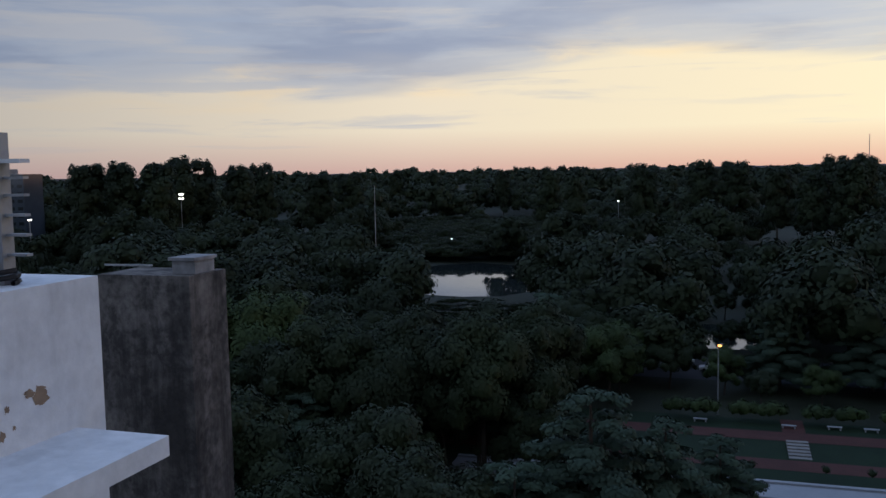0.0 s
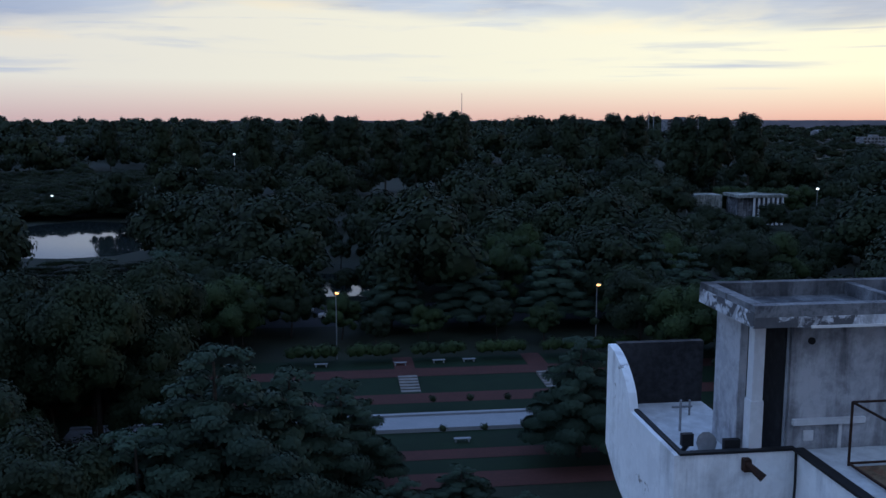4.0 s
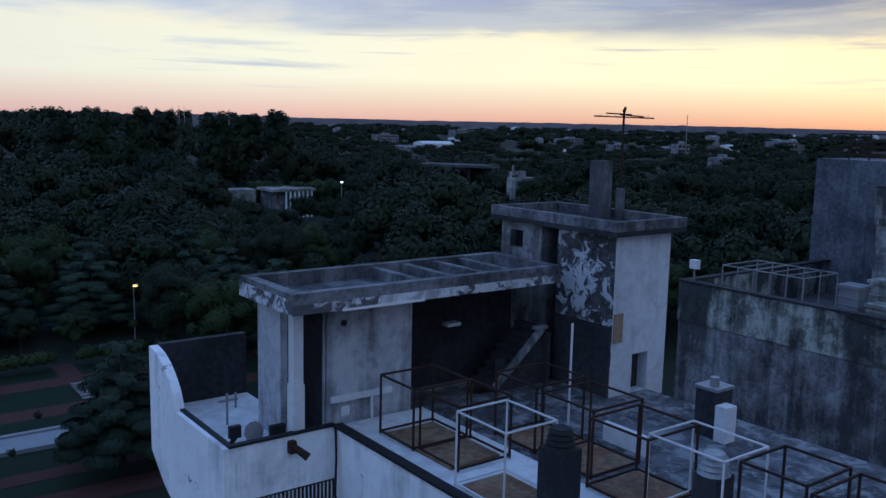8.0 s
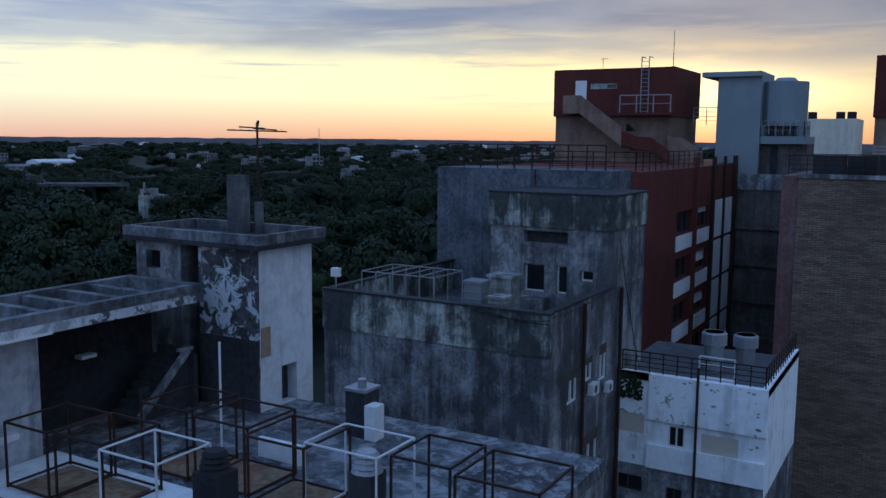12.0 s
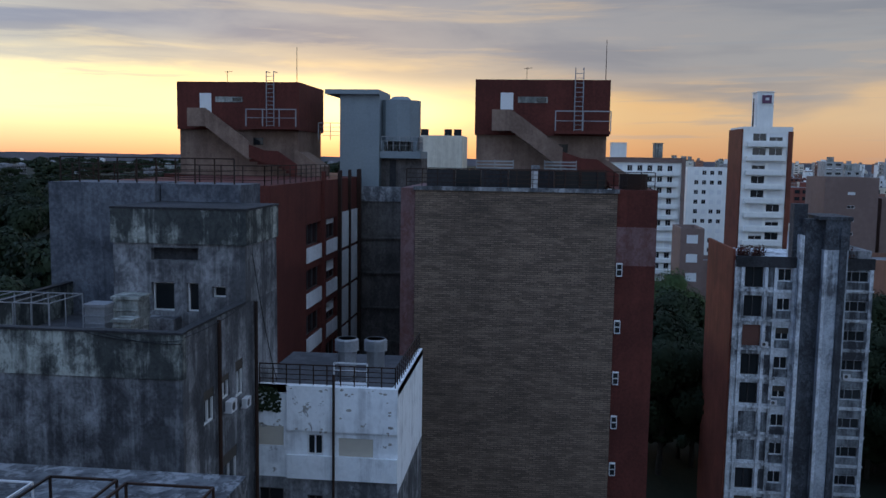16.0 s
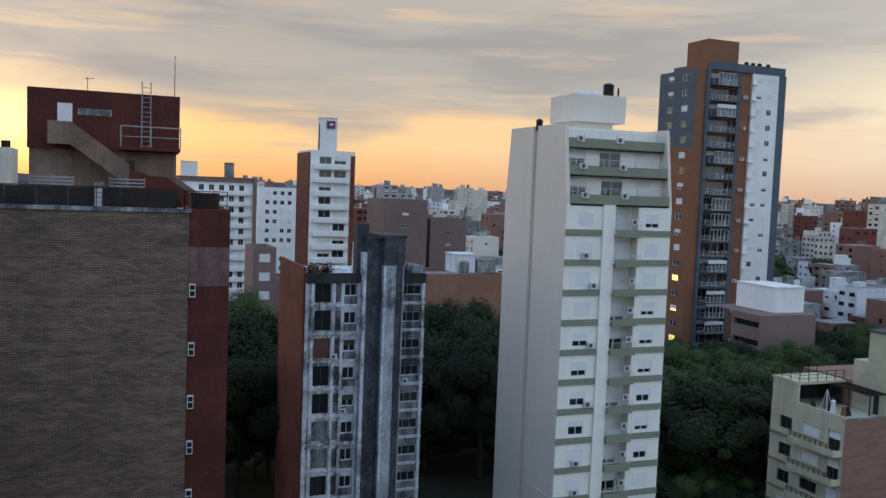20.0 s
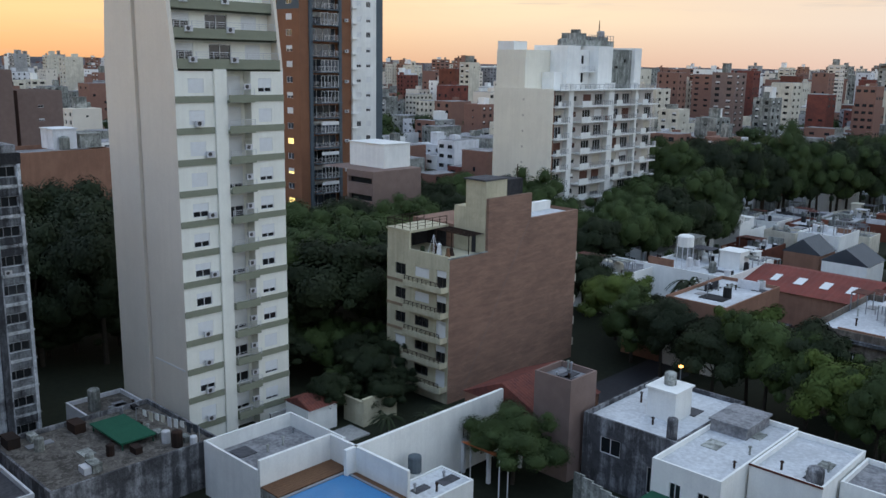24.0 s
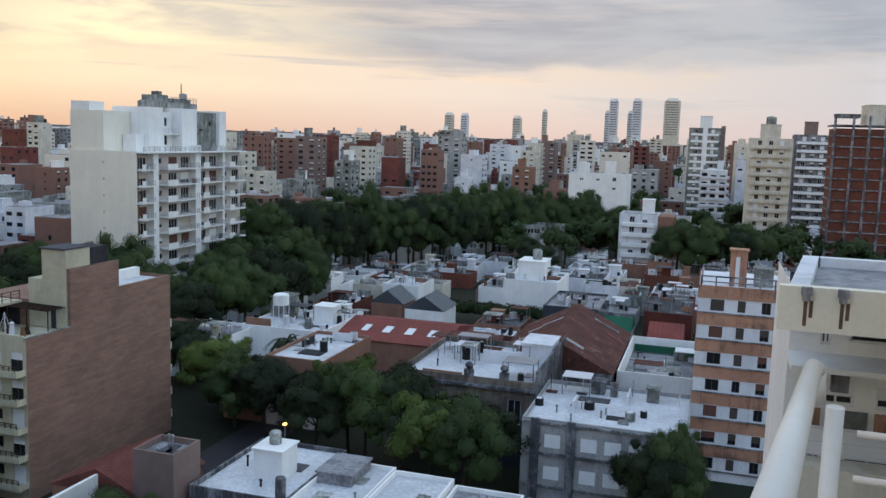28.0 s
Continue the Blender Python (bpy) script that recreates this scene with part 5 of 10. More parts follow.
        moss.poly([tuple(p), tuple(p + d * .5 + e), tuple(p + d), tuple(p + d * .5 - e)])
    moss.add("ivy", label="dark creeper hanging over the white parapet", category="plant")


white_tower()
stained_slab()
brick_block()
red_block()
grey_house()
white_house()


# ---- trees ----
def leaf_cloud(rng, centres, radii, per, size, squash=.95, droop=0.0, core=True):
    """Leaf clumps scattered in the shells of several lobes; returns corner arrays of quads."""
    out = []
    mid = np.mean(centres, axis=0)
    for c, r in zip(centres, radii):
        n = max(8, int(per * r * r))
        d = rng.normal(size=(n, 3))
        d /= np.linalg.norm(d, axis=1)[:, None]
        d[:, 2] = np.where(d[:, 2] < -.35, -d[:, 2], d[:, 2])
        rad = r * (.62 + .52 * rng.random(n) ** .8)
        p = d * rad[:, None] * np.array([1, 1, squash]) + c
        out_dir = p - mid
        out_dir /= np.linalg.norm(out_dir, axis=1)[:, None] + 1e-6
        nrm = d + .55 * out_dir + rng.normal(size=(n, 3)) * .26
        nrm[:, 2] += .25
        nrm /= np.linalg.norm(nrm, axis=1)[:, None]
        a = np.cross(nrm, rng.normal(size=(n, 3)))
        a /= np.linalg.norm(a, axis=1)[:, None]
        b = np.cross(nrm, a)
        s = size * (.6 + .8 * rng.random(n))[:, None]
        e = (.45 + .3 * rng.random(n))[:, None]
        tip = nrm * s * -.25
        soft = d + .8 * out_dir + rng.normal(size=(n, 3)) * .16
        soft[:, 2] += .3
        soft /= np.linalg.norm(soft, axis=1)[:, None]
        q = np.stack([p - a * s + tip, p - b * s * e, p + a * s + tip, p + b * s * e], 1)
        q = np.concatenate([q, q + soft[:, None]], 1)
        q[:, :, 2] -= droop * rng.random((n, 1))
        out.append(q)
        if core:   # leafy mass inside each lobe, so that no sky shows through its middle
            nu, nv = (7, 5) if size < .3 else (6, 4)
            th = np.linspace(0, 2 * math.pi, nu + 1)
            ph = np.linspace(-1.1, 1.5, nv)
            g = np.array([[(math.cos(u) * math.cos(w), math.sin(u) * math.cos(w), math.sin(w) * squash) for u in th[:-1]] for w in ph]) * r * (.70 if size < .3 else .60)
            g *= 1 + .16 * rng.normal(size=(nv, nu, 1)).clip(-1.5, 1.5)
            g = np.concatenate([g, g[:, :1]], 1) + np.array(c)
            cell = np.stack([g[:-1, :-1], g[:-1, 1:], g[1:, 1:], g[1:, :-1]], 2).reshape(-1, 4, 3)
            way = cell - np.array(c)
            way /= np.linalg.norm(way, axis=2)[..., None] + 1e-6
            out.append(np.concatenate([cell, cell + way], 1))
    return np.concatenate(out)


def quads_mesh(name, q, mat):
    """Leaves as loose quads; the second four points of each, where there are any, tell which way its clump faces there."""
    n = len(q)
    way = None
    if q.shape[1] == 8:
        way = (q[:, 4:] - q[:, :4]).reshape(-1, 3)
        way = way / (np.linalg.norm(way, axis=1)[:, None] + 1e-6)
        q = np.ascontiguousarray(q[:, :4])
    me = bpy.data.meshes.new(name)
    me.vertices.add(n * 4)
    me.vertices.foreach_set("co", q.reshape(-1).astype(np.float32))
    me.loops.add(n * 4)
    me.loops.foreach_set("vertex_index", np.arange(n * 4, dtype=np.int32))
    me.polygons.add(n)
    me.polygons.foreach_set("loop_start", np.arange(0, n * 4, 4, dtype=np.int32))
    me.polygons.foreach_set("loop_total", np.full(n, 4, dtype=np.int32))
    me.materials.append(M[mat])
    me.update(calc_edges=True)
    if way is not None:
        me.attributes.new("custom_normal", "FLOAT_VECTOR", "POINT").data.foreach_set("vector", way.reshape(-1).astype(np.float32))
    return me


def broad_lobes(rng, h, r, n=58, k=1.0):
    """Small lobes over an uneven, bulging crown, with a few stray tufts outside it."""
    cs, rs = [], []
    ph = rng.random(3) * 6.28
    for i in range(n):
        d = rng.normal(size=3)
        d /= np.linalg.norm(d)
        if d[2] < -.55:
            d[2] *= -1
        t = math.atan2(d[1], d[0])
        bulge = 1 + .16 * math.sin(2 * t + ph[0]) + .12 * math.sin(3 * t + 4 * d[2] + ph[1]) + .10 * math.sin(5 * d[2] + ph[2])
        q = (.35 + .55 * rng.random() ** .5) * bulge
        if i % 9 == 0:
            q = 1.04 * bulge
        cs.append((d[0] * r * q, d[1] * r * q, h * (.56 + .40 * d[2] * q)))
        rs.append(r * k * (.15 + .19 * rng.random()) * (.62 if i % 9 == 0 else 1.0))
    return np.array(cs), np.array(rs)


def pole_trunk(h, r):
    b = MB("bark")
    b.tube((0, 0, 0), (0, 0, h), r, r * .25, 8)
    return b.data("trunk")


def trunk_mesh(rng, h, r, lean=.3):
    b = MB("bark")
    p, rad = Vector((0, 0, 0)), max(.16, h * .022)
    top = Vector((rng.normal() * lean, rng.normal() * lean, h * .42))
    b.tube(p, top, rad, rad * .7, 8)
    for i in range(6):
        t = 2 * math.pi * i / 6 + rng.random()
        e = top + Vector((math.cos(t) * r * .5, math.sin(t) * r * .5, h * (.18 + .16 * rng.random())))
        m = top.lerp(e, .5) + Vector((0, 0, -.2))
        b.tube(top - Vector((0, 0, .3)), m, rad * .5, rad * .34, 6)
        b.tube(m, e, rad * .34, rad * .12, 5)
    return b.data("trunk")


KINDS = {}


def tree_kind(name, count, h, r, per, size, leaf, shape="broad"):
    made = []
    for i in range(count):
        rng = np.random.default_rng(hash_of(name) + i)
        if shape == "broad":
            cs, rs = broad_lobes(rng, h, r)
            q = leaf_cloud(rng, cs, rs, per, size)
        elif shape == "tall":
            cs, rs = [], []
            for k in range(64):
                t = 2 * math.pi * rng.random()
                f = rng.random() ** .8
                zz = h * (.30 + .62 * f)
                w = .75 * (1 - .35 * f) * math.sqrt(rng.random())
                cs.append((math.cos(t) * r * w, math.sin(t) * r * w, zz))
                rs.append(r * (.16 + .20 * rng.random()) * (1.15 - .2 * f))
            q = leaf_cloud(rng, np.array(cs), np.array(rs), per, size, 1.0)
        elif shape == "cedar":
            cs, rs, parts = [], [], []
            for k in range(8):
                zz = h * (.25 + .72 * k / 7)
                ring = r * (1.0 - .72 * (k / 7) ** 1.3)
                m = max(3, int(7 - k * .6))
                for j in range(m):
                    t = 2 * math.pi * (j + .5 * rng.random()) / m + k
                    for f in (.45, .85):
                        cs.append((math.cos(t) * ring * f, math.sin(t) * ring * f, zz - f * .6))
                        rs.append(max(.7, ring * (.30 if f < .8 else .24)))
            q = leaf_cloud(rng, np.array(cs), np.array(rs), per, size, .28, .35, False)
        else:   # palm: long drooping fronds
            qs = []
            for j in range(34):
                t = 2 * math.pi * rng.random()
                L, up = r * (.8 + .4 * rng.random()), .2 + rng.random() * .9
                prev = np.array([0, 0, h])
                for k in range(6):
                    f = (k + 1) / 6
                    p = np.array([math.cos(t) * L * f, math.sin(t) * L * f, h + L * (up * f - 1.25 * f * f)])
                    side = np.array([-math.sin(t), math.cos(t), 0]) * (.32 * (1 - .6 * f))
                    qs.append(np.stack([prev - side, p - side * .8, p + side * .8, prev + side]))
                    prev = p
            q = np.stack(qs)
        crown = quads_mesh("crown", q, leaf)
        made.append((trunk_mesh(rng, h, r) if shape == "broad" else pole_trunk(h * (.98 if shape == "palm" else .9), .22 if shape == "palm" else .3), crown))
    KINDS[name] = made


def hash_of(s):
    return sum(ord(c) * (i + 1) for i, c in enumerate(s)) % 1000


tree_kind("broad", 4, 12, 5.6, 200, .15, "leaf")
tree_kind("street", 5, 12, 5.6, 300, .10, "leaf_street")
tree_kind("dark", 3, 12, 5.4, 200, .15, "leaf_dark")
tree_kind("pale", 3, 11, 5.0, 240, .16, "leaf_pale")
tree_kind("cedar", 4, 14, 7.0, 420, .15, "leaf_cedar", "cedar")
tree_kind("tall", 4, 20, 5.0, 60, .30, "leaf_dark", "tall")
tree_kind("palm", 2, 9, 3.2, 0, .3, "leaf_dark", "palm")
TREE_LABELS = {
    "broad": "broad green park tree in full leaf", "street": "broad green street tree in full leaf", "dark": "dark green broad park tree", "pale": "yellow-green broad tree turning for autumn",
    "cedar": "dark cedar with flat drooping tiers", "tall": "tall dark eucalyptus above the park", "palm": "palm tree with drooping fronds"}


def tree(kind, x, y, s=1.0, sz=1.0, turn=0.0, which=0, z=0.0, group="park trees", label=""):
    tm, cm = KINDS[kind][which % len(KINDS[kind])]
    ob = new("tree")
    ob.matrix_basis = Matrix.LocRotScale((x, y, z), Euler((0, 0, turn)), (s, s, s * sz))
    tagged(ob, label or TREE_LABELS[kind], "tree", group)
    new("trunk", tm).parent = ob
    new("crown", cm).parent = ob
    return ob


def polar(yaw, d):
    """A place d metres off, at that many degrees to the left of +y."""
    return (-math.sin(radians(yaw)) * d, math.cos(radians(yaw)) * d)


rng = random.Random(21)
# the near edge of the park
for kind, yaw, d, s, sz in (("cedar", 8.4, 66, 1.3, .98), ("cedar", 13.5, 62, 1.0, .95), ("cedar", 3.6, 71, 1.0, 1.02), ("cedar", .2, 77, .8, 1.0), ("cedar", -16.0, 86, .85, 1.1), ("cedar", -20.5, 92, .7, 1.0), ("dark", 19.5, 62, 1.15, 1.05), ("dark", 23.5, 70, 1.2, 1.1),
                            ("dark", 28.5, 60, 1.0, 1.1), ("dark", 15.5, 92, 1.25, 1.25), ("dark", 12.0, 108, 1.2, 1.2), ("dark", 14.8, 112, 1.1, 1.28), ("dark", 17.5, 112, 1.1, 1.22), ("dark", 20, 95, 1.3, 1.2), ("dark", 26, 95, 1.3, 1.2), ("cedar", 3.5, 66, .55, .8),
                            ("cedar", -8, 70, .55, .7), ("cedar", -4, 66, .6, .7), ("dark", 33, 75, 1.3, 1.1), ("dark", 37, 90, 1.3, 1.2), ("broad", 31, 110, 1.4, 1.2), ("cedar", -22.5, 74, .6, .9), ("cedar", -12.5, 67, .45, .7)):
    tree(kind, *polar(yaw, d), s, sz, rng.random() * 6, rng.randrange(5))


def in_lake(x, y, pad=6):
    return ((x + 78) / 34) ** 2 + ((y - 264) / 47) ** 2 < 1


spots = []
for _ in range(9000):
    yaw = rng.uniform(-76, 47)
    d = math.sqrt(rng.uniform(82 ** 2, 215 ** 2))
    x, y = polar(yaw, d)
    if -26 < x < 74 and y < 142 or 143 < y < 158 and -60 < x < 100:
        continue
    if in_lake(x, y) or x > 20 and y < 80 or x > 60 and y < 45 or (168 < y < 180 and -9 < x < 7) or (110 < x < 190 and 285 < y):
        continue
    if 12.5 < yaw < 21.5 and 105 < d < 230 or -3.0 < yaw < 3.4 and 118 < d < 262:
        continue
    if any((x - a) ** 2 + (y - b) ** 2 < (7.0 + d * .018) ** 2 for a, b in spots):
        continue
    spots.append((x, y))
    if len(spots) > 215:
        break
outer = [p for p in spots if math.hypot(*p) > 142]
for x, y in spots:
    d = math.hypot(x, y)
    if d > 142:
        continue
    # trees on the left get the dark leaf, shadow put in as colour
    k = rng.choice(["dark", "dark", "dark", "cedar"] if x < -25 else ["broad", "broad", "dark", "dark", "broad", "cedar", "pale" if x > 20 else "dark", "palm" if abs(x + 10) < 40 and y > 160 else "broad"])
    tree(k, x, y, rng.uniform(.8, 1.3), rng.uniform(.85, 1.15), rng.random() * 6, rng.randrange(5))
for (x, y) in ((-16, 126), (44, 122), (47, 112), (52, 100), (50, 88), (57, 118), (60, 104), (62, 92), (66, 82), (45, 132), (56, 134), (-30, 118), (-22, 104), (-30, 92), (-20, 90), (-33, 132)):
    tree(rng.choice(["broad", "dark", "cedar"]), x, y, rng.uniform(.8, 1.1), 1, rng.random() * 6, rng.randrange(5))
for x, y, kd, s in ((-15, 131, "broad", .62), (-8, 136, "dark", .7), (0, 134, "broad", .6), (-20, 141, "dark", .9), (5, 128, "dark", .45), (13, 130, "broad", .5), (24, 131, "dark", .55), (31, 129, "broad", .5), (-56, 134, "dark", .75), (-42, 140, "broad", .72), (-36, 141, "dark", .8), (-25, 150, "dark", 1.15), (-14, 139, "broad", .8), (8, 139, "cedar", .9), (14, 162, "dark", 1.1), (21, 140, "cedar", 1.0), (28, 151, "broad", 1.0),
                    (36, 140, "cedar", 1.05), (43, 150, "dark", 1.15), (52, 143, "cedar", 1.1), (60, 152, "broad", 1.1), (70, 146, "dark", 1.2), (33, 163, "broad", 1.15), (80, 152, "broad", 1.1)):
    tree(kd, x, y, s, 1.0, rng.random() * 6, rng.randrange(5))
for x, y, s in ((-7, 163, .6), (1, 165, .5), (6, 166, .65), (-12, 200, .6), (-6, 202, .5), (0, 200, .55), (6, 203, .5), (11, 199, .6), (-9, 216, .6), (-2, 219, .55), (5, 222, .6), (12, 226, .6), (-13, 232, .6), (-4, 240, .6), (4, 246, .65),
                (-104, 324, .4), (-75, 325, .4), (-112, 325, .5), (-90, 326, .3)):
    tree("dark", x, y, s, 1.0, rng.random() * 6, rng.randrange(5))
for yaw, top in ((33.5, 40), (31, 38), (26, 34), (36, 39), (38, 39), (40, 39), (34.8, 41), (29.6, 38), (24, 34), (21, 35), (18.5, 34), (14, 34), (-.5, 36), (1.5, 36), (5, 35), (-6.3, 37), (-7.7, 38), (-7.0, 36), (9.5, 34), (11, 35), (-3, 34), (-15, 36), (-5, 31), (-13, 35), (-17.5, 38), (-19, 38), (-22, 37), (-24, 37), (-26, 38)):
    d = 620 if 11.5 < yaw < 22 else 330 + (yaw * 37) % 70
    tree("tall", *polar(yaw, d), (top - (4 if yaw < -16 else 2)) / 20 * .98, 1.12, yaw, int(abs(yaw)) % 4)

# hedges and clipped shrubs along the garden walk
for x in (-6, -2.5, 2.5, 6.0, 11.5, 15.5, 21, 24.5, 30.5, 34, 37.5, 41):
    r2 = np.random.default_rng(int(x * 7) + 90)
    q = leaf_cloud(r2, np.array([(x, 120.5, .7), (x + 1.3, 120.8, .6), (x - 1.2, 120.3, .55)]), np.array([1.25, 1.0, 1.0]), 90, .2)
    q[..., 2] -= q[..., 2].min()
    tagged(new("shrub", quads_mesh("shrub", q, "leaf")), "rounded garden shrub along the red path", "shrub", "garden shrubs")
for x in (3.0, 10.5, 15, 19.5, 24, 31):
    for y in (99.2, 89.0):
        r2 = np.random.default_rng(int(x * 3 + y))
        q = leaf_cloud(r2, np.array([(x, y, .3)]), np.array([.55]), 160, .12)
        q[..., 2] -= q[..., 2].min()
        tagged(new("shrub", quads_mesh("shrub", q, "leaf_dark")), "small clipped bush on the lawn", "shrub", "lawn bushes")

# far woods, right out to the skyline: three belts, coarser with distance
r3 = np.random.default_rng(77)
far = []
for lo, hi, count, per, size, s0, s1 in ((205, 430, 620, 34, .32, .8, 1.8), (430, 1100, 1200, 6.0, .62, 1.0, 2.4), (1100, 2600, 1600, 1.2, 1.2, 2.0, 3.1)):
    shapes = []
    for i in range(6):
        cs, rs = broad_lobes(r3, 11, 5.5, 30 if lo < 300 else 16, 1.4 if lo < 300 else 1.7)
        shapes.append(leaf_cloud(r3, cs, rs, per, size))
    if lo == 205:      # low trees before the lake, under the line of sight to its water, and along its far shore
        for k in range(70):
            yaw, d = 12.2 + 9.6 * ((k * .618) % 1), 106 + 112 * (k + .5) / 52
            zs = max(.18, (34 - .170 * d) / 14.0) * (.88 + .12 * ((k * .37) % 1))
            if k > 51:
                yaw, d, zs = 12.6 + (k - 52) * .52, 326 + 6 * (k % 3), .48
            x, y = polar(yaw, d)
            q = shapes[k % 6]
            far.append(np.stack([q[..., 0] + x, q[..., 1] + y, q[..., 2] * zs], -1))
        for k in range(130):      # close low wood beyond the lake
            x, y = polar(9.5 + 12.5 * ((k * .618) % 1), 345 + 180 * (k + .5) / 130)
            q = shapes[k % 6]
            far.append(np.stack([q[..., 0] * 1.4 + x, q[..., 1] * 1.4 + y, q[..., 2] * (.52 + .2 * ((k * .37) % 1))], -1))
    for k in range(count):
        yaw, d = r3.uniform(-78, 48), math.sqrt(r3.uniform(lo ** 2, hi ** 2))
        x, y = polar(yaw, d)
        if lo == 205 and k < len(outer):
            x, y = outer[k]
            yaw, d = math.degrees(math.atan2(-x, y)), math.hypot(x, y)
        if in_lake(x, y) or 11.0 < yaw < 21.5 and d < 232 or (-2.6 < yaw < 3.2 and d < 262) or (yaw < -66 and d < 200) or (112 < x < 150 and 256 < y < 292):
            continue
        t, s = r3.random() * 6.28, r3.uniform(s0, s1)
        zs = r3.uniform(.75, 1.15)
        if 9 < yaw < 22 and 330 < d < 520:
            s, zs = 1.35, .42
        if -32 < yaw < -22 and d < 345:
            s = min(s, .8)
        if yaw < -26 and d > 430:
            zs *= .56 if d > 1100 else .5
        c, sn = math.cos(t) * s, math.sin(t) * s
        q = shapes[k % 6]
        far.append(np.stack([q[..., 0] * c - q[..., 1] * sn + x, q[..., 0] * sn + q[..., 1] * c + y, q[..., 2] * s * zs], -1))
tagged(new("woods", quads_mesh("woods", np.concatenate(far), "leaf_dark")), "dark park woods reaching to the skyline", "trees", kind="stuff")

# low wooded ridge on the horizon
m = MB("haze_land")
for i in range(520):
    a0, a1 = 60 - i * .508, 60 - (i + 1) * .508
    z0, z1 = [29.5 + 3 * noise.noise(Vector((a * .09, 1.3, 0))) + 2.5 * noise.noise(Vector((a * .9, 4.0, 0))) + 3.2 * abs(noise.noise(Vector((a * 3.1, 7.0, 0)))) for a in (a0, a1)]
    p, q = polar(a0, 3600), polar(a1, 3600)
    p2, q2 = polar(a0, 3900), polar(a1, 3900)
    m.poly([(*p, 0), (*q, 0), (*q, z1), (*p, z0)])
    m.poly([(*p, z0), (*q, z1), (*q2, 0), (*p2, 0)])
tagged(m.add("ridge"), "low ridge along the horizon with haze put into its colour", kind="structure")


# ---- the roof next door: white terrace, hut, stair tower, cages ----
def next_roof():
    Z = 27.6
    t = empty("roof_block", (12, 12, 0), "white rooftop block with a sooty hut and stair tower", "apartment building")
    w = MB("white_peel")
    w.wall("-x", 8.75, 5.6, 15.4, 0, Z)                        # long white outer wall
    w.wall("-y", 15.4, 6.56, 8.75, 26.45, Z)                  # terrace front
    w.box(6.3, 6.55, 15.4, 17.99, 25.2, Z)
    w.box(6.55, 8.74, 15.42, 15.6, 26.5, Z - .01)
    put(t, w.add("wall"))
    lw = MB("concrete_stain")
    lw.box(6.5, 8.7, 15.6, 18.4, 0, 25.2)
    lw.box(8.8, 16.5, 15.3, 19.2, 0, 27.3)
    lw.box(8.8, 16.4, 5.62, 15.3, 0, 27.3)
    put(t, lw.add("lower_wall"))
    # curved end of the street parapet
    c = MB("white_peel")
    n = 10
    prev = None
    for i in range(n + 1):
        a = i / n
        yy = 18.0 + a * 1.7
        zz = Z + 1.1 * (math.sin(a * math.pi / 2) ** .6 if a > 0 else 0)
        cur = (yy, zz)
        if prev:
            (y0, z0), (y1, z1) = prev, cur
            lo0, lo1 = 25.4 + .9 * (1 - math.cos((y0 - 18.0) / 1.7 * 1.5)), 25.4 + .9 * (1 - math.cos((y1 - 18.0) / 1.7 * 1.5))
            c.poly([(6.3, y0, lo0), (6.3, y0, z0), (6.3, y1, z1), (6.3, y1, lo1)])
            c.poly([(6.5, y0, lo0), (6.5, y1, lo1), (6.5, y1, z1), (6.5, y0, z0)])
            c.poly([(6.3, y0, z0), (6.5, y0, z0), (6.5, y1, z1), (6.3, y1, z1)])
            c.poly([(6.3, y0, lo0), (6.3, y1, lo1), (6.5, y1, lo1), (6.5, y0, lo0)])
        prev = cur
    put(t, c.add("parapet", label="curved flaking white parapet end"))
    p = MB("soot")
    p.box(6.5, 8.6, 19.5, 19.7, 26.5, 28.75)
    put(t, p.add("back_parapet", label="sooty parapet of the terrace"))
    f = MB("roof_white")
    f.box(6.55, 8.6, 15.6, 19.5, 27.0, 27.25)
    put(t, f.add("terrace_floor"))
    f = MB("roof_white")
    f.box(8.8, 11.0, 5.6, 15.4, 27.3, Z)
    put(t, f.add("roof"))
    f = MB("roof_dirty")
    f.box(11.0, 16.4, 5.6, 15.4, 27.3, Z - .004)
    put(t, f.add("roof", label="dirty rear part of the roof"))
    k = MB("plastic_black")
    k.box(8.68, 8.9, 5.6, 15.36, Z, Z + .06)
    put(t, k.add("coping"))
    k = MB("plastic_black")
    k.box(6.4, 8.75, 15.36, 15.5, Z, Z + .05)
    k.box(6.4, 6.5, 15.5, 18.2, Z, Z + .05)
    put(t, k.add("coping"))
    for i in range(22):
        g = MB("metal_white")
        g.beam((6.8 + i * .09, 15.42, 25.0), (6.8 + i * .09, 15.42, 26.4), .025)
        put(t, g.add("grille_bar"))
    # hut with its open-framed slab
    h = MB("hut_render")
    h.wall("-y", 15.5, 8.62, 10.75, 27.4, 30.2)
    h.box(8.62, 10.75, 15.6, 15.7, 27.4, 30.2)
    put(t, h.add("hut_wall", label="grey-white rendered hut wall"))
    h = MB("hut_render")
    h.box(7.86, 8.02, 16.1, 17.2, 27.25, 30.2)
    put(t, h.add("hut_side", label="sooty hut side wall"))
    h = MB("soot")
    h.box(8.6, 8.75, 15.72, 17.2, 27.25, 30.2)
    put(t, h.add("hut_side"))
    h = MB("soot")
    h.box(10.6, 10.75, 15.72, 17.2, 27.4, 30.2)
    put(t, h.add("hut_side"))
    h = MB("white_paint")
    h.box(7.82, 8.08, 15.45, 15.72, 27.25, 28.6)
    h.box(7.84, 8.06, 15.47, 15.7, 28.6, 30.2)
    put(t, h.add("column"))
    h = MB("white_paint")
    h.box(8.7, 10.2, 15.42, 15.5, 28.08, 28.2)
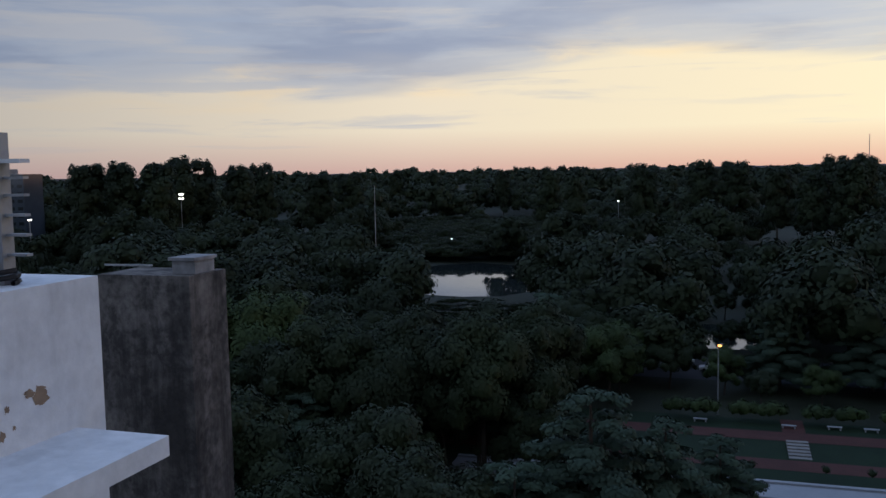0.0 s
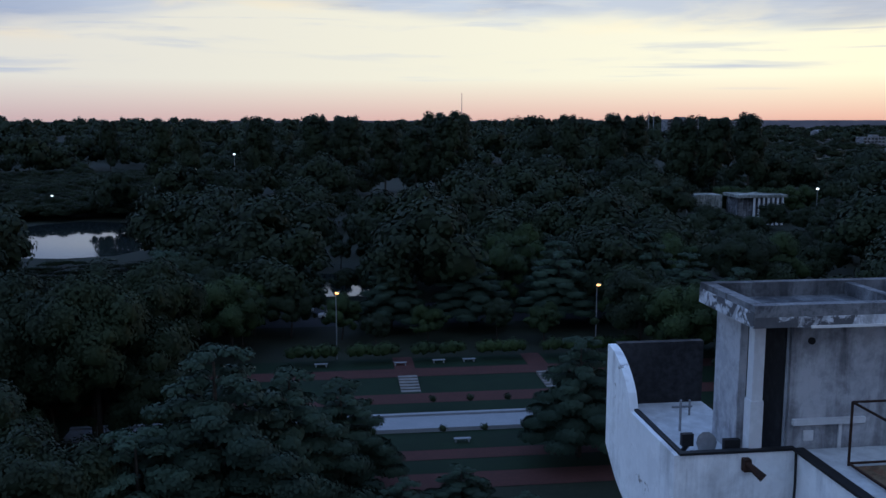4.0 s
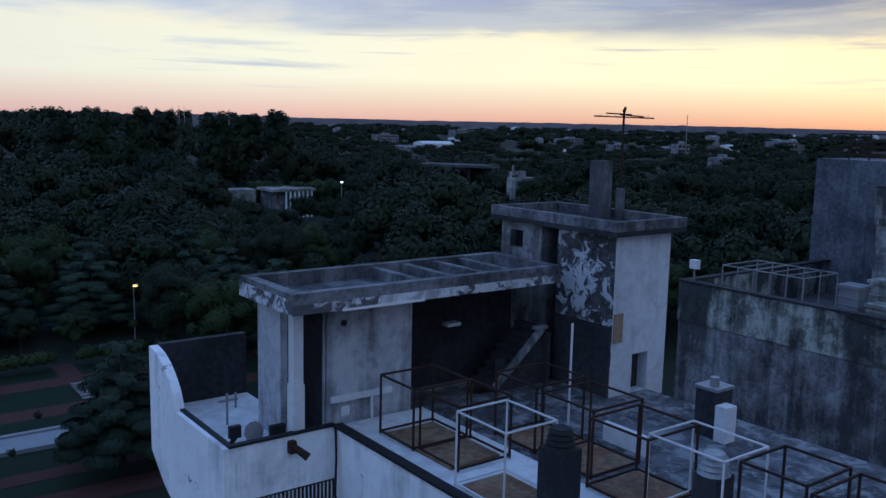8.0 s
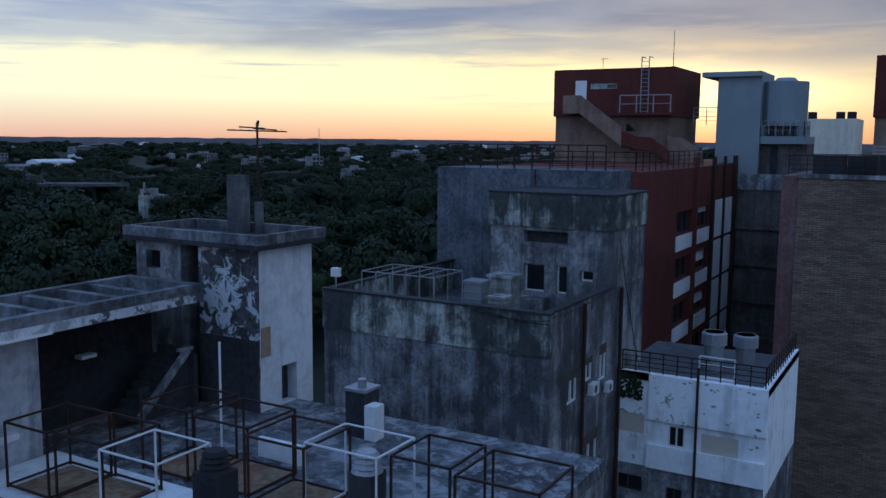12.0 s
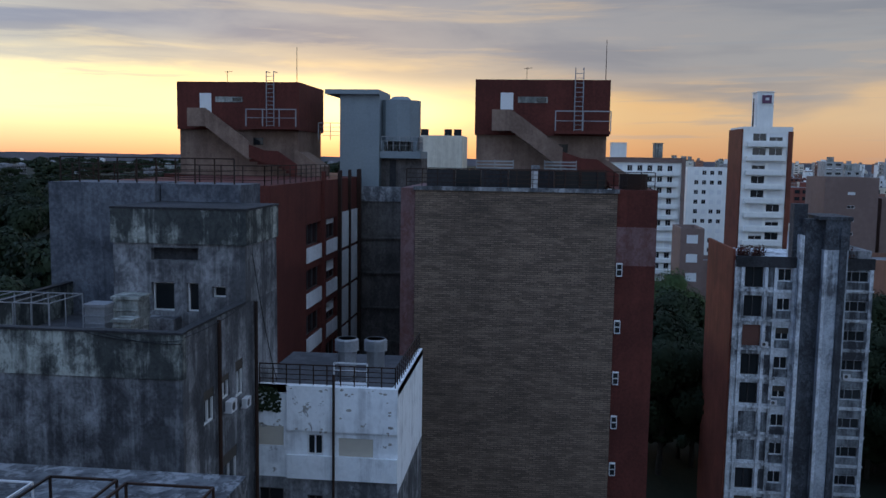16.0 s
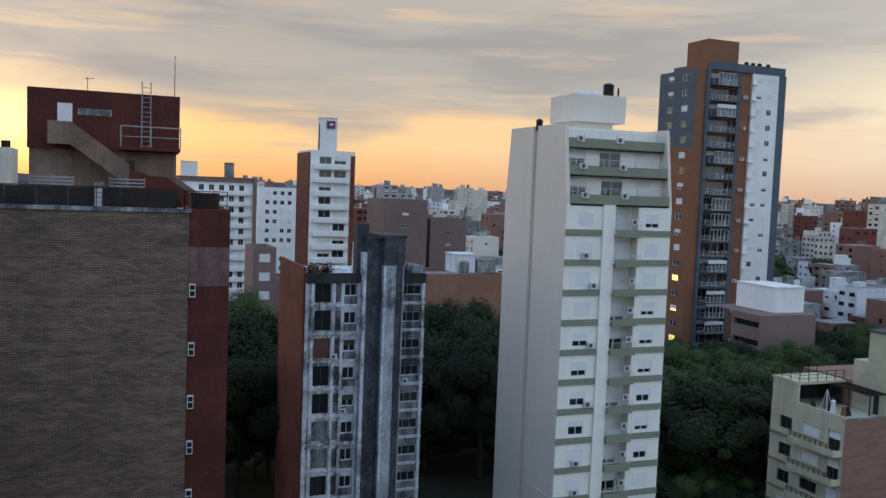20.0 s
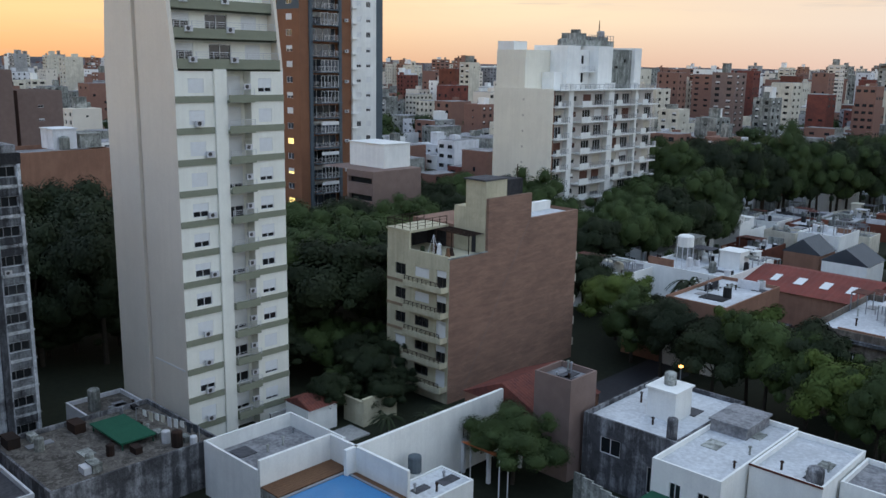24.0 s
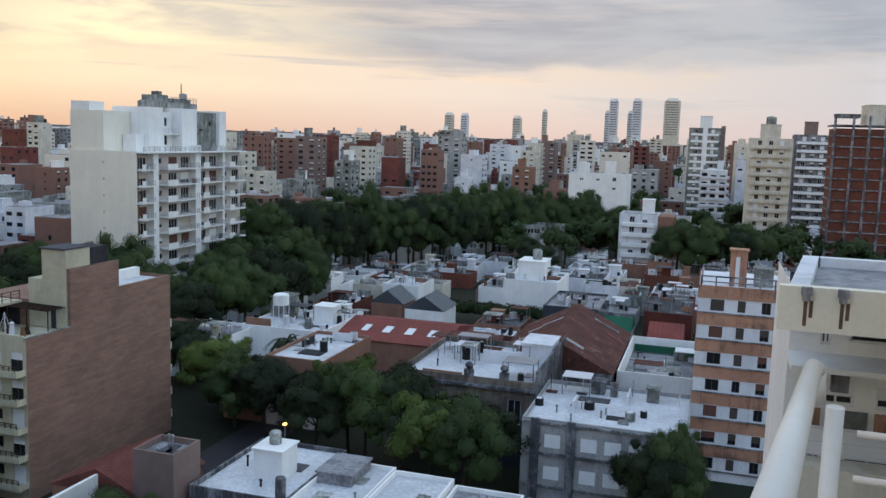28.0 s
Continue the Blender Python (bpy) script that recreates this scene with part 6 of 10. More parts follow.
    h.box(8.95, 9.15, 15.46, 15.5, 27.75, 27.95)
    h.box(9.68, 9.74, 15.46, 15.5, 27.5, 28.1)
    put(t, h.add("ledge"))
    v = MB("plastic_black")
    v.tube((9.01, 15.46, 29.76), (9.01, 15.5, 29.76), .07, .07, 12)
    put(t, v.add("vent_hole"))
    s = MB("slab_soot")
    x0, x1, y0, y1, za, zb = 7.5, 14.6, 14.85, 17.3, 30.2, 30.62
    s.box(x0, x1, y0, y1, za, za + .12)
    put(t, s.add("roof_slab", label="weathered slab with open beams"))
    for a in ((x0, x1, y0, y0 + .22), (x0, x1, y1 - .22, y1), (x0, x0 + .25, y0 + .22, y1 - .22), (x1 - .25, x1, y0 + .22, y1 - .22)):
        s = MB("slab_soot")
        s.box(a[0], a[1], a[2], a[3], za + .12, zb)
        put(t, s.add("slab_rim"))
    for xx in (10.6, 11.5, 12.4, 13.2):
        s = MB("slab_soot")
        s.box(xx, xx + .2, y0 + .22, y1 - .22, za + .12, zb - .04)
        put(t, s.add("slab_beam"))
    s = MB("fringe")
    s.box(x0 + .02, x1, y0 - .012, y0 - .002, za, za + .2)
    put(t, s.add("flaking_fringe", label="flaking white fringe of the slab"))
    s = MB("fringe")
    s.box(x0 - .012, x0 - .002, y0, y1, za, za + .3)
    put(t, s.add("flaking_fringe", label="flaking white fringe of the slab"))
    s = MB("frame_white")
    s.box(8.6, 10.6, 14.81, 14.835, za - .02, za + .03)
    put(t, s.add("drip_edge"))
    # stair tower: peeling face, pale face with a doorway, slab on top
    u = MB("soot_peel")
    u.wall("-x", 15.07, 13.55, 15.45, Z - .2, 31.45)
    put(t, u.add("tower_wall", label="peeling soot-black tower wall"))
    u = MB("tower_pale")
    u.wall("-y", 13.55, 15.07, 17.0, 29.15, 31.45)
    put(t, u.add("tower_front", label="pale rendered upper tower face"))
    u = MB("tower_pale")
    u.wall("-y", 13.55, 15.07, 17.0, Z - .2, 29.15, [(15.82, 16.38, Z, 28.55)], .3)
    put(t, u.add("tower_foot", label="stained tower foot with a doorway"))
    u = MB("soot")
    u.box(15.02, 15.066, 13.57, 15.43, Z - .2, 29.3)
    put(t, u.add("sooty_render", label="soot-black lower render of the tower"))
    # black panel stands in for the dark inside the doorway
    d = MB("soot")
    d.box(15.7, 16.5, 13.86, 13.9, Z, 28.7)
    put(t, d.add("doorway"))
    # black block paints the shade at the back of the tower gap
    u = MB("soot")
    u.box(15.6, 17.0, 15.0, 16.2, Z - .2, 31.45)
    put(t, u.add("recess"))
    u = MB("concrete")
    u.wall("-x", 15.07, 16.05, 17.6, Z - .2, 31.45, [(16.75, 17.25, 30.75, 31.2)], .2)
    u.wall("-y", 16.05, 15.07, 15.7, Z - .2, 31.45)
    u.wall("+y", 17.6, 15.07, 17.0, Z - .2, 31.45)
    u.wall("+x", 17.0, 13.55, 17.6, Z - .2, 31.45)
    put(t, u.add("tower_rear", label="stained rear part of the tower"))
    wn = MB("glass")
    wn.box(15.28, 15.3, 16.7, 17.3, 30.7, 31.25)
    put(t, wn.add("window"))
    y = MB("bare_render")
    y.box(15.1, 15.42, 13.53, 13.549, 28.9, 29.6)
    put(t, y.add("worn_patch", label="ochre worn patch"))
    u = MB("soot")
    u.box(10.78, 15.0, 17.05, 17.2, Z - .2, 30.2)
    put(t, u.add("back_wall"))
    x0, x1, y0, y1, za, zb = 14.8, 17.25, 13.3, 17.75, 31.45, 31.8
    # black top stands in for the darkness between the slab rims
    s = MB("soot")
    s.box(x0 + .004, x1 - .004, y0 + .004, y1 - .004, za, za + .12)
    put(t, s.add("tower_slab"))
    for a in ((x0, x1, y0, y0 + .18), (x0, x1, y1 - .18, y1), (x0, x0 + .18, y0 + .18, y1 - .18), (x1 - .18, x1, y0 + .18, y1 - .18)):
        s = MB("slab_soot")
        s.box(a[0], a[1], a[2], a[3], za + .12, zb)
        put(t, s.add("slab_rim"))
    cx, cy = polar(-46.85, 22.8)
    s = MB("slab_soot")
    s.box(cx - .2, cx + .2, cy - .2, cy + .2, 31.57, 33.05)
    put(t, s.add("chimney"))
    s = MB("slab_soot")
    s.tube((cx + .42, cy - .3, 31.57), (cx + .42, cy - .3, 32.35), .12, .12, 8)
    put(t, s.add("flue"))
    # open stair and its boards
    for i in range(8):
        st = MB("soot")
        st.box(13.05 + i * .19, 13.236 + i * .19, 15.3, 16.2, Z, Z + .18 * (i + 1))
        put(t, st.add("stair_step"))
    st = MB("concrete")
    st.beam((13.0, 15.25, Z + .15), (14.45, 15.25, 29.0), .14, h=.12)
    st.box(14.2, 14.6, 15.2, 15.35, 29.0, 29.08)
    put(t, st.add("stair_string", label="pale sloping stair string"))
    lit = MB("soot")
    lit.box(14.5, 14.62, 15.1, 15.3, Z, 28.9)
    lit.box(13.3, 14.5, 15.62, 15.64, Z, 28.3)
    put(t, lit.add("wall_patch"))
    hood = MB("frame_white")
    hood.box(12.55, 12.95, 16.55, 16.8, 29.0, 29.08)
    put(t, hood.add("lamp_hood"))
    wl = MB("white_paint")
    wl.box(12.9, 13.0, 10.6, 11.7, Z, 28.0)
    put(t, wl.add("low_wall"))


def cage_frame(x0, x1, y0, y1, z0, z1, mat, label, mids=()):
    """A welded frame of square tube: each bar a part."""
    t = empty("cage_frame", ((x0 + x1) / 2, (y0 + y1) / 2, z0), label, "metal frame", "roof cage frames")

    def bar(a, b, name, w=.036 if mat == "metal_dark" else .027):
        m = MB(mat)
        m.beam(a, b, w)
        put(t, m.add(name))
    for x in (x0, x1):
        for y in (y0, y1, *mids):
            bar((x, y, z0), (x, y, z1), "post")
    for z in (z0 + .05, z1):
        for x in (x0, x1):
            bar((x, y0, z), (x, y1, z), "rail")
        for y in (y0, y1):
            bar((x0, y, z), (x1, y, z), "rail")
    return t


def roof_things():
    Z = 27.62
    dark = "rusty black steel cage frame standing on the white roof"
    pale = "white painted steel cage frame standing on the roof"
    cage_frame(9.3, 10.62, 13.3, 14.48, Z, 28.85, "metal_dark", dark)
    cage_frame(9.4, 10.65, 12.0, 13.22, Z, 28.85, "metal_dark", dark)
    cage_frame(11.2, 12.5, 11.9, 13.1, Z, 28.95, "metal_dark", dark)
    cage_frame(11.2, 12.5, 10.4, 11.7, Z, 28.9, "metal_dark", dark)
    cage_frame(10.9, 12.2, 8.9, 10.2, Z, 28.9, "metal_dark", dark)
    cage_frame(11.4, 12.6, 6.4, 7.5, Z, 28.9, "metal_dark", dark)
    cage_frame(11.2, 12.5, 4.8, 6.2, Z, 28.9, "metal_dark", dark)
    cage_frame(9.0, 10.15, 10.25, 11.55, Z, 28.98, "metal_white", pale)
    cage_frame(11.05, 12.2, 7.55, 9.0, Z, 28.95, "metal_white", pale)
    for (x0, x1, y0, y1) in ((9.3, 10.6, 12.1, 14.4), (11.2, 12.5, 10.4, 13.0), (10.9, 12.2, 8.9, 10.2), (9.0, 10.1, 10.3, 11.5)):
        m = MB("rust_board")
        m.box(x0 + .06, x1 - .06, y0 + .06, y1 - .06, 27.6, 27.66)
        m.add("rust_sheet", label="rust-stained sheet lying under the cage", category="sheet", group="rusty sheets")
    for (x, y, h, w) in ((9.75, 9.75, 1.15, .5), (11.3, 7.9, 1.0, .45)):
        t = empty("vent_stack", (x, y, Z), "square black vent stack with a round cowl", "vent", "vent stacks")
        m = MB("soot")
        m.box(x - w / 2, x + w / 2, y - w / 2, y + w / 2, 27.6, 27.6 + h)
        put(t, m.add("flue_body"))
        for j in range(4):
            c = MB("plastic_black" if x < 10 else "metal_grey")
            c.tube((x, y, 27.6 + h + .09 * j), (x, y, 27.6 + h + .07 + .09 * j), .27 - .02 * j, .22 - .02 * j, 14)
            put(t, c.add("cowl_ring"))
    t = empty("roof_shed", (14.2, 10, Z), "dark shed box with a white side on the roof", "shed")
    m = MB("soot")
    m.box(14.85, 15.4, 10.45, 10.95, 27.59, 28.6)
    put(t, m.add("body"))
    m = MB("metal_grey")
    m.box(14.82, 15.43, 10.42, 10.98, 28.6, 28.66)
    put(t, m.add("lid"))
    m = MB("white_paint")
    m.box(14.8, 15.15, 10.15, 10.42, 27.59, 28.35)
    put(t, m.add("side_block"))
    m = MB("metal_grey")
    m.tube((15.05, 10.65, 28.66), (15.05, 10.65, 28.85), .1, .1, 10)
    put(t, m.add("flue"))
    m = MB("metal_white")
    m.tube((12.7, 12.5, 27.6), (12.7, 12.5, 29.9), .025, .025, 6)
    m.add("roof_pole", label="thin white pole standing on the roof", category="pole")
    # aerial on its mast
    ax, ay = polar(-48.1, 23.0)
    t = empty("tv_aerial", (ax, ay, 31.9), "dark television aerial on a mast", "antenna")
    m = MB("metal_dark")
    m.tube((ax, ay, 31.9), (ax, ay, 34.35), .03, .03, 6)
    put(t, m.add("mast"))
    u = Vector((math.cos(radians(48)), -math.sin(radians(48)), 0)).normalized()
    for k, (a, b2, z) in enumerate(((-.75, .75, 34.18), (-.45, .2, 34.26), (-.1, .5, 34.22))):
        e = MB("metal_dark")
        p = Vector((ax, ay, z))
        e.tube(p + u * a, p + u * b2 + Vector((0, 0, -.03)), .018, .018, 5)
        put(t, e.add("element"))
    for k in range(7):
        e = MB("metal_dark")
        p = Vector((ax, ay, 34.2)) + u * (-.6 + .2 * k)
        q = Vector((-u.y, u.x, 0)) * .28
        e.tube(p - q, p + q, .012, .012, 4)
        put(t, e.add("element"))
    e = MB("metal_dark")
    e.tube((ax, ay, 34.3), (ax + .05, ay, 34.42), .05, .03, 6)
    put(t, e.add("hub"))
    # terrace odds and ends
    m = MB("metal_grey")
    m.tube((7.3, 17.6, 27.25), (7.3, 17.6, 27.95), .03, .03, 6)
    m.beam((7.1, 17.6, 27.8), (7.55, 17.6, 27.8), .04)
    m.tube((7.5, 17.6, 27.6), (7.5, 17.6, 27.95), .025, .025, 6)
    m.add("pipe_stand", label="grey standpipe on the white terrace", category="pipe")
    for (x, y, r) in ((6.85, 16.4, .12), (7.6, 16.0, .16)):
        m = MB("plastic_black")
        m.tube((x, y, 27.25), (x + .1, y - .25, 27.6), .05, .05, 6)
        m.box(x - r, x + r, y - .32, y - .2, 27.5, 27.75)
        m.add("floodlight", label="black floodlight at the terrace edge", category="lamp", group="terrace floodlights")
    m = MB("metal_grey")
    n = 10
    m.poly([(7.25 + .22 * math.cos(2 * math.pi * j / n), 16.1 + .05 * math.sin(2 * math.pi * j / n), 27.55 + .22 * math.sin(2 * math.pi * j / n)) for j in range(n)])
    m.tube((7.25, 16.12, 27.25), (7.25, 16.12, 27.5), .02, .02, 5)
    m.add("satellite_dish", label="small grey dish on the terrace floor", category="satellite dish")
    t = empty("wall_lamp", (7.72, 15.3, 27.35), "rusty black spotlight on the white wall", "lamp")
    m = MB("metal_dark")
    m.box(7.66, 7.8, 15.25, 15.4, 27.25, 27.5)
    put(t, m.add("bracket"))
    m = MB("metal_dark")
    m.tube((7.72, 15.3, 27.42), (7.95, 15.05, 27.2), .06, .09, 10)
    put(t, m.add("head"))
    c = MB("plastic_black")
    pts = [Vector(p) for p in ((8.72, 15.3, 27.62), (8.68, 15.2, 27.0), (8.6, 15.1, 26.2), (8.72, 14.9, 25.6))]
    c.path(pts, .025)
    c.add("cable", label="pale cable bundle down the wall", category="cable")


def own_building():
    """What shows of the house the camera stands on: a white block with a ledge, a vent shaft, a corner roof and a handrail."""
    t = empty("white_annex", (-5.4, 5, 32), "white flaking parapet block with a projecting ledge", "annex")
    m = MB("white_paint")
    m.box(-7.5, -4.9, 2.6, 5.9, 30.9, 33.2)
    put(t, m.add("wall"))
    m = MB("white_paint")
    m.box(-7.5, -4.05, 2.6, 5.57, 31.86, 32.02)
    put(t, m.add("ledge"))
    m = MB("white_paint")
    m.box(-7.5, -4.92, 2.6, 5.88, 0, 30.9)
    put(t, m.add("lower_wall"))
    random.seed(8)
    for (py, pz, sy, sz) in ((5.20, 32.38, .12, .09), (5.09, 32.41, .06, .04), (4.87, 32.35, .03, .04), (4.80, 32.16, .05, .05), (4.93, 32.2, .02, .02)):
        m = MB("bare_render")
        pts = [(-4.897, py + sy * random.uniform(.45, 1.1) * math.cos(a * .35), pz + sz * random.uniform(.4, 1.15) * math.sin(a * .35)) for a in range(18)]
        m.poly(pts[::-1])
        put(t, m.add("bare_patch", label="patch where the paint has fallen off"))
    c = MB("plastic_black")
    c.path([(-5.25 + .16 * math.cos(j * .4), 5.2 + .16 * math.sin(j * .4), 33.22 + j * .003) for j in range(33)], .02)
    c.add("hose", label="coiled dark hose on the parapet", category="hose")
    g = empty("louvre_rack", (-5.2, 5.1, 33.2), "grey metal rack with projecting slats", "rack")
    m = MB("metal_grey")
    m.box(-5.25, -5.17, 5.20, 5.32, 33.2, 34.35)
    m.box(-5.40, -5.30, 5.12, 5.22, 33.2, 33.9)
    put(g, m.add("post"))
    for k, z in enumerate((33.42, 33.57, 33.72, 33.87, 34.0, 34.12)):
        m = MB("metal_grey")
        m.box(-5.2, -4.98, 5.24, 5.30, z, z + .02)
        put(g, m.add("slat"))
    m = MB("metal_white")
    m.box(-5.6, -4.96, 5.2, 5.3, 34.12, 34.15)
    put(g, m.add("top_plate"))
    # vent shaft
    t = empty("vent_shaft", (-8.7, 12.1, 32), "tall black-stained concrete vent shaft", "shaft")
    m = MB("shaft_stain")
    m.box(-9.6, -7.9, 11.56, 12.6, 0, 32.45)
    put(t, m.add("shaft"))
    m = MB("roof_grey")
    m.box(-8.4, -7.98, 11.85, 12.4, 32.45, 32.66)
    m.box(-8.44, -7.95, 11.8, 12.45, 32.66, 32.71)
    put(t, m.add("cowl"))
    m = MB("metal_grey")
    m.beam((-9.5, 11.62, 32.6), (-8.6, 11.62, 32.6), .03)
    put(t, m.add("rail"))
    # corner roof beyond the handrail: a deep cream fascia under a low kerb
    t = empty("corner_roof", (-3.2, -18, 0), "cream corner roof slab with rust-stained brackets", "roof")
    x0 = -1.19
    m = MB("fascia_cream")
    m.box(-9, x0, -16.25, -16.0, 30.85, 31.63)
    put(t, m.add("fascia"))
    def prism(name, mat, pts, z0, z1):
        m = MB(mat)
        m.poly([(*p, z1) for p in pts])
        m.poly([(*p, z0) for p in pts][::-1])
        for p, q in zip(pts, pts[1:] + pts[:1]):
            m.poly([(*p, z0), (*q, z0), (*q, z1), (*p, z1)])
        put(t, m.add(name))
    prism("roof", "roof_grey", [(-9, -21.75), (-2.05, -21.75), (-1.32, -16.26), (-9, -16.26)], 30.95, 31.3)
    prism("kerb", "white_paint", [(-2.4, -21.74), (-2.06, -21.74), (-1.33, -16.27), (-1.67, -16.27)], 31.304, 31.52)
    prism("kerb", "white_paint", [(-9, -21.74), (-2.41, -21.74), (-2.41, -21.45), (-9, -21.45)], 31.304, 31.52)
    for xx in (-1.62, -2.2):
        m = MB("concrete")
        m.box(xx - .085, xx + .085, -15.99, -15.86, 31.5, 31.64)
        put(t, m.add("bracket"))
        m = MB("concrete")
        m.box(xx - .06, xx + .06, -15.98, -15.88, 31.4, 31.5)
        put(t, m.add("bracket"))
        for dx, zb in ((0, 30.95), (-.09, 31.1)):
            m = MB("rust_board")
            m.box(xx + dx - .03, xx + dx + .03, -15.997, -15.992, zb, 31.4)
            put(t, m.add("rust_streak"))
    # white flat under it, with a canopy and shuttered windows
    hs = [(-2.72, -2.5, 29.62, 29.95), (-8, -3.1, 29.72, 29.95), (-3.3, -2.55, 28.25, 28.75), (-4.6, -3.75, 28.25, 28.75), (-2.72, -2.4, 26.6, 27.6), (-4.2, -3.2, 26.6, 27.6)]
    m = MB("white_clean")
    m.wall("+y", -21.0, -9, -1.85, 0, 30.85, hs, .2)
    m.wall("+x", -1.85, -26, -21.0, 0, 30.85)
    put(t, m.add("wall"))
    for h in hs:
        window(t, "+y", -21.0, (h[0] + h[1]) / 2, h[2], h[1] - h[0], h[3] - h[2], shut=.6 if h[2] < 29 else 0, sashes=2 if h[1] - h[0] < 2 else 6)
    m = MB("white_clean")
    m.box(-9, -1.8, -21.0, -19.5, 29.3, 29.42)
    put(t, m.add("canopy"))
    m = MB("concrete")
    m.box(-3.0, -2.66, -20.1, -19.8, 28.85, 29.3)
    put(t, m.add("pier"))
    for a0, a1 in ((-2.62, -1.95), (-3.6, -2.75), (-5, -3.75)):
        m = MB("orange_band" if a0 > -3 or a0 < -4 else "concrete_pale")
        m.box(a0, a1, -20.96, -20.9, 27.75, 28.15)
        put(t, m.add("panel"))
    m = MB("cream")
    m.box(-9, -1.7, -20.99, -20.2, 25.9, 27.0)
    put(t, m.add("balcony"))
    put(t, rail(None, [(-1.75, -20.25), (-9, -20.25)], 27.0, .9, "metal_white", 3, 1.3, .03))
    # unseen house added behind and beside the lens to block sky, and the balcony slab
    t = empty("unseen_house", (-8, -6, 0), "unseen cream house mass added behind the balcony", "apartment building")
    m = MB("cream")
    m.box(-14, -3.0, -15, 2.4, 0, 36.5)
    put(t, m.add("wall"))
    m = MB("concrete")
    m.box(-3.0, .25, -2.3, 1.2, 32.15, 32.4)
    put(t, m.add("balcony_floor"))
    # handrail close to the lens
    t = empty("handrail", (-.16, -1.3, 32.4), "cream painted tube handrail of the balcony", "railing")
    a, b2 = Vector((-.232, -2.03, 33.523)), Vector((-.055, -.70, 33.70))

    def tube(p, q, r, name):
        m = MB("rail_paint")
        m.tube(p, q, r, r, 20)
        ob = m.add(name)
        for f in ob.data.polygons:
            f.use_smooth = len(f.vertices) == 4
        put(t, ob)
    d = (b2 - a).normalized()
    tube(a, b2, .0185, "top_rail")
    tube(a + d * .01, a + Vector((-.012, -.03, -.012)), .0185, "bend")
    tube(a + Vector((-.012, -.03, -.005)), a + Vector((-.02, -.04, -.09)), .018, "bend")
    tube(a + Vector((-.045, .05, -.07)), a + Vector((-.045, .05, -1.12)), .019, "post")
    tube(a + d * .62 + Vector((-.055, 0, -.155)), a + d * .62 + Vector((-.055, 0, -1.2)), .021, "post")
    tube(a + d * .75 + Vector((-.028, 0, -.17)), a + d * 1.15 + Vector((-.02, 0, -.23)), .009, "brace")
    for k in range(3):
        tube(a + Vector((-.09, .06, -.12 - .10 * k)), a + Vector((-1.2, .1, -.12 - .10 * k)), .008, "bar")
    tube(a + Vector((-.1, .3, -.30)), a + Vector((-1.0, .34, -.30)), .014, "bar")
    tube(a + Vector((-.23, .06, -.03)), a + Vector((-.23, .06, -.5)), .008, "bar")


next_roof()
roof_things()
own_building()


# ---- park furniture ----
def street_lamp(x, y, h, lit=True):
    t = empty("street_lamp", (x, y, 0), "tall street lamp with a lit sodium head", "street lamp", "park lamps")
    m = MB("metal_grey")
    m.tube((x, y, 0), (x, y, h), .11, .06, 10)
    put(t, m.add("pole"))
    m = MB("metal_grey")
    m.tube((x, y, h - .1), (x + .35, y - .2, h + .08), .04, .04, 6)
    m.box(x + .15, x + .6, y - .42, y - .02, h + .05, h + .16)
    put(t, m.add("head"))
    m = MB("sodium")
    m.box(x - .08, x + .42, y - .42, y - .08, h - .18, h + .04)
    put(t, m.add("lamp_glass", label="glowing orange lamp glass"))


street_lamp(-.8, 122.9, 9.75)
street_lamp(37.8, 124.2, 9.75)
for (yaw, d, z, s) in ((9.0, 320, 17, .35), (6.6, 370, 20, .4), (34.6, 330, 27, .6), (34.6, 331, 25.5, .6), (11.5, 300, 13, .3), (3.5, 190, 5, .3), (-8.5, 160, 6, .12), (-30.0, 300, 12, .35), (43.3, 300, 21, .4), (35.6, 340, 28, .4), (-62.5, 190, 18, .35), (17.4, 345, 7, .3)):
    x, y = polar(yaw, d)
    t = empty("park_lamp", (x, y, 0), "distant white park lamp, lit", "street lamp", "distant lamps")
    m = MB("metal_grey")
    m.tube((x, y, 0), (x, y, z), .12, .1, 6)
    put(t, m.add("pole"))
    m = MB("white_lamp")
    m.box(x - s, x + s, y - s, y + s, z, z + s * 1.1)
    put(t, m.add("lamp_glass"))


def car(x, y, turn, mat, label):
    t = empty("car", (0, 0, 0), label, "car", "parked cars")
    b = MB(mat, "glass")
    prof = [(-2.1, .35), (-2.15, .75), (-1.2, .92), (-.6, 1.42), (.9, 1.45), (1.6, .98), (2.05, .9), (2.15, .4)]
    for s in (-.82, .82):
        pts = [(px, s, pz) for px, pz in prof]
        b.poly(pts if s < 0 else pts[::-1])
    for p, q in zip(prof, prof[1:] + prof[:1]):
        glass = (p[1] > .9 or q[1] > .9) and abs(p[1] - q[1]) > .3
        b.poly([(p[0], -.82, p[1]), (p[0], .82, p[1]), (q[0], .82, q[1]), (q[0], -.82, q[1])][::-1], 1 if glass else 0)
    b.box(-.75, .95, -.83, .83, .98, 1.32, 1)
    body = b.add("body")
    body.parent = t
    for wx in (-1.3, 1.3):
        for wy in (-.8, .8):
            w = MB("tyre")
            w.tube((wx, wy - .1, .32), (wx, wy + .1, .32), .32, .32, 12)
            o = w.add("wheel")
            o.parent = t
    t.matrix_basis = pose(x, y, .03, 0, 0, turn)
    return t


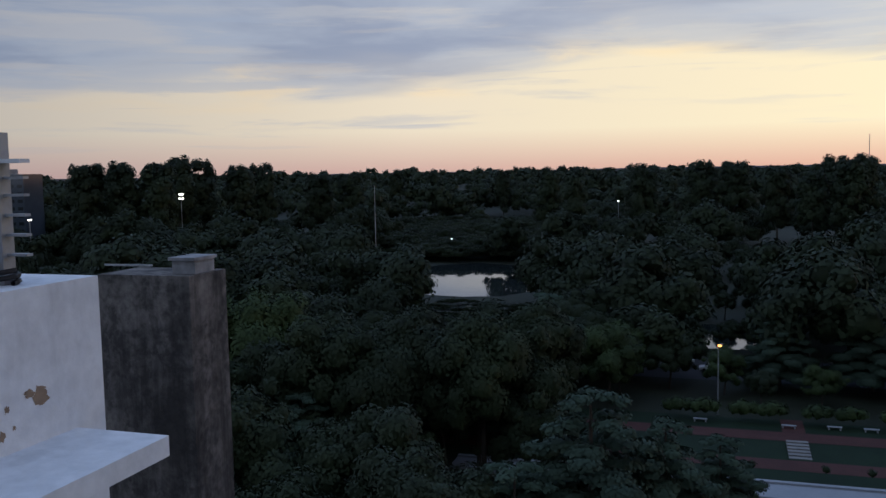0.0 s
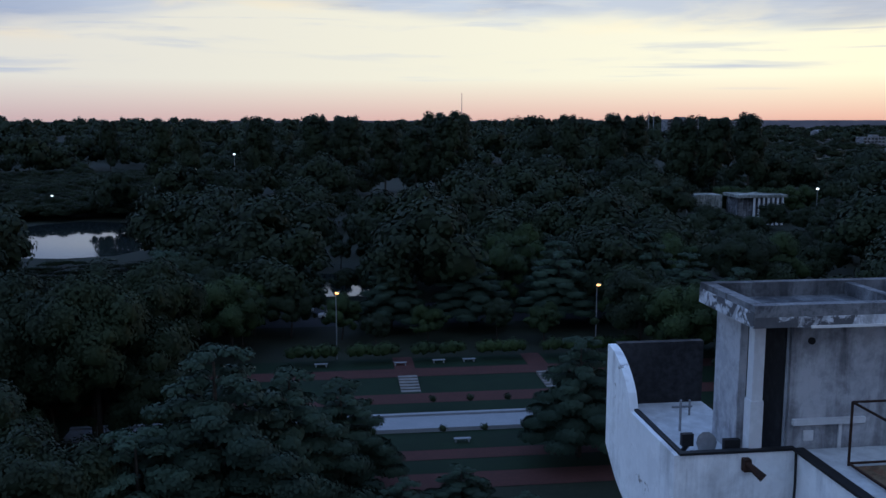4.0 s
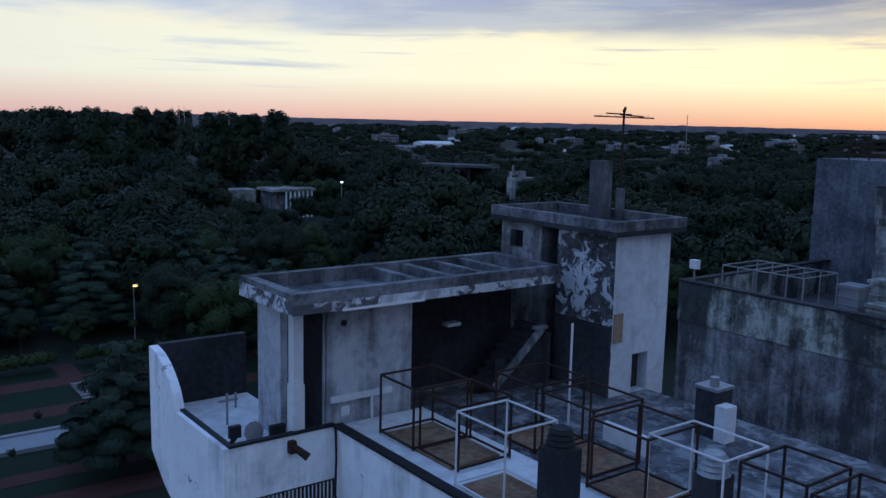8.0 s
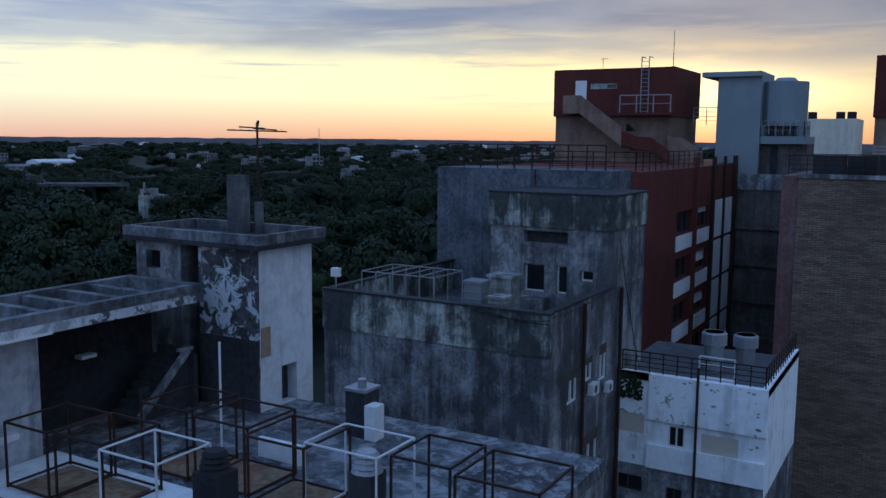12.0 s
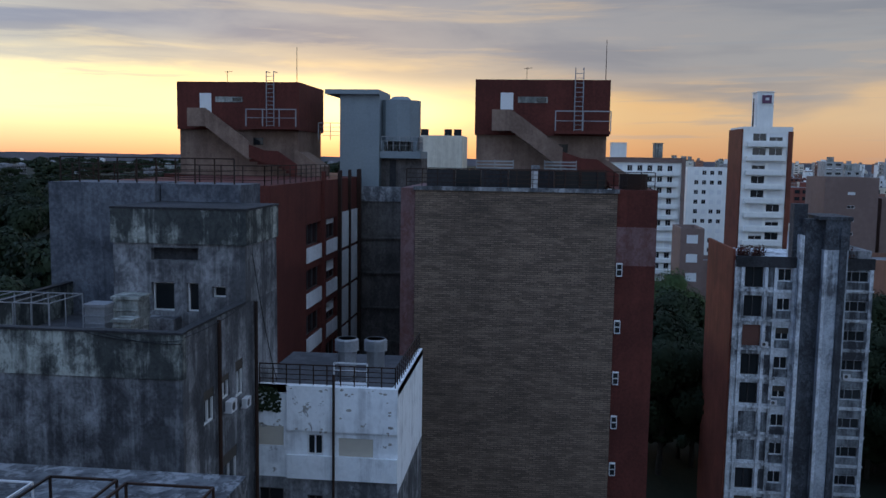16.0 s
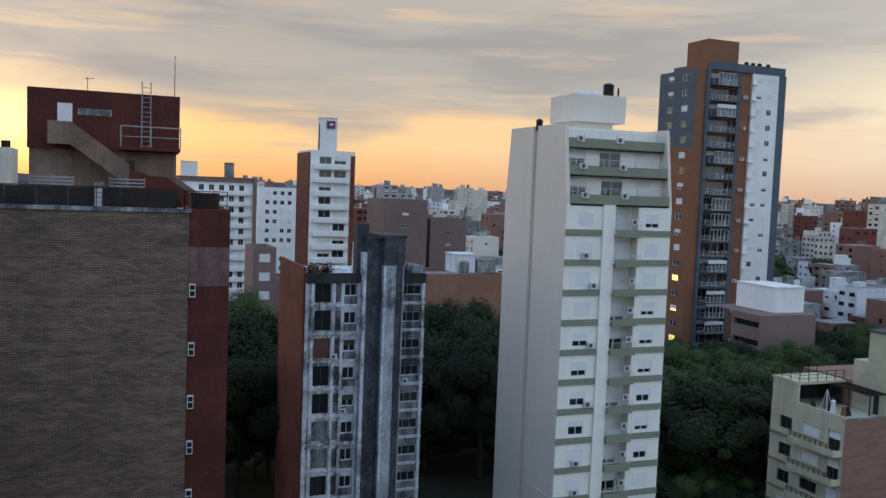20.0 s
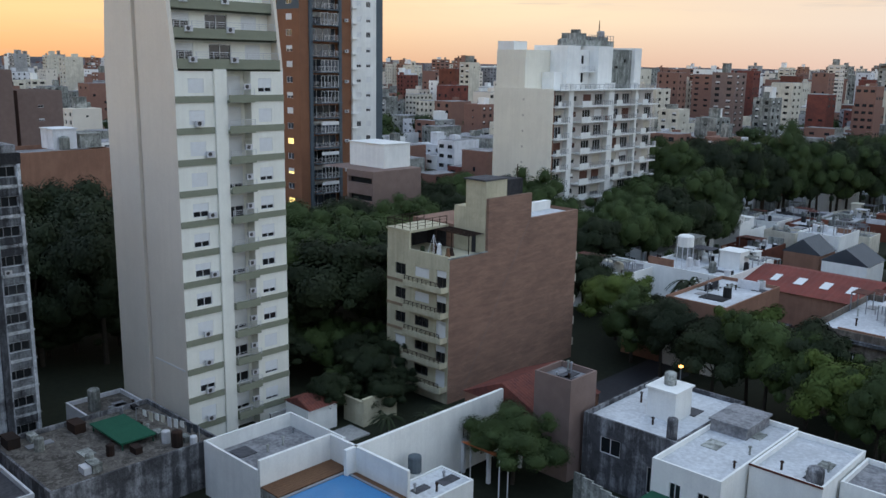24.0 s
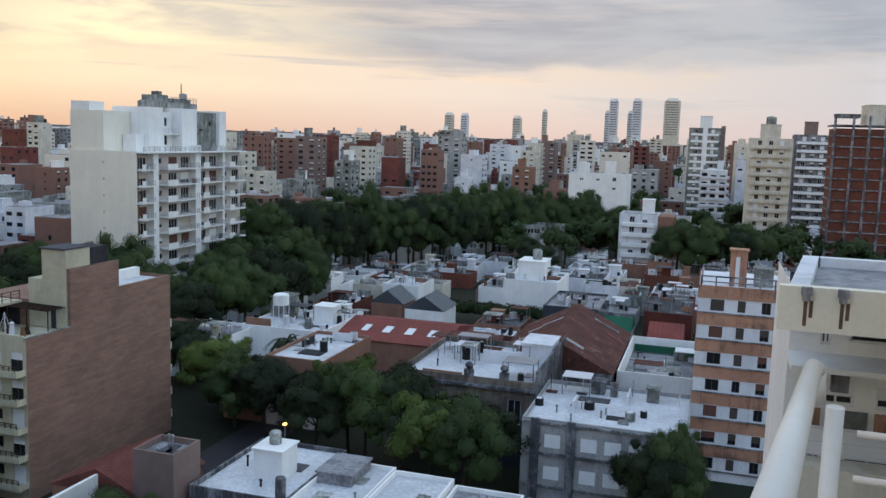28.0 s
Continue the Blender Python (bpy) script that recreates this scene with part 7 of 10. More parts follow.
rng = random.Random(12)
for i in range(17):
    x = -24 + i * 5.6 + rng.uniform(-1, 1)
    y = 150 + rng.uniform(-2.5, 2.5) + (4 if i % 3 == 0 else 0)
    m, l = rng.choice([("car_white", "white car parked under the park trees"), ("car_grey", "grey car parked under the park trees"), ("car_dark", "dark car parked under the park trees")])
    car(x, y, rng.choice([0, 90, 75, 180]), m, l)
car(-19, 140, 20, "car_dark", "dark car parked beside the park road")
for (x, y) in ((-3, 119.0), (13.5, 119.2), (17.8, 119.2), (12.5, 88.3), (8.0, 118.5)):
    t = empty("bench", (x, y, 0), "white park bench beside the red path", "bench", "park benches")
    for (dx, dz, w, name) in ((0, .42, .45, "seat"),):
        m = MB("marble")
        m.box(x - .9, x + .9, y - .25, y + .25, .38, .46)
        put(t, m.add("seat"))
        for sx in (-.7, .7):
            m = MB("marble")
            m.box(x + sx - .08, x + sx + .08, y - .2, y + .2, 0, .38)
            put(t, m.add("leg"))


# ---- buildings among the park trees ----
def pavilion():
    t = empty("pavilion", (135, 272, 0), "pale colonnaded pavilion among the park trees", "pavilion")
    m = MB("concrete_pale")
    m.box(127, 143.5, 266, 278, 9.0, 9.9)
    put(t, m.add("roof"))
    m = MB("concrete_stain")
    m.box(128, 142.8, 268.5, 277, 0, 9.0)
    put(t, m.add("wall"))
    for i in range(7):
        c = MB("white_paint")
        c.tube((132.6 + i * 1.6, 266.6, 0), (132.6 + i * 1.6, 266.6, 9.0), .4, .36, 10)
        put(t, c.add("column"))
    m = MB("concrete_pale")
    m.box(117, 126, 276, 284, 0, 9.2)
    put(t, m.add("wing"))


pavilion()
for x, y, sz in ((136, 277, .96), (143, 274, 1.0), (150, 278, .97), (158, 281, .95), (131, 283, 1.0)):
    tree("broad", x, y, 1.0, sz, x * .7, int(x) % 4)
t = empty("grandstand", polar(-36, 330) + (0,), "long dark roofed grandstand beyond the woods", "grandstand")
a, b2 = polar(-33.5, 330), polar(-40.2, 330)
m = MB("roof_dark")
m.beam((*a, 17.5), (*b2, 17.0), 12, h=.9)
put(t, m.add("roof"))
for i in range(8):
    p = Vector((*a, 0)).lerp(Vector((*b2, 0)), i / 7)
    m = MB("roof_dark")
    m.beam(p, p + Vector((0, 0, 17)), .8)
    put(t, m.add("pillar"))
for (yaw, d, w, h, mat) in ((-42.0, 300, 9, 15, "concrete_pale"), (-41.3, 300, 3, 17, "concrete_pale"), (-51.9, 700, 20, 27, "white_paint"), (-54.5, 640, 26, 17, "white_paint"), (-22, 900, 46, 36, "white_paint"), (-19.4, 900, 20, 35, "concrete_pale"),
                            (-24.5, 920, 40, 34, "concrete_pale"), (44.6, 420, 22, 36, "glass_blue"), (-58, 1200, 60, 22, "white_paint"), (-33, 1000, 40, 22, "white_paint"),
                            (-45, 1100, 50, 20, "white_paint"), (-48, 900, 30, 18, "white_paint"), (-62, 1500, 60, 22, "white_paint"), (-38, 1500, 60, 24, "white_paint"), (-66, 1100, 40, 22, "concrete_pale")):
    x, y = polar(yaw, d)
    t = empty("far_building", (x, y, 0), "pale low building beyond the park woods", "building", "buildings beyond the park")
    if d > 600:
        w, h, mat = w * .7, h * (.95 if yaw > -30 else .72), "concrete"
    m = MB(mat)
    m.box(x - w / 2, x + w / 2, y, y + w * .5, 0, h)
    put(t, m.add("wall"))
    m = MB("glass")
    n = max(2, int(w / 4))
    for f in range(max(1, int(h / 3.2))):
        for i in range(n):
            xx = x - w / 2 + (i + .5) * w / n
            m.box(xx - w / n * .3, xx + w / n * .3, y - .05, y - .004, h - 2.6 - f * 3.2, h - 1.2 - f * 3.2)
    put(t, m.add("window", kind="stuff"))
    m = MB("roof_grey")
    m.box(x - w * .15, x + w * .1, y + 1, y + w * .3, h, h + 2.2)
    put(t, m.add("roof_hut"))
r6 = random.Random(64)
for _ in range(90):
    yaw, d = -r6.uniform(27, 80), 800 + 2200 * r6.random() ** .8
    x, y = polar(yaw, d)
    w, h = r6.uniform(8, 34), r6.uniform(6, 11) if d < 1400 else r6.uniform(9, 15)
    m = MB(r6.choice(["roof_grey", "concrete", "concrete_pale", "roof_grey", "roof_dark", "white_paint"]))
    a = r6.uniform(-.5, .5)
    u, v = Vector((math.cos(a), math.sin(a), 0)) * w / 2, Vector((-math.sin(a), math.cos(a), 0)) * w * .35
    p = [Vector((x, y, 0)) + q for q in (-u - v, u - v, u + v, -u + v)]
    hi = [tuple(q + Vector((0, 0, h))) for q in p]
    lo = [tuple(q) for q in p]
    ridge = [tuple((p[0] + p[3]) / 2 + Vector((0, 0, h * 1.18))), tuple((p[1] + p[2]) / 2 + Vector((0, 0, h * 1.18)))]
    for e in range(4):
        m.poly([lo[e], lo[(e + 1) % 4], hi[(e + 1) % 4], hi[e]])
    m.poly([hi[0], hi[1], ridge[1], ridge[0]])
    m.poly([hi[2], hi[3], ridge[0], ridge[1]])
    m.poly([hi[1], hi[2], ridge[1]])
    m.poly([hi[3], hi[0], ridge[0]])
    m.add("far_shed", label="pale shed or house on the plain beyond the woods", category="building", group="sheds beyond the park")
for (yaw, d, h) in ((-8.0, 1400, 75), (-52.0, 900, 44), (-20.2, 950, 42), (-19.9, 950, 42), (-19.5, 950, 41), (22.4, 260, 30), (-71, 1600, 70)):
    x, y = polar(yaw, d)
    m = MB("metal_grey")
    m.tube((x, y, 0), (x, y, h), d * .0006, d * .0003, 6)
    m.add("mast", label="thin mast standing above the treetops", category="mast", group="masts")


# ---- the city: named blocks first ----
def block(name, x0, x1, y0, y1, z1, mat, roof="roof_grey", label="", rows=None, cols=None, w=1.3, h=1.25, pitch=2.8, faces=("-x", "+y"), shut=(0, 1, .5, 0), group="", parapet=.6, first=1.6, edge=1.6, gap=3.2, glass="glass", frame_mat="frame_white", shut_mat="shutter_white", skip=.0, seed=1, category="apartment building"):
    """A block with a regular grid of windows on the faces that are seen."""
    t = empty(name, ((x0 + x1) / 2, (y0 + y1) / 2, 0), label, category, group)
    rnd = random.Random(seed)
    holes = {}
    for f in faces:
        a0, a1 = (y0, y1) if f[1] == "x" else (x0, x1)
        n = max(1, int((a1 - a0 - 2 * edge + gap - w) / gap)) if cols is None else cols
        step = (a1 - a0 - 2 * edge) / max(1, n)
        cs = [a0 + edge + step * (i + .5) for i in range(n)]
        zs = [z1 - parapet - first - pitch * i for i in range(int((z1 - 3) / pitch))] if rows is None else rows
        holes[f] = [(c - w / 2, c + w / 2, z, z + h) for c in cs for z in zs if z > .5 and rnd.random() >= skip]
    shell(t, x0, x1, y0, y1, z1, mat, roof, holes, parapet)
    for f, hs in holes.items():
        at = {"-x": x0, "+x": x1, "-y": y0, "+y": y1}[f]
        for q in hs:
            window(t, f, at, (q[0] + q[1]) / 2, q[2], w, h, shut=rnd.choice(shut), glass=glass, frame_mat=frame_mat, shut_mat=shut_mat)
    return t


def tank(t, x, y, z, r=.6, h=1.1, mat="plastic_black"):
    m = MB(mat)
    m.tube((x, y, z), (x, y, z + h), r, r, 12)
    m.dome((x, y, z + h), r, r * .4, 12)
    put(t, m.add("water_tank"))


def hut(t, x0, x1, y0, y1, z0, z1, mat="white_paint", name="roof_hut"):
    m = MB(mat)
    m.box(x0, x1, y0, y1, z0, z1)
    m.box(x0 - .15, x1 + .15, y0 - .15, y1 + .15, z1, z1 + .15)
    return put(t, m.add(name))


def white_balcony_block():
    t = empty("balcony_block", (104, -149, 0), "white apartment block with stacked balconies and a blank cream flank", "apartment building")
    x, ya, yb, z1, pitch = 97.0, -130.5, -166.4, 29.3, 2.94
    m = MB("flank_cream")
    m.box(x + .02, 111, ya - .3, ya, 0, z1 + .3)
    put(t, m.add("side_wall", label="blank cream flank wall"))
    for i in range(7):      # small vents up the flank
        v = MB("shutter_beige")
        v.box(103.6, 104.0, ya, ya + .02, z1 - 2.0 - pitch * i, z1 - 1.6 - pitch * i)
        put(t, v.add("wall_vent"))
    zs = [z1 - pitch * (i + 1) for i in range(9)]
    bays = [(-134.7, -130.9), (-148.0, -136.2), (-157.8, -149.9), (-166.3, -158.7)]
    doors = []
    for n, (a0, a1) in enumerate(bays):
        k = 1 if n == 0 else 3 if n == 1 else 2
        st = (a1 - a0) / k
        for i in range(k):
            c = a0 + st * (i + .5)
            small = n in (1, 3) and i == k - 1
            doors.append((c - (.5 if small else st * .34), c + (.5 if small else st * .34), .9 if small else .1, 2.15 if not small else 1.9))
    holes = [(d[0], d[1], z + d[2], z + d[3]) for d in doors for z in zs]
    b = MB("loggia")
    b.wall("-x", x + .5, yb, ya - .3, 0, z1, holes, .3)
    put(t, b.add("loggia_wall", label="wall behind the balconies with shade put into its colour"))
    b = MB("white_clean")
    b.wall("-y", yb, x + .5, 111, 0, z1)
    b.poly([(x + .5, ya, z1), (111, ya, z1), (111, yb, z1), (x + .5, yb, z1)][::-1])
    put(t, b.add("wall"))
    rnd = random.Random(7)
    for d in doors:
        for z in zs:
            window(t, "-x", x + .55, (d[0] + d[1]) / 2, z + d[2], d[1] - d[0], d[3] - d[2], shut=rnd.choice([0, 0, 0, .4, .7, 1]), shut_mat=rnd.choice(["shutter_brown", "shutter_white", "shutter_beige"]), sashes=3 if d[1] - d[0] > 1.6 else 1)
    m = MB("brown_brick")
    m.box(x + .1, x + .5, -131.3, -130.82, 0, z1 - .1)
    put(t, m.add("loggia_side", label="brown wall of the corner loggias"))
    for n, (a0, a1) in enumerate(bays):
        out = (1.0, 1.5, 1.2, 1.7)[n]
        for z in zs:
            s = MB("white_clean")
            s.box(x - out, x + .5, a0 + (1.2 if n == 3 else 0), a1 - (1.6 if n == 1 else 0), z - .16, z + .06)
            put(t, s.add("balcony"))
            p = MB("white_clean")
            w0, w1 = a1 - (1.6 if n == 1 else .1), a1 - (1.6 if n == 1 else .1) - (a1 - a0) * .26
            p.box(x - out, x - out + .1, w1, w0, z + .06, z + 1.0)
            put(t, p.add("balcony_panel"))
            put(t, rail(None, [(x - out + .05, a0 + (1.2 if n == 3 else .05)), (x - out + .05, w1 - .02)], z + .06, .95, "metal_grey", 4, .7, .035))
            if rnd.random() < .3:
                c = rnd.uniform(a0 + .6, a1 - 2.4)
                q = MB(rnd.choice(["orange_cloth", "glass_blue", "wood", "brown_far", "metal_white", "leaf_dark"]))
                q.box(x - out + .3, x - out + .7, c, c + rnd.uniform(.5, 1.1), z + .06, z + rnd.uniform(.6, 1.1))
                q.add("balcony_goods", label="boxes and cloth kept on a balcony", category="clutter", group="balcony goods")
    for y0, y1 in ((-136.2, -134.7), (-149.9, -148.0), (-158.6, -157.8)):
        p = MB("white_clean")
        p.box(x - .6, x + .5, y0, y1, 0, z1 + 1.4)
        put(t, p.add("pier"))
    e = MB("white_clean")
    e.box(x - 1.3, x + .5, yb + .1, ya - .6, z1 - .02, z1 + .22)
    put(t, e.add("roof_slab"))
    put(t, rail(None, [(x - .9, yb + .4), (x - .9, ya - 1)], z1 + .2, .9, "metal_grey", 3, 1.6, .04))
    for nm, mt, q in (("penthouse", "flank_cream", (104, 111, -138.5, -130.9, 36.6)), ("tank_house", "white_clean", (107, 110.9, -135, -131.0, 38.2)), ("penthouse", "white_clean", (100, 108, -142.8, -138.55, 37.6)),
                      ("penthouse", "white_clean", (100, 108, -154, -149, 37.7)), ("penthouse", "white_clean", (100.4, 108, -165.6, -163, 37.6)), ("penthouse", "white_clean", (101, 103.9, -138.5, -136.0, 32.6))):
        m = MB(mt)
        m.box(q[0], q[1], q[2], q[3], z1, q[4])
        put(t, m.add(nm))
    for mt, x0, a0, a1, zt, hs in (("white_clean", 102.2, -148.98, -142.82, 36.9, [(-147.2, -146.3, 34.2, 35.8), (-147.2, -146.3, 30.6, 32.4), (-144.8, -144.2, 30.4, 32.4)]),
                                   ("concrete_pale", 101.2, -162.98, -154.02, 37.2, [(-161, -160.2, 34.6, 35.4), (-158, -156.6, 33.4, 33.9)])):
        m = MB(mt)
        m.wall("-x", x0, a0, a1, z1, zt, hs, .3)
        m.box(x0 + .31, 108, a0, a1, z1, zt - .01)
        m.poly([(x0, a0, zt), (108, a0, zt), (108, a1, zt), (x0, a1, zt)])
        put(t, m.add("penthouse"))
        for h in hs:
            window(t, "-x", x0 + .1, (h[0] + h[1]) / 2, h[2], h[1] - h[0], h[3] - h[2], sashes=1, frame_mat="frame_dark")
    m = MB("white_clean")
    m.box(100.6, 102.2, -148.9, -142.9, 32.6, 32.8)
    put(t, m.add("terrace_slab"))
    put(t, rail(None, [(100.7, -148.8), (100.7, -143)], 32.8, 1.0, "metal_white", 4, .8, .04))
    for q in ((103.5, 108, -159.5, -146, 37.72, 38.9), (104, 107.5, -150.2, -146.6, 38.9, 40.2), (104, 107.5, -158, -152, 38.9, 39.7), (104.5, 106, -148.9, -147.6, 40.2, 40.9)):
        m = MB("concrete_pale")
        m.box(*q)
        put(t, m.add("tank_house", label="grey concrete tank housing"))
    put(t, rail(None, [(103.6, -159.4), (103.6, -150.4)], 38.9, 1.0, "metal_grey", 3, 1.2, .05))
    tank(t, 102.5, -140.2, 37.6, .9, 1.0, "concrete_pale")
    tank(t, 104.5, -156, 39.7, .8, .9, "metal_grey")
    a = MB("metal_dark")
    a.tube((106, -157.6, 39.7), (106, -157.6, 43.0), .16, .08, 6)
    put(t, a.add("antenna"))


def orange_tower():
    t = empty("orange_tower", (135, -108, 0), "tall orange brick tower with a white window column and stacked balconies", "apartment building")
    x, ya, yb, z1, pitch = 130.0, -98.5, -118.3, 57.0, 2.8
    zs = [z1 - 2.7 - pitch * i for i in range(20)]
    la = [(136.6, 138.2), (132.2, 134.0)]
    hl = [(a0, a1, z + .8, z + 1.9) for a0, a1 in la for z in zs]
    b = MB("orange_brick")
    b.wall("+y", ya, x, 141, 0, z1 - 14, [h for h in hl if h[3] < z1 - 14])
    hb = [(-107.4, -101.2, z + .1, z + 2.3) for z in zs]
    b.wall("-x", x, -110.6, ya, 0, z1, hb, .9)
    b.wall("-x", x - .3, -117.0 - 1.3, -116.6, 0, z1)
    b.box(x - .02, 141, yb + .3, ya - .3, z1 - .3, z1)
    b.wall("-y", yb, x - .3, 141, 0, z1)
    put(t, b.add("wall"))
    g = MB("slate")
    g.wall("+y", ya, x, 141, z1 - 14, z1, [h for h in hl if h[2] > z1 - 14])
    put(t, g.add("upper_wall", label="slate-blue upper facade"))
    rnd = random.Random(3)
    for h in hl:
        window(t, "+y", ya, (h[0] + h[1]) / 2, h[2], h[1] - h[0], h[3] - h[2], shut=rnd.choice([0, .6, 1, 0]), glass="warm_room" if rnd.random() < .12 else "glass_blue")
    wz = [(c - .55, c + .55, z + .9, z + 1.9) for c in (-112.2, -114.6) for z in zs]
    w = MB("white_clean")
    w.wall("-x", x - .4, -116.6, -110.6, 0, z1, wz)
    w.poly([(x - .4, -110.6, 0), (x - .4, -110.6, z1), (x, -110.6, z1), (x, -110.6, 0)])
    put(t, w.add("window_column", label="white rendered window column"))
    for h in wz:
        window(t, "-x", x - .4, (h[0] + h[1]) / 2, h[2], 1.1, 1.0, shut=rnd.choice([1, 1, 1, 0, .5]))
    for i, z in enumerate(zs):
        window(t, "-x", x + .7, -104.3, z + .1, 6.1, 2.2, shut=rnd.choice([0, 0, .4]), glass=rnd.choice(["glass", "glass_blue", "glass_blue"]), sashes=4)
        s = MB("slate")
        s.box(x - 1.4, x + .8, -107.3, -101.3, z - .15, z + .05)
        put(t, s.add("balcony"))
        put(t, rail(None, [(x + .3, -101.3), (x - 1.35, -102.2), (x - 1.35, -106.4), (x + .3, -107.3)], z + .05, .95, "metal_white", 4, 1.2, .03))
        s = MB("white_clean")
        s.box(x - 1.0, x - .41, -111.5, -110.2, z + .5, z + .72)
        put(t, s.add("ledge"))
        if rnd.random() < .6:      # some balconies are glazed in
            window(t, "-x", x - 1.45, -104.3, z + .06, 4.1, 2.1, shut=rnd.choice([0, 0, .3]), glass=rnd.choice(["glass", "glass_blue"]), sashes=5)
        if i % 2:
            ac_unit("-x", x - .02, -109.2, z + .8)
    # overlay in slate colour stands in for the shadow on the right edge
    c = MB("slate")
    c.box(x - .4, x - .31, yb, -116.62, 0, z1)
    put(t, c.add("edge_strip", label="dark overlay strip for the shadowed edge of the tower"))
    for yy in (-107.7, -100.9):
        c = MB("slate")
        c.box(x - .35, x - .004, yy - .35, yy + .35, 0, z1)
        put(t, c.add("slate_pier"))
    c = MB("orange_brick")
    c.box(x + 1, 137, -108.2, -101.4, z1, 62.6)
    put(t, c.add("crown"))
    e = MB("slate")
    e.box(x - .5, 141, -117.9, -101.5, z1, z1 + 1.4)
    put(t, e.add("cornice"))
    for yy in (-110.5, -112, -113.5, -115.5):
        tank(t, x + 1.5, yy, z1 + 1.4, .4, .7)


def brown_house():
    t = empty("brown_block", (61, -71, 0), "seven-storey brown brick block with cream balconies", "apartment building")
    x, ya, yb = 57.0, -61.0, -82.0
    yb = -82.4
    b = MB("brick_c")
    b.wall("-x", x, -66.7, ya, 0, 15.05)
    b.wall("-x", x, -73.7, -66.7, 0, 20.55)
    b.wall("-x", x, yb, -73.7, 0, 17.8)
    b.wall("-y", yb, x, 68, 0, 17.8)
    b.wall("+x", 68, yb, ya - 7, 0, 14.8)
    b.wall("+x", x + .35, -73.7, -66.7, 15, 20.55)
    b.box(x, x + .35, -66.7 - .01, -66.69, 15.05, 20.54)
    b.box(x, x + .35, -73.71, -73.69, 17.8, 20.54)
    b.poly([(x, -66.7, 20.55), (x, -73.7, 20.55), (x + .35, -73.7, 20.55), (x + .35, -66.7, 20.55)])
    b.box(x + .004, x + .35, -82.39, -73.72, 17.3, 17.8)
    b.poly([(x, -66.7, 17.3), (68, -66.7, 17.3), (68, yb, 17.3), (x, yb, 17.3)][::-1])
    b.poly([(x + .3, -66.7, 14.8), (68, -66.7, 14.8), (68, -66.7, 17.3), (x + .3, -66.7, 17.3)])
    put(t, b.add("wall"))
    c = MB("concrete_pale")
    c.box(x - .03, x + .25, -66.68, ya, 15.05, 15.13)
    put(t, c.add("coping"))
    c = MB("brown_far")
    for q in range(9):      # line of a roof that once leaned on the flank
        c.poly([(x - .005, -73.5 + q * 1.15, 17.6 - q * 1.9), (x - .005, -73.5 + (q + 1) * 1.15, 17.6 - (q + 1) * 1.9), (x - .005, -73.38 + (q + 1) * 1.15, 17.6 - (q + 1) * 1.9), (x - .005, -73.38 + q * 1.15, 17.6 - q * 1.9)])
    put(t, c.add("roof_scar", label="faint slanting scar of an old roof line"))
    pitch = 2.6
    zs = [14.3 - 2.4 - pitch * i for i in range(5)]
    wa = [(63.2, 64.8, z + .5, z + 1.7) for z in zs]
    wb = [(59.8, 61.9, z + .7, z + 1.75) for z in zs]
    wc = [(57.4, 58.8, z + .1, z + 1.9) for z in zs]
    f = MB("front_cream")
    f.wall("+y", ya, x, 66.0, 0, 14.8, wa + wb + wc, .3)
    f.poly([(x + .2, ya, 14.75), (66, ya, 14.75), (66, -66.7, 14.75), (x + .2, -66.7, 14.75)][::-1])
    put(t, f.add("front_wall", label="cream rendered street front"))
    rnd = random.Random(2)
    for h in wa + wb + wc:
        window(t, "+y", ya - .1, (h[0] + h[1]) / 2, h[2], h[1] - h[0], h[3] - h[2], shut=rnd.choice([0, 0, 1, .4]), frame_mat="frame_dark")
    for z in zs:
        s = MB("front_cream")
        s.box(57.1, 62.5, ya + .004, ya + 1.1, z - .14, z + .04)
        s.box(57.1, 62.5, ya + 1.02, ya + 1.1, z + .04, z + .42)
        s.box(57.1, 57.2, ya + .004, ya + 1.02, z + .04, z + .42)
        put(t, s.add("balcony"))
        put(t, rail(None, [(57.3, ya + 1.06), (62.3, ya + 1.06)], z + .42, .45, "metal_dark", 3, .6, .035))
        d = MB("bare_render")
        d.box(62.6, 66, ya + .004, ya + .06, z - .3, z)
        put(t, d.add("band"))
    for yy in range(5):
        s = MB("cream")
        s.box(57.2, 60, -82.9, -82.0, 14.3 - 2.5 - 2.6 * yy, 15.2 - 2.5 - 2.6 * yy)
        put(t, s.add("balcony"))
    # roof terrace: cream stair tower, open upper room, pergola, rails
    m = MB("front_cream")
    m.box(x + .36, 60.1, -69.9, -66.6, 14.8, 22.3)
    put(t, m.add("stair_tower", label="tall cream stair tower"))
    m = MB("front_cream")
    m.box(60.11, 61.7, -69.9, -66.6, 14.8, 19.4)
    put(t, m.add("stair_tower"))
    m = MB("roof_dark")
    m.box(x + .3, 60.3, -70.0, -66.4, 22.3, 22.45)
    put(t, m.add("tower_cap"))
    m = MB("soot")
    m.box(x + .36, 60, -72.5, -69.95, 17.3, 22.2)
    put(t, m.add("tank_box", label="dark sheeted tank box"))
    # black panel for the unlit door opening
    m = MB("soot")
    m.box(58.6, 59.1, -66.59, -66.5, 14.8, 16.7)
    put(t, m.add("doorway"))
    # upper room at the street corner, open towards the terrace
    m = MB("front_cream")
    m.box(65.7, 65.95, -66.6, ya - .26, 14.8, 16.95)
    m.box(62.7, 65.95, ya - .25, ya, 14.8, 16.95)
    put(t, m.add("terrace_wall"))
    m = MB("front_cream")
    m.box(62.5, 66.05, -66.6, ya + .1, 16.95, 17.2)
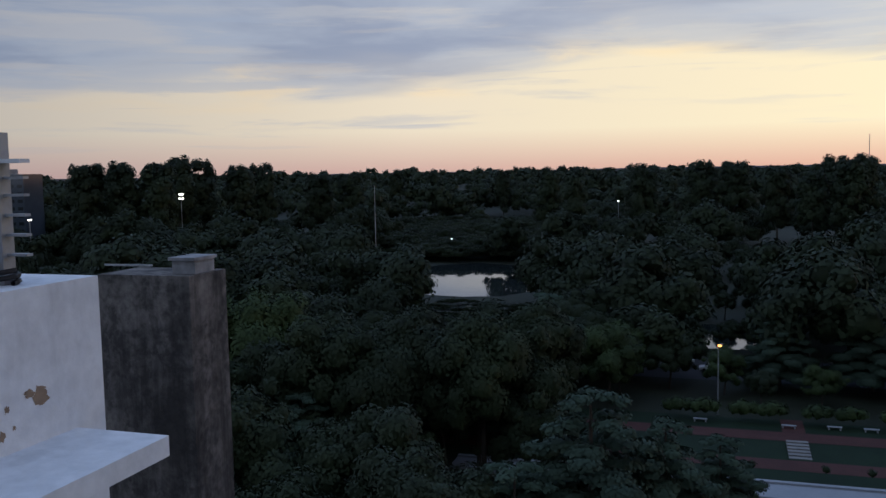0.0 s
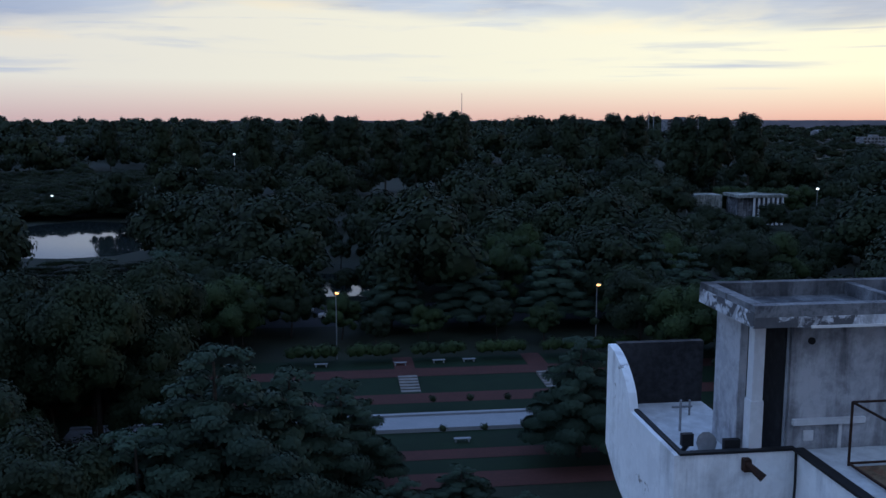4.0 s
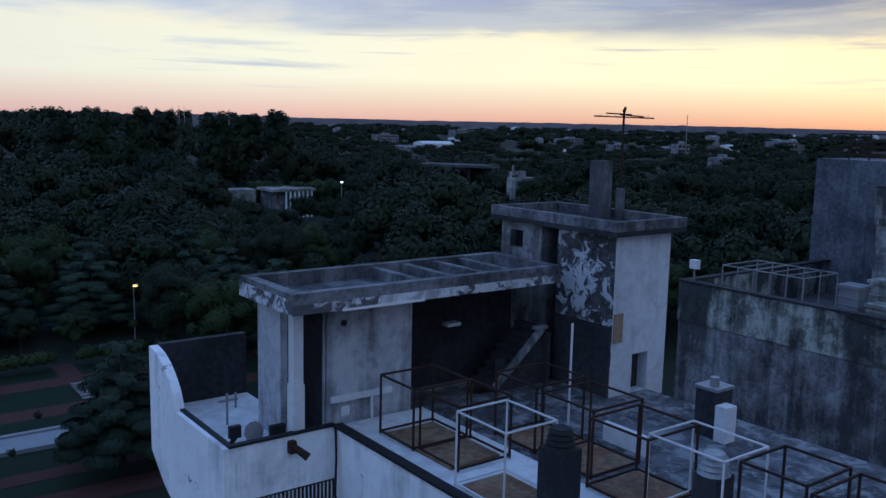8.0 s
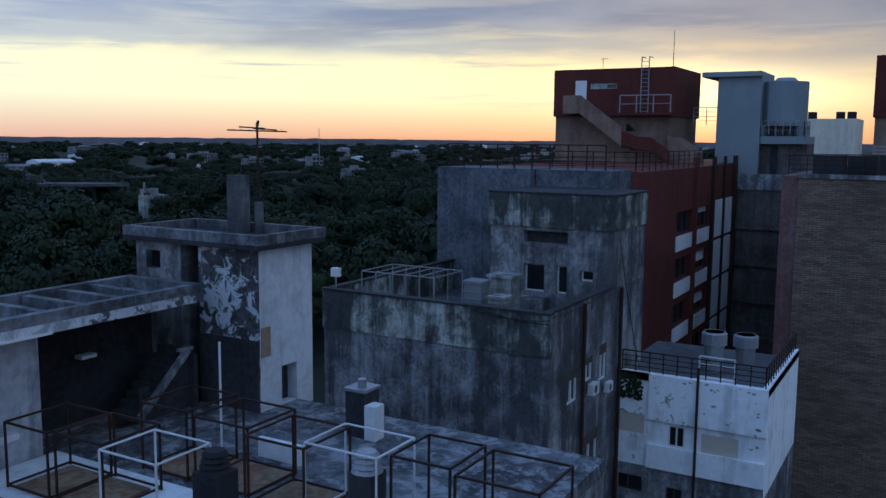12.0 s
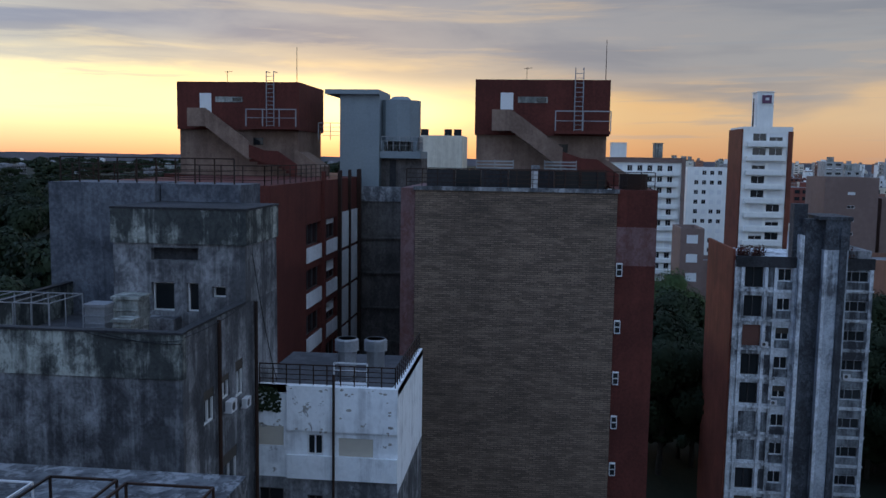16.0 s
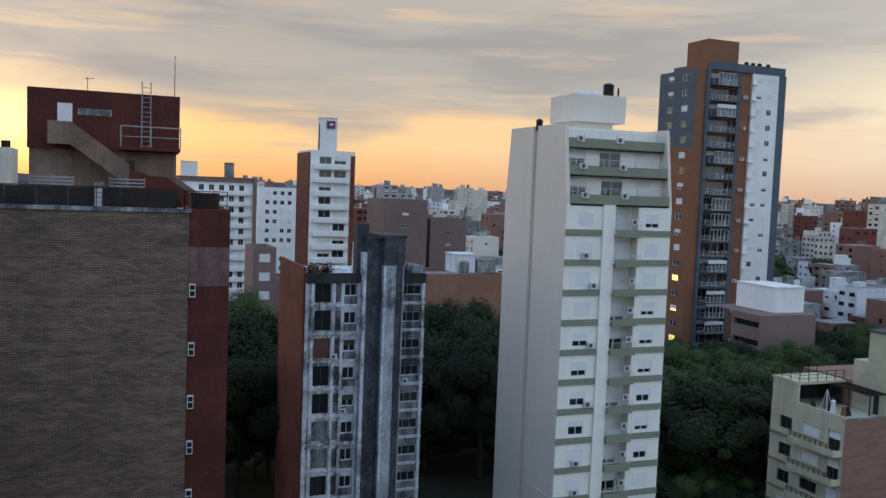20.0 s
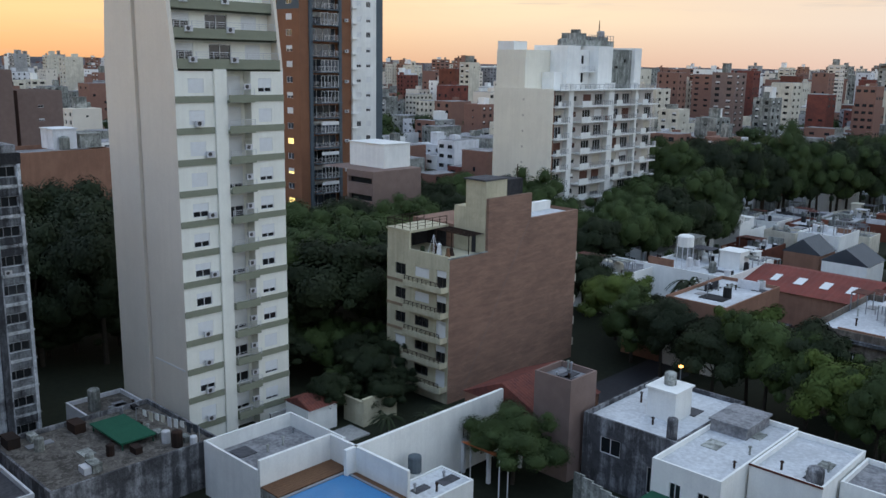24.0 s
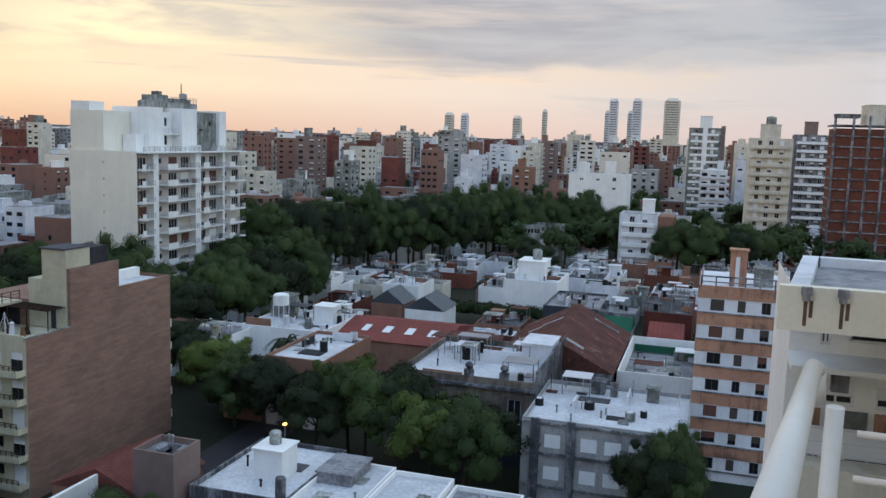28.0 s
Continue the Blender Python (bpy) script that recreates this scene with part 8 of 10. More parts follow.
    put(t, m.add("terrace_roof"))
    # black panels put the room's shade into their colour
    m = MB("soot")
    m.box(65.5, 65.69, -66.5, ya - .3, 14.8, 16.9)
    m.box(62.8, 65.5, -66.58, -66.4, 14.8, 16.9)
    put(t, m.add("terrace_back", label="dark inside of the upper room"))
    put(t, rail(None, [(62.6, -66.4), (62.6, ya), (66, ya), (66, -66.4)], 17.2, .95, "metal_dark", 3, 1.1, .035))
    for k2 in range(6):
        g = MB("metal_dark")
        g.beam((57.5, ya - 3.4 - .42 * k2, 16.9), (62.4, ya - 3.4 - .42 * k2, 17.0), .09)
        put(t, g.add("pergola_beam"))
    for xx in (57.6, 60.0, 62.2):
        g = MB("metal_dark")
        g.beam((xx, ya - 3.4, 14.8), (xx, ya - 3.4, 16.9), .08)
        put(t, g.add("pergola_post"))
    m = MB("front_cream")
    m.box(57.26, 62.69, ya - .2, ya - .004, 14.76, 15.3)
    put(t, m.add("parapet"))
    r5 = random.Random(12)
    for k2 in range(7):
        q = MB(r5.choice(["leaf_dark", "metal_dark", "white_paint", "wood", "soot", "concrete_pale"]))
        xx, yy, w2, h2 = r5.uniform(57.8, 62.2), r5.uniform(-64.2, -61.6), r5.uniform(.2, .45), r5.uniform(.5, 1.3)
        q.tube((xx, yy, 14.76), (xx, yy, 14.76 + h2), w2, w2 * .5, 8)
        q.tube((xx, yy, 14.76 + h2), (xx, yy, 14.9 + h2), w2 * .8, w2 * .3, 8)
        q.add("terrace_pot", label="pot or covered box on the roof terrace", category="pot", group="terrace pots")
    q = MB("metal_white")
    for dx, dy in ((-.5, -.4), (.5, -.4), (.5, .4), (-.5, .4)):
        q.beam((60.6 + dx, -62.4 + dy, 14.76), (60.6, -62.4, 16.9), .05)
    q.beam((60.1, -62.8, 15.4), (61.1, -62.8, 15.4), .04)
    q.add("parasol", label="folded pale parasol on the roof terrace", category="parasol")
    r = MB("roof_white")
    r.box(58, 67.5, -82, -73.9, 17.32, 17.5)
    put(t, r.add("roof"))
    m = MB("white_clean")
    m.box(60.5, 61.2, -81.8, -73.9, 17.5, 18.5)
    put(t, m.add("roof_wall"))
    a = MB("metal_dark")
    a.tube((58.2, -72.6, 22.2), (58.2, -72.6, 23.6), .06, .06, 6)
    put(t, a.add("antenna"))


def garage():
    t = empty("garage_block", (110, -101, 0), "brown garage block with dark slit windows", "building")
    b = MB("brown_far")
    sl = [(106.9, 112.8, 14.1, 15.1), (106.9, 112.8, 11.2, 12.2)]
    b.wall("+y", -95.3, 106.6, 113.2, 0, 16.2, sl, .6)
    b.wall("-x", 106.6, -106.4, -95.3, 0, 16.2)
    b.poly([(106.6, -95.3, 16.2), (120, -95.3, 16.2), (120, -106.4, 16.2), (106.6, -106.4, 16.2)][::-1])
    put(t, b.add("wall"))
    for h in sl:
        m = MB("glass")
        m.box(h[0], h[1], -96.0, -95.9, h[2], h[3])
        put(t, m.add("window"))
    hut(t, 109, 118, -106, -100, 16.2, 20.2, "white_clean")


white_balcony_block()
orange_tower()
brown_house()
garage()
# banded orange block by the corner
def banded_block():
    t = empty("banded_block", (-7, -94, 0), "orange-banded apartment block with rows of small windows", "apartment building")
    y, x0, x1, z1, pitch = -90.0, -16.0, .85, 19.9, 2.72
    zs = [z1 - 1.15 - pitch * i for i in range(7)]
    cols = [(-1.0, 1.3), (-3.3, .75), (-5.6, .85), (-8.0, 1.4), (-10.3, .8), (-12.5, 1.2)]
    hs = [(c - w / 2, c + w / 2, z - 1.15, z) for c, w in cols for z in zs]
    b = MB("white_paint")
    b.wall("+y", y, x0, x1, 0, z1, hs)
    b.wall("+x", x1, y - 12, y, 0, z1)
    b.poly([(x0, y, z1), (x1, y, z1), (x1, y - 12, z1), (x0, y - 12, z1)])
    put(t, b.add("wall"))
    for z in zs:
        m = MB("orange_band")
        m.box(x0, x1 + .04, y, y + .06, z + .08, z + 1.35)
        m.box(x1, x1 + .06, y - 12, y, z + .08, z + 1.35)
        put(t, m.add("band"))
        m = MB("concrete")
        m.box(x0, x1 + .1, y, y + .18, z - 1.42, z - 1.3)
        put(t, m.add("sill"))
    rnd = random.Random(6)
    for h in hs:
        window(t, "+y", y, (h[0] + h[1]) / 2, h[2], h[1] - h[0], h[3] - h[2], shut=rnd.choice([0, 0, .6, 1, 1]), shut_mat=rnd.choice(["shutter_dark", "shutter_brown", "shutter_dark"]), frame_mat="frame_dark")
    ac_unit("+y", y + .05, -7.6, zs[2] - 2.0)
    hut(t, -3.6, -2.0, y - 3.4, y - 1.8, z1, z1 + 3.6, "orange_band", "chimney")
    m = MB("white_paint")
    m.box(-2.9, -2.5, y - 1.78, y - 1.7, z1, z1 + 3.0)
    put(t, m.add("flue"))
    hut(t, -6.2, -4.4, y - 4, y - 2.4, z1, z1 + 1.8, "concrete_pale")
    hut(t, -12, -8, y - 6, y - 3, z1, z1 + 1.6, "soot")
    put(t, rail(None, [(x0, y - .2), (x1 - .2, y - .2), (x1 - .2, y - 8)], z1, 1.1, "concrete", 2, 1.4, .09))


banded_block()

# towers along the avenue
def sign_tower():
    t = block("sign_tower", 180, 192, -50.2, -40.7, 40.9, "white_clean", label="white tower with balconies and a roof sign pylon", w=2.6, h=1.5, gap=4.0, cols=2, faces=("-x",), glass="glass", seed=4, first=2.2)
    m = MB("red_brick_plain")
    m.box(180.2, 192, -40.68, -40.4, 0, 40.5)
    m.box(179.7, 180, -50.2, -49.3, 8, 40.0)
    put(t, m.add("side_wall", label="red brick edge"))
    for i in range(9):
        s = MB("white_clean")
        s.box(178.9, 180, -48.8, -41.4, 37.0 - 2.8 * i, 37.9 - 2.8 * i)
        put(t, s.add("balcony"))
    hut(t, 182, 186, -46.7, -43.5, 40.9, 47.8, "white_clean", "pylon")
    m = MB("sign_red", "frame_white")
    m.box(181.7, 181.85, -46.2, -44.4, 45.6, 47.2)
    m.box(181.66, 181.7, -45.7, -45.0, 46.2, 46.7, 1)
    put(t, m.add("sign"))
    m = MB("metal_dark")
    m.tube((181, -42.6, 40.9), (181, -42.6, 46.5), .15, .1, 6)
    put(t, m.add("mast"))


sign_tower()
def banded(name, x0, x1, y0, y1, z1, mat, band, label, faces=("-x", "+y"), pitch=2.8, seed=1, depth=.9, **kw):
    """A block whose floors are marked by projecting balcony fronts."""
    t = block(name, x0, x1, y0, y1, z1, mat, label=label, faces=faces, pitch=pitch, seed=seed, h=1.5, **kw)
    n = int((z1 - 4) / pitch)
    for i in range(n):
        z = z1 - 3.2 - pitch * i
        for f in faces:
            s = MB(band)
            if f == "-x":
                s.box(x0 - depth, x0, y0 + .8, y1 - .8, z - .1, z + .85)
            elif f == "+x":
                s.box(x1, x1 + depth, y0 + .8, y1 - .8, z - .1, z + .85)
            else:
                s.box(x0 + .8, x1 - .8, y1, y1 + depth, z - .1, z + .85)
            put(t, s.add("balcony"))
    return t


t = banded("far_slab", 230, 244, -37.0, -18.6, 33.4, "white_clean", "white_clean", "long white-banded apartment slab", ("-x",), seed=11, gap=2.6, shut=(0, 1, 0, 0))
hut(t, 229.7, 244, -37.1, -18.6, 33.4, 34.5, "brown_far", "attic_band")
m = MB("brown_far")
m.box(229.2, 229.9, -37.9, -37.0, 0, 34.4)
put(t, m.add("edge_strip"))
hut(t, 232, 236, -23.2, -19.3, 34.65, 38.3, "white_clean")
hut(t, 232, 236, -32.4, -30.4, 34.65, 38.3, "concrete_pale")
block("far_slab", 260, 272, -55.5, -43.5, 32.2, "white_clean", label="plain white apartment block far along the avenue", seed=12, w=1.2, gap=2.3, shut=(0, 1, 0, 0))
t = block("low_flats", 130, 138, -24.6, -21.2, 24.2, "brown_far", label="narrow olive-brown flats with pale windows", seed=13, faces=("-x",), cols=1, w=1.6)
block("low_flats", 130.5, 138, -29.5, -24.6, 19.5, "brown_far", label="brown brick flats with white shutters", seed=14, faces=("-x",), cols=2, shut=(1, 1, 0))
block("brick_flats", 190, 203, -70.8, -60.0, 31.0, "brown_far", label="brown brick tower with one column of small windows", seed=15, faces=("-x",), cols=1, w=1.5, h=.6, first=3.0)
t = block("brick_flats", 192, 203, -81.6, -72.3, 26.7, "brown_far", label="brown brick block with a stair window column", seed=16, faces=("-x",), cols=1, w=1.2, h=.5, first=3.0)
block("white_edge", 196, 200, -72.2, -70.9, 30, "white_clean", label="narrow white wing between brick towers", seed=17, faces=("-x",), cols=1, w=.6)
t = block("brick_wall_block", 120, 130, -57.5, -44.9, 21.3, "brown_brick", label="brown brick warehouse with roof tanks", seed=18, faces=(), category="building")
hut(t, 122, 126, -53.5, -50.2, 21.3, 24.0, "white_paint")
hut(t, 122, 127, -57, -54, 21.3, 23.2, "concrete_pale")
tank(t, 121.5, -51.5, 21.3, .7, 1.6, "concrete_pale")
# tall blocks on the southern skyline
t = banded("avenue_tower", -.8, 12.3, -404, -392, 41, "concrete_pale", "white_clean", "slim white-fronted tower with a roof tank", ("+y",), 2.9, 21)
hut(t, 3, 8, -402, -394, 41, 46.0, "white_clean")
m = MB("brown_far")
m.box(-2.6, -.8, -404, -393, 0, 42)
put(t, m.add("side_wall"))
m = MB("white_clean")
m.box(4.6, 6.6, -392, -391, 0, 41)
put(t, m.add("window_column"))
t = banded("avenue_tower", -22.7, -9.5, -312, -300, 36.6, "cream", "cream", "cream tower with balconies on every floor", ("+y",), 2.9, 22)
hut(t, -19, -13, -310, -303, 36.6, 41, "cream")
tank(t, -16, -306, 41, 1.6, 2.2, "concrete_pale")
t = banded("avenue_tower", -37.5, -25.4, -342, -330, 38.5, "concrete", "white_clean", "grey tower with dark balconies", ("+y",), 2.9, 23)
hut(t, -33, -29, -340, -334, 38.5, 43, "brown_far")
# unfinished frame tower with brick infill
t = empty("unfinished_tower", (-38, -266, 0), "unfinished red brick tower with a bare concrete frame", "building")
m = MB("red_brick_plain")
m.box(-50, -30.2, -276, -260.4, 0, 39.5)
put(t, m.add("infill"))
for i in range(14):
    s = MB("concrete")
    s.box(-50.5, -29.7, -276.5, -260, 2.9 * i + 2.5, 2.9 * i + 2.85)
    put(t, s.add("floor_slab"))
for xx in (-29.9, -34.5, -38.5, -42.5, -47):
    s = MB("concrete")
    s.box(xx - .3, xx + .3, -260.4, -259.8, 0, 43)
    put(t, s.add("column"))
hut(t, -46, -38, -274, -264, 40.6, 46, "cream")
hut(t, -36.5, -30.5, -270, -264, 42.5, 43.4, "concrete")
t = block("white_house_far", 28, 47.6, -310, -296, 23, "white_clean", label="large white house with roof tanks", seed=24, faces=("+y",), cols=3, w=1.2, skip=.3)
hut(t, 33, 36, -306, -300, 23, 27, "white_clean")
hut(t, 42, 45, -306, -300, 23, 26.5, "white_clean")
t = banded("corner_flats", 13.7, 23.5, -243, -233, 15.4, "white_paint", "white_clean", "small corner flats with curved white balconies", ("+y",), 2.7, 25)
m = MB("brown_brick")
m.box(9.5, 13.7, -243, -233.4, 0, 15)
put(t, m.add("side_wall"))
hut(t, 15, 18, -240, -236, 15.4, 19, "white_clean")
block("glass_house", 38, 50, -235, -226, 11.5, "concrete_pale", label="grey house with a band of windows", seed=26, cols=5, w=1.6, faces=("+y",), category="house")
for yaw, z, wd, d, mt in ((-169.15, 80, 8, 1500, "beige"), (-173.5, 101, 14, 1500, "concrete_pale"), (-173.15, 82, 10, 1520, "concrete_pale"), (-174.95, 102, 15, 1500, "concrete_pale"), (-174.55, 82, 9, 1520, "concrete_pale"), (-177.1, 103, 26, 1500, "beige"), (-163.0, 70, 14, 1500, "beige"), (-164.0, 70, 12, 1500, "concrete_pale"), (-167.4, 68, 14, 1500, "beige")):
    x, y = polar(yaw, d)
    t = empty("skyline_tower", (x, y, 0), "slim pale tower on the far skyline", "skyscraper", "skyline towers")
    k = wd / 2.1
    m = MB("white_paint" if mt != "beige" else "cream")
    m.box(x - k, x + k, y - k, y + k, 0, z)
    put(t, m.add("shaft"))
    m = MB("white_clean")
    m.box(x - k * .7, x + k * .7, y - k * .7, y + k * .7, z, z + 4)
    put(t, m.add("crown"))
    for i in range(14):
        m = MB("concrete")
        m.box(x - k * .8, x + k * .8, y + k + .01, y + k + .2, z - 3.4 - i * 4, z - 2 - i * 4)
        put(t, m.add("window_band"))


# ---- low houses between the towers and the avenue ----
HOUSES = []


def low_house(x0, x1, y0, y1, z1, wall="white_paint", roof="roof_grey", label="low flat-roofed white house", holes=None, parapet=.4, group="", tanks=(), huts=(), shut=.4):
    t = empty("house", ((x0 + x1) / 2, (y0 + y1) / 2, 0), label, "house", group)
    shell(t, x0, x1, y0, y1, z1, wall, roof, holes, parapet, thick=.18)
    for f, hs in (holes or {}).items():
        at = {"-x": x0, "+x": x1, "-y": y0, "+y": y1}[f]
        for q in hs:
            window(t, f, at, (q[0] + q[1]) / 2, q[2], q[1] - q[0], q[3] - q[2], shut=shut)
    HOUSES.append((x0, x1, y0, y1, z1 - parapet, z1))
    for (x, y, r, h, mt) in tanks:
        tank(t, x, y, z1 - parapet, r, h, mt)
    for (a, b2, c, d, h, mt) in huts:
        hut(t, a, b2, c, d, z1 - parapet, z1 + h, mt)
    if not group:   # vent pipes, a patched sheet and a gutter seam on the roofs close by
        r = random.Random(int(x0 * 10 + y0))
        zr = z1 - parapet
        for k in range(4):
            x, y = r.uniform(x0 + .6, x1 - .6), r.uniform(y0 + .6, y1 - .6)
            p = MB(r.choice(["metal_grey", "concrete_pale", "metal_dark"]))
            h = r.uniform(.35, .9)
            p.tube((x, y, zr), (x, y, zr + h), .09, .09, 8)
            p.tube((x, y, zr + h), (x, y, zr + h + .1), .16, .1, 8)
            put(t, p.add("vent_pipe"))
        for k in range(2):
            x, y = r.uniform(x0 + 1.2, x1 - 1.6), r.uniform(y0 + 1.2, y1 - 1.6)
            p = MB(r.choice(["metal_grey", "roof_dark", "concrete_pale", "roof_dark"]))
            p.box(x - r.uniform(.3, .9), x + r.uniform(.3, .9), y - r.uniform(.3, 1.1), y + r.uniform(.3, 1.1), zr, zr + .07)
            put(t, p.add("roof_patch"))
    return t


def gable(x0, x1, y0, y1, z0, z1, wall, roof, label, along="x", ribs=0.0, lights=()):
    """A house with a pitched sheet or tile roof."""
    t = empty("house", ((x0 + x1) / 2, (y0 + y1) / 2, 0), label, "house")
    m = MB(wall)
    m.box(x0, x1, y0, y1, 0, z0)
    put(t, m.add("wall"))
    # one folded sheet, rib by rib, over both slopes and down the gable ends
    r = MB(roof)
    lo, hi = (x0, x1) if along == "x" else (y0, y1)
    e0, e1 = (y0 - .3, y1 + .3) if along == "x" else (x0 - .3, x1 + .3)
    n = max(1, int((hi - lo) / ribs)) if ribs else 1
    cols = []
    for i in range(2 * n + 1):
        a = lo + (hi - lo) * i / (2 * n)
        k = .07 * (i % 2) if ribs else 0
        col = []
        for e, z in ((e0, z0), ((e0 + e1) / 2, z1), (e1, z0)):
            col.append(len(r.v))
            r.v.append((a, e, z + k) if along == "x" else (e, a, z + k))
        cols.append(col)
    for p, q in zip(cols, cols[1:]):
        for j in (0, 1):
            f = (p[j], q[j], q[j + 1], p[j + 1])
            r.f.append(f if along == "x" else f[::-1])
            r.m.append(0)
    for c in (cols[0], cols[-1]):
        r.f.append(tuple(c))
        r.m.append(0)
    put(t, r.add("roof"))
    for (a, b2, f) in lights:
        g = MB("shutter_white")
        xm = (x0 + x1) / 2
        if along == "x":
            yc = (y0 + y1) / 2
            za, zb = z0 + (z1 - z0) * (f - .14), z0 + (z1 - z0) * (f + .14)
            ya, yb = (y1 + .3) + (yc - y1 - .3) * (f - .14), (y1 + .3) + (yc - y1 - .3) * (f + .14)
            g.poly([(a, ya, za + .12), (b2, ya, za + .12), (b2, yb, zb + .12), (a, yb, zb + .12)][::-1])
        put(t, g.add("skylight"))
    return t


def shed_sheets():
    """Paler replacement sheets nailed on the rusty shed roof."""
    r = random.Random(14)
    for i in range(16):
        y, side = r.uniform(-123.5, -103), r.choice([-1, 1])
        f0 = r.uniform(.05, .6)
        f1 = f0 + r.uniform(.15, .38)
        m = MB(r.choice(["metal_grey", "concrete_pale", "red_sheet", "rust_board"]))
        pts = [(17.5 + side * 7.6 * (1 - f), 6.8 + 3.8 * f + .12) for f in (f0, f1)]
        w = r.uniform(.35, .6)
        (xa, za), (xb, zb) = pts
        top = [(xa, y - w, za), (xb, y - w, zb), (xb, y + w, zb), (xa, y + w, za)]
        m.poly(top)
        m.poly([(px, py, pz - .04) for px, py, pz in top][::-1])
        for p, q in zip(top, top[1:] + top[:1]):
            m.poly([p, q, (q[0], q[1], q[2] - .04), (p[0], p[1], p[2] - .04)])
        m.add("roof_sheet", label="paler sheet nailed on the rusty shed roof", category="sheet", group="shed roof sheets")


def near_houses():
    # white flat roofs across the lane
    low_house(29.7, 38.1, -69.2, -57.4, 6.0, "concrete_stain", "roof_white", "stained flat-roofed house with a white stair hut", {"+y": [(31.0, 32.0, 1.0, 3.2), (34.5, 36.4, 3.0, 4.4)]}, huts=((32.0, 34.6, -64.0, -61.3, 2.1, "white_clean"),), tanks=((33.4, -62.8, .5, 3.6, "concrete_pale"), (30.6, -58.4, .42, 1.7, "concrete_stain")), shut=0)
    low_house(24.2, 29.6, -67.0, -53.8, 6.0, "white_clean", "roof_white", "white house front with two windows", {"+y": [(25.0, 25.9, 3.3, 4.6), (27.2, 28.1, 3.3, 4.6)]}, huts=((26.4, 29.4, -66.6, -62.4, .5, "roof_grey"),), shut=0)
    t = low_house(18.8, 24.0, -66.2, -57.8, 6.1, "white_clean", "roof_white", "white house with a washed roof and red edge", {"+y": [(20.6, 21.5, 3.0, 4.2)]}, tanks=((19.8, -59.0, .6, 1.0, "concrete_stain"),))
    m = MB("red_paint")
    m.box(18.8, 24.05, -57.8, -57.72, 6.0, 6.14)
    put(t, m.add("coping", label="red painted roof edge"))
    low_house(12.9, 18.6, -66.0, -60.6, 5.7, "white_clean", "roof_grey", "small white house with a grey roof")
    low_house(4.0, 12.8, -66.8, -56.0, 5.2, "white_paint", "roof_white", "plain white house with a pale roof")
    low_house(38.5, 42.2, -59.6, -55.9, 8.9, "brown_far", "roof_grey", "small brown brick tower house", parapet=.5)
    for i in range(7):     # yard fence of concrete panels before the stained house
        m = MB("concrete_pale")
        m.box(28.2 + i * .98, 29.16 + i * .98, -50.2 - i * .3, -50.05 - i * .3, 0, 3.6)
        m.add("fence_panel", label="stained concrete panel of the yard fence", category="fence", group="yard fence panels")
    m = MB("green_cloth")
    m.box(26.6, 29.4, -53.7, -51.9, 3.4, 3.5)
    m.box(26.7, 26.8, -52.1, -52.0, 0, 3.4)
    m.box(29.2, 29.3, -52.1, -52.0, 0, 3.4)
    m.add("awning", label="dark green awning over the yard door", category="awning")
    gable(42.3, 51.0, -66.0, -57.0, 4.2, 6.2, "brown_brick", "tile_red", "house with a red tiled roof", "y", .35)
    m = MB("white_clean")
    m.box(46.0, 46.3, -56.5, -38.5, 0, 6.0)
    m.add("boundary_wall", label="tall white boundary wall", category="wall")
    m = MB("white_clean")
    m.box(40.5, 49.2, -39.7, -39.45, 0, 6.0)
    m.add("boundary_wall", label="white wall behind the pool terrace", category="wall")
    m = MB("white_clean")
    m.box(49.0, 49.25, -39.44, -33.0, 0, 6.0)
    m.add("boundary_wall", label="white side wall of the pool terrace", category="wall")
    # pool terrace
    t = empty("pool_terrace", (45, -36, 0), "pool terrace with timber deck and white walls", "terrace")
    m = MB("concrete_pale")
    m.box(40.5, 49.0, -39.45, -33.0, 0, 3.9)
    put(t, m.add("base"))
    for i in range(28):
        m = MB("wood")
        x = 40.5 + i * .3035
        if x < 46.6:
            m.box(x, x + .285, -39.44, -38.95, 3.9, 4.0)
        else:
            m.box(x, x + .285, -39.44, -33.0, 3.9, 4.0)
        put(t, m.add("plank"))
    m = MB("pool")
    m.box(40.6, 46.4, -38.75, -33.0, 3.9, 3.96)
    put(t, m.add("water", label="blue pool water"))
    for a in ((40.5, 46.6, -38.94, -38.75), (46.4, 46.6, -38.75, -33.0)):
        m = MB("marble")
        m.box(*a, 3.9, 4.04)
        put(t, m.add("coping"))
    low_house(50.2, 57.5, -42.0, -33.6, 4.6, "white_clean", "roof_grey", "white terrace house beside the tower", parapet=1.2)
    low_house(58.5, 70, -35.5, -22, 4.0, "concrete_stain", "roof_moss", "dark stained sheds with cluttered roofs")
    low_house(70.4, 77.5, -36.6, -31.2, 2.6, "white_paint", "roof_moss", "low dark sheds beside the slab block", tanks=((75, -32.8, .55, 1.9, "concrete_pale"),))
    low_house(60, 69, -21.5, -8, 3.6, "white_paint", "roof_dark", "low white yard house")
    m = MB("green_cloth")
    m.box(62, 67.5, -32, -29, 4.15, 4.3)
    for (xx, yy) in ((62.2, -31.8), (67.3, -31.8), (62.2, -29.2), (67.3, -29.2)):
        m.beam((xx, yy, 3.5), (xx, yy, 4.2), .08)
    m.add("awning", label="green shade cloth over a yard", category="awning")
    rnd = random.Random(31)
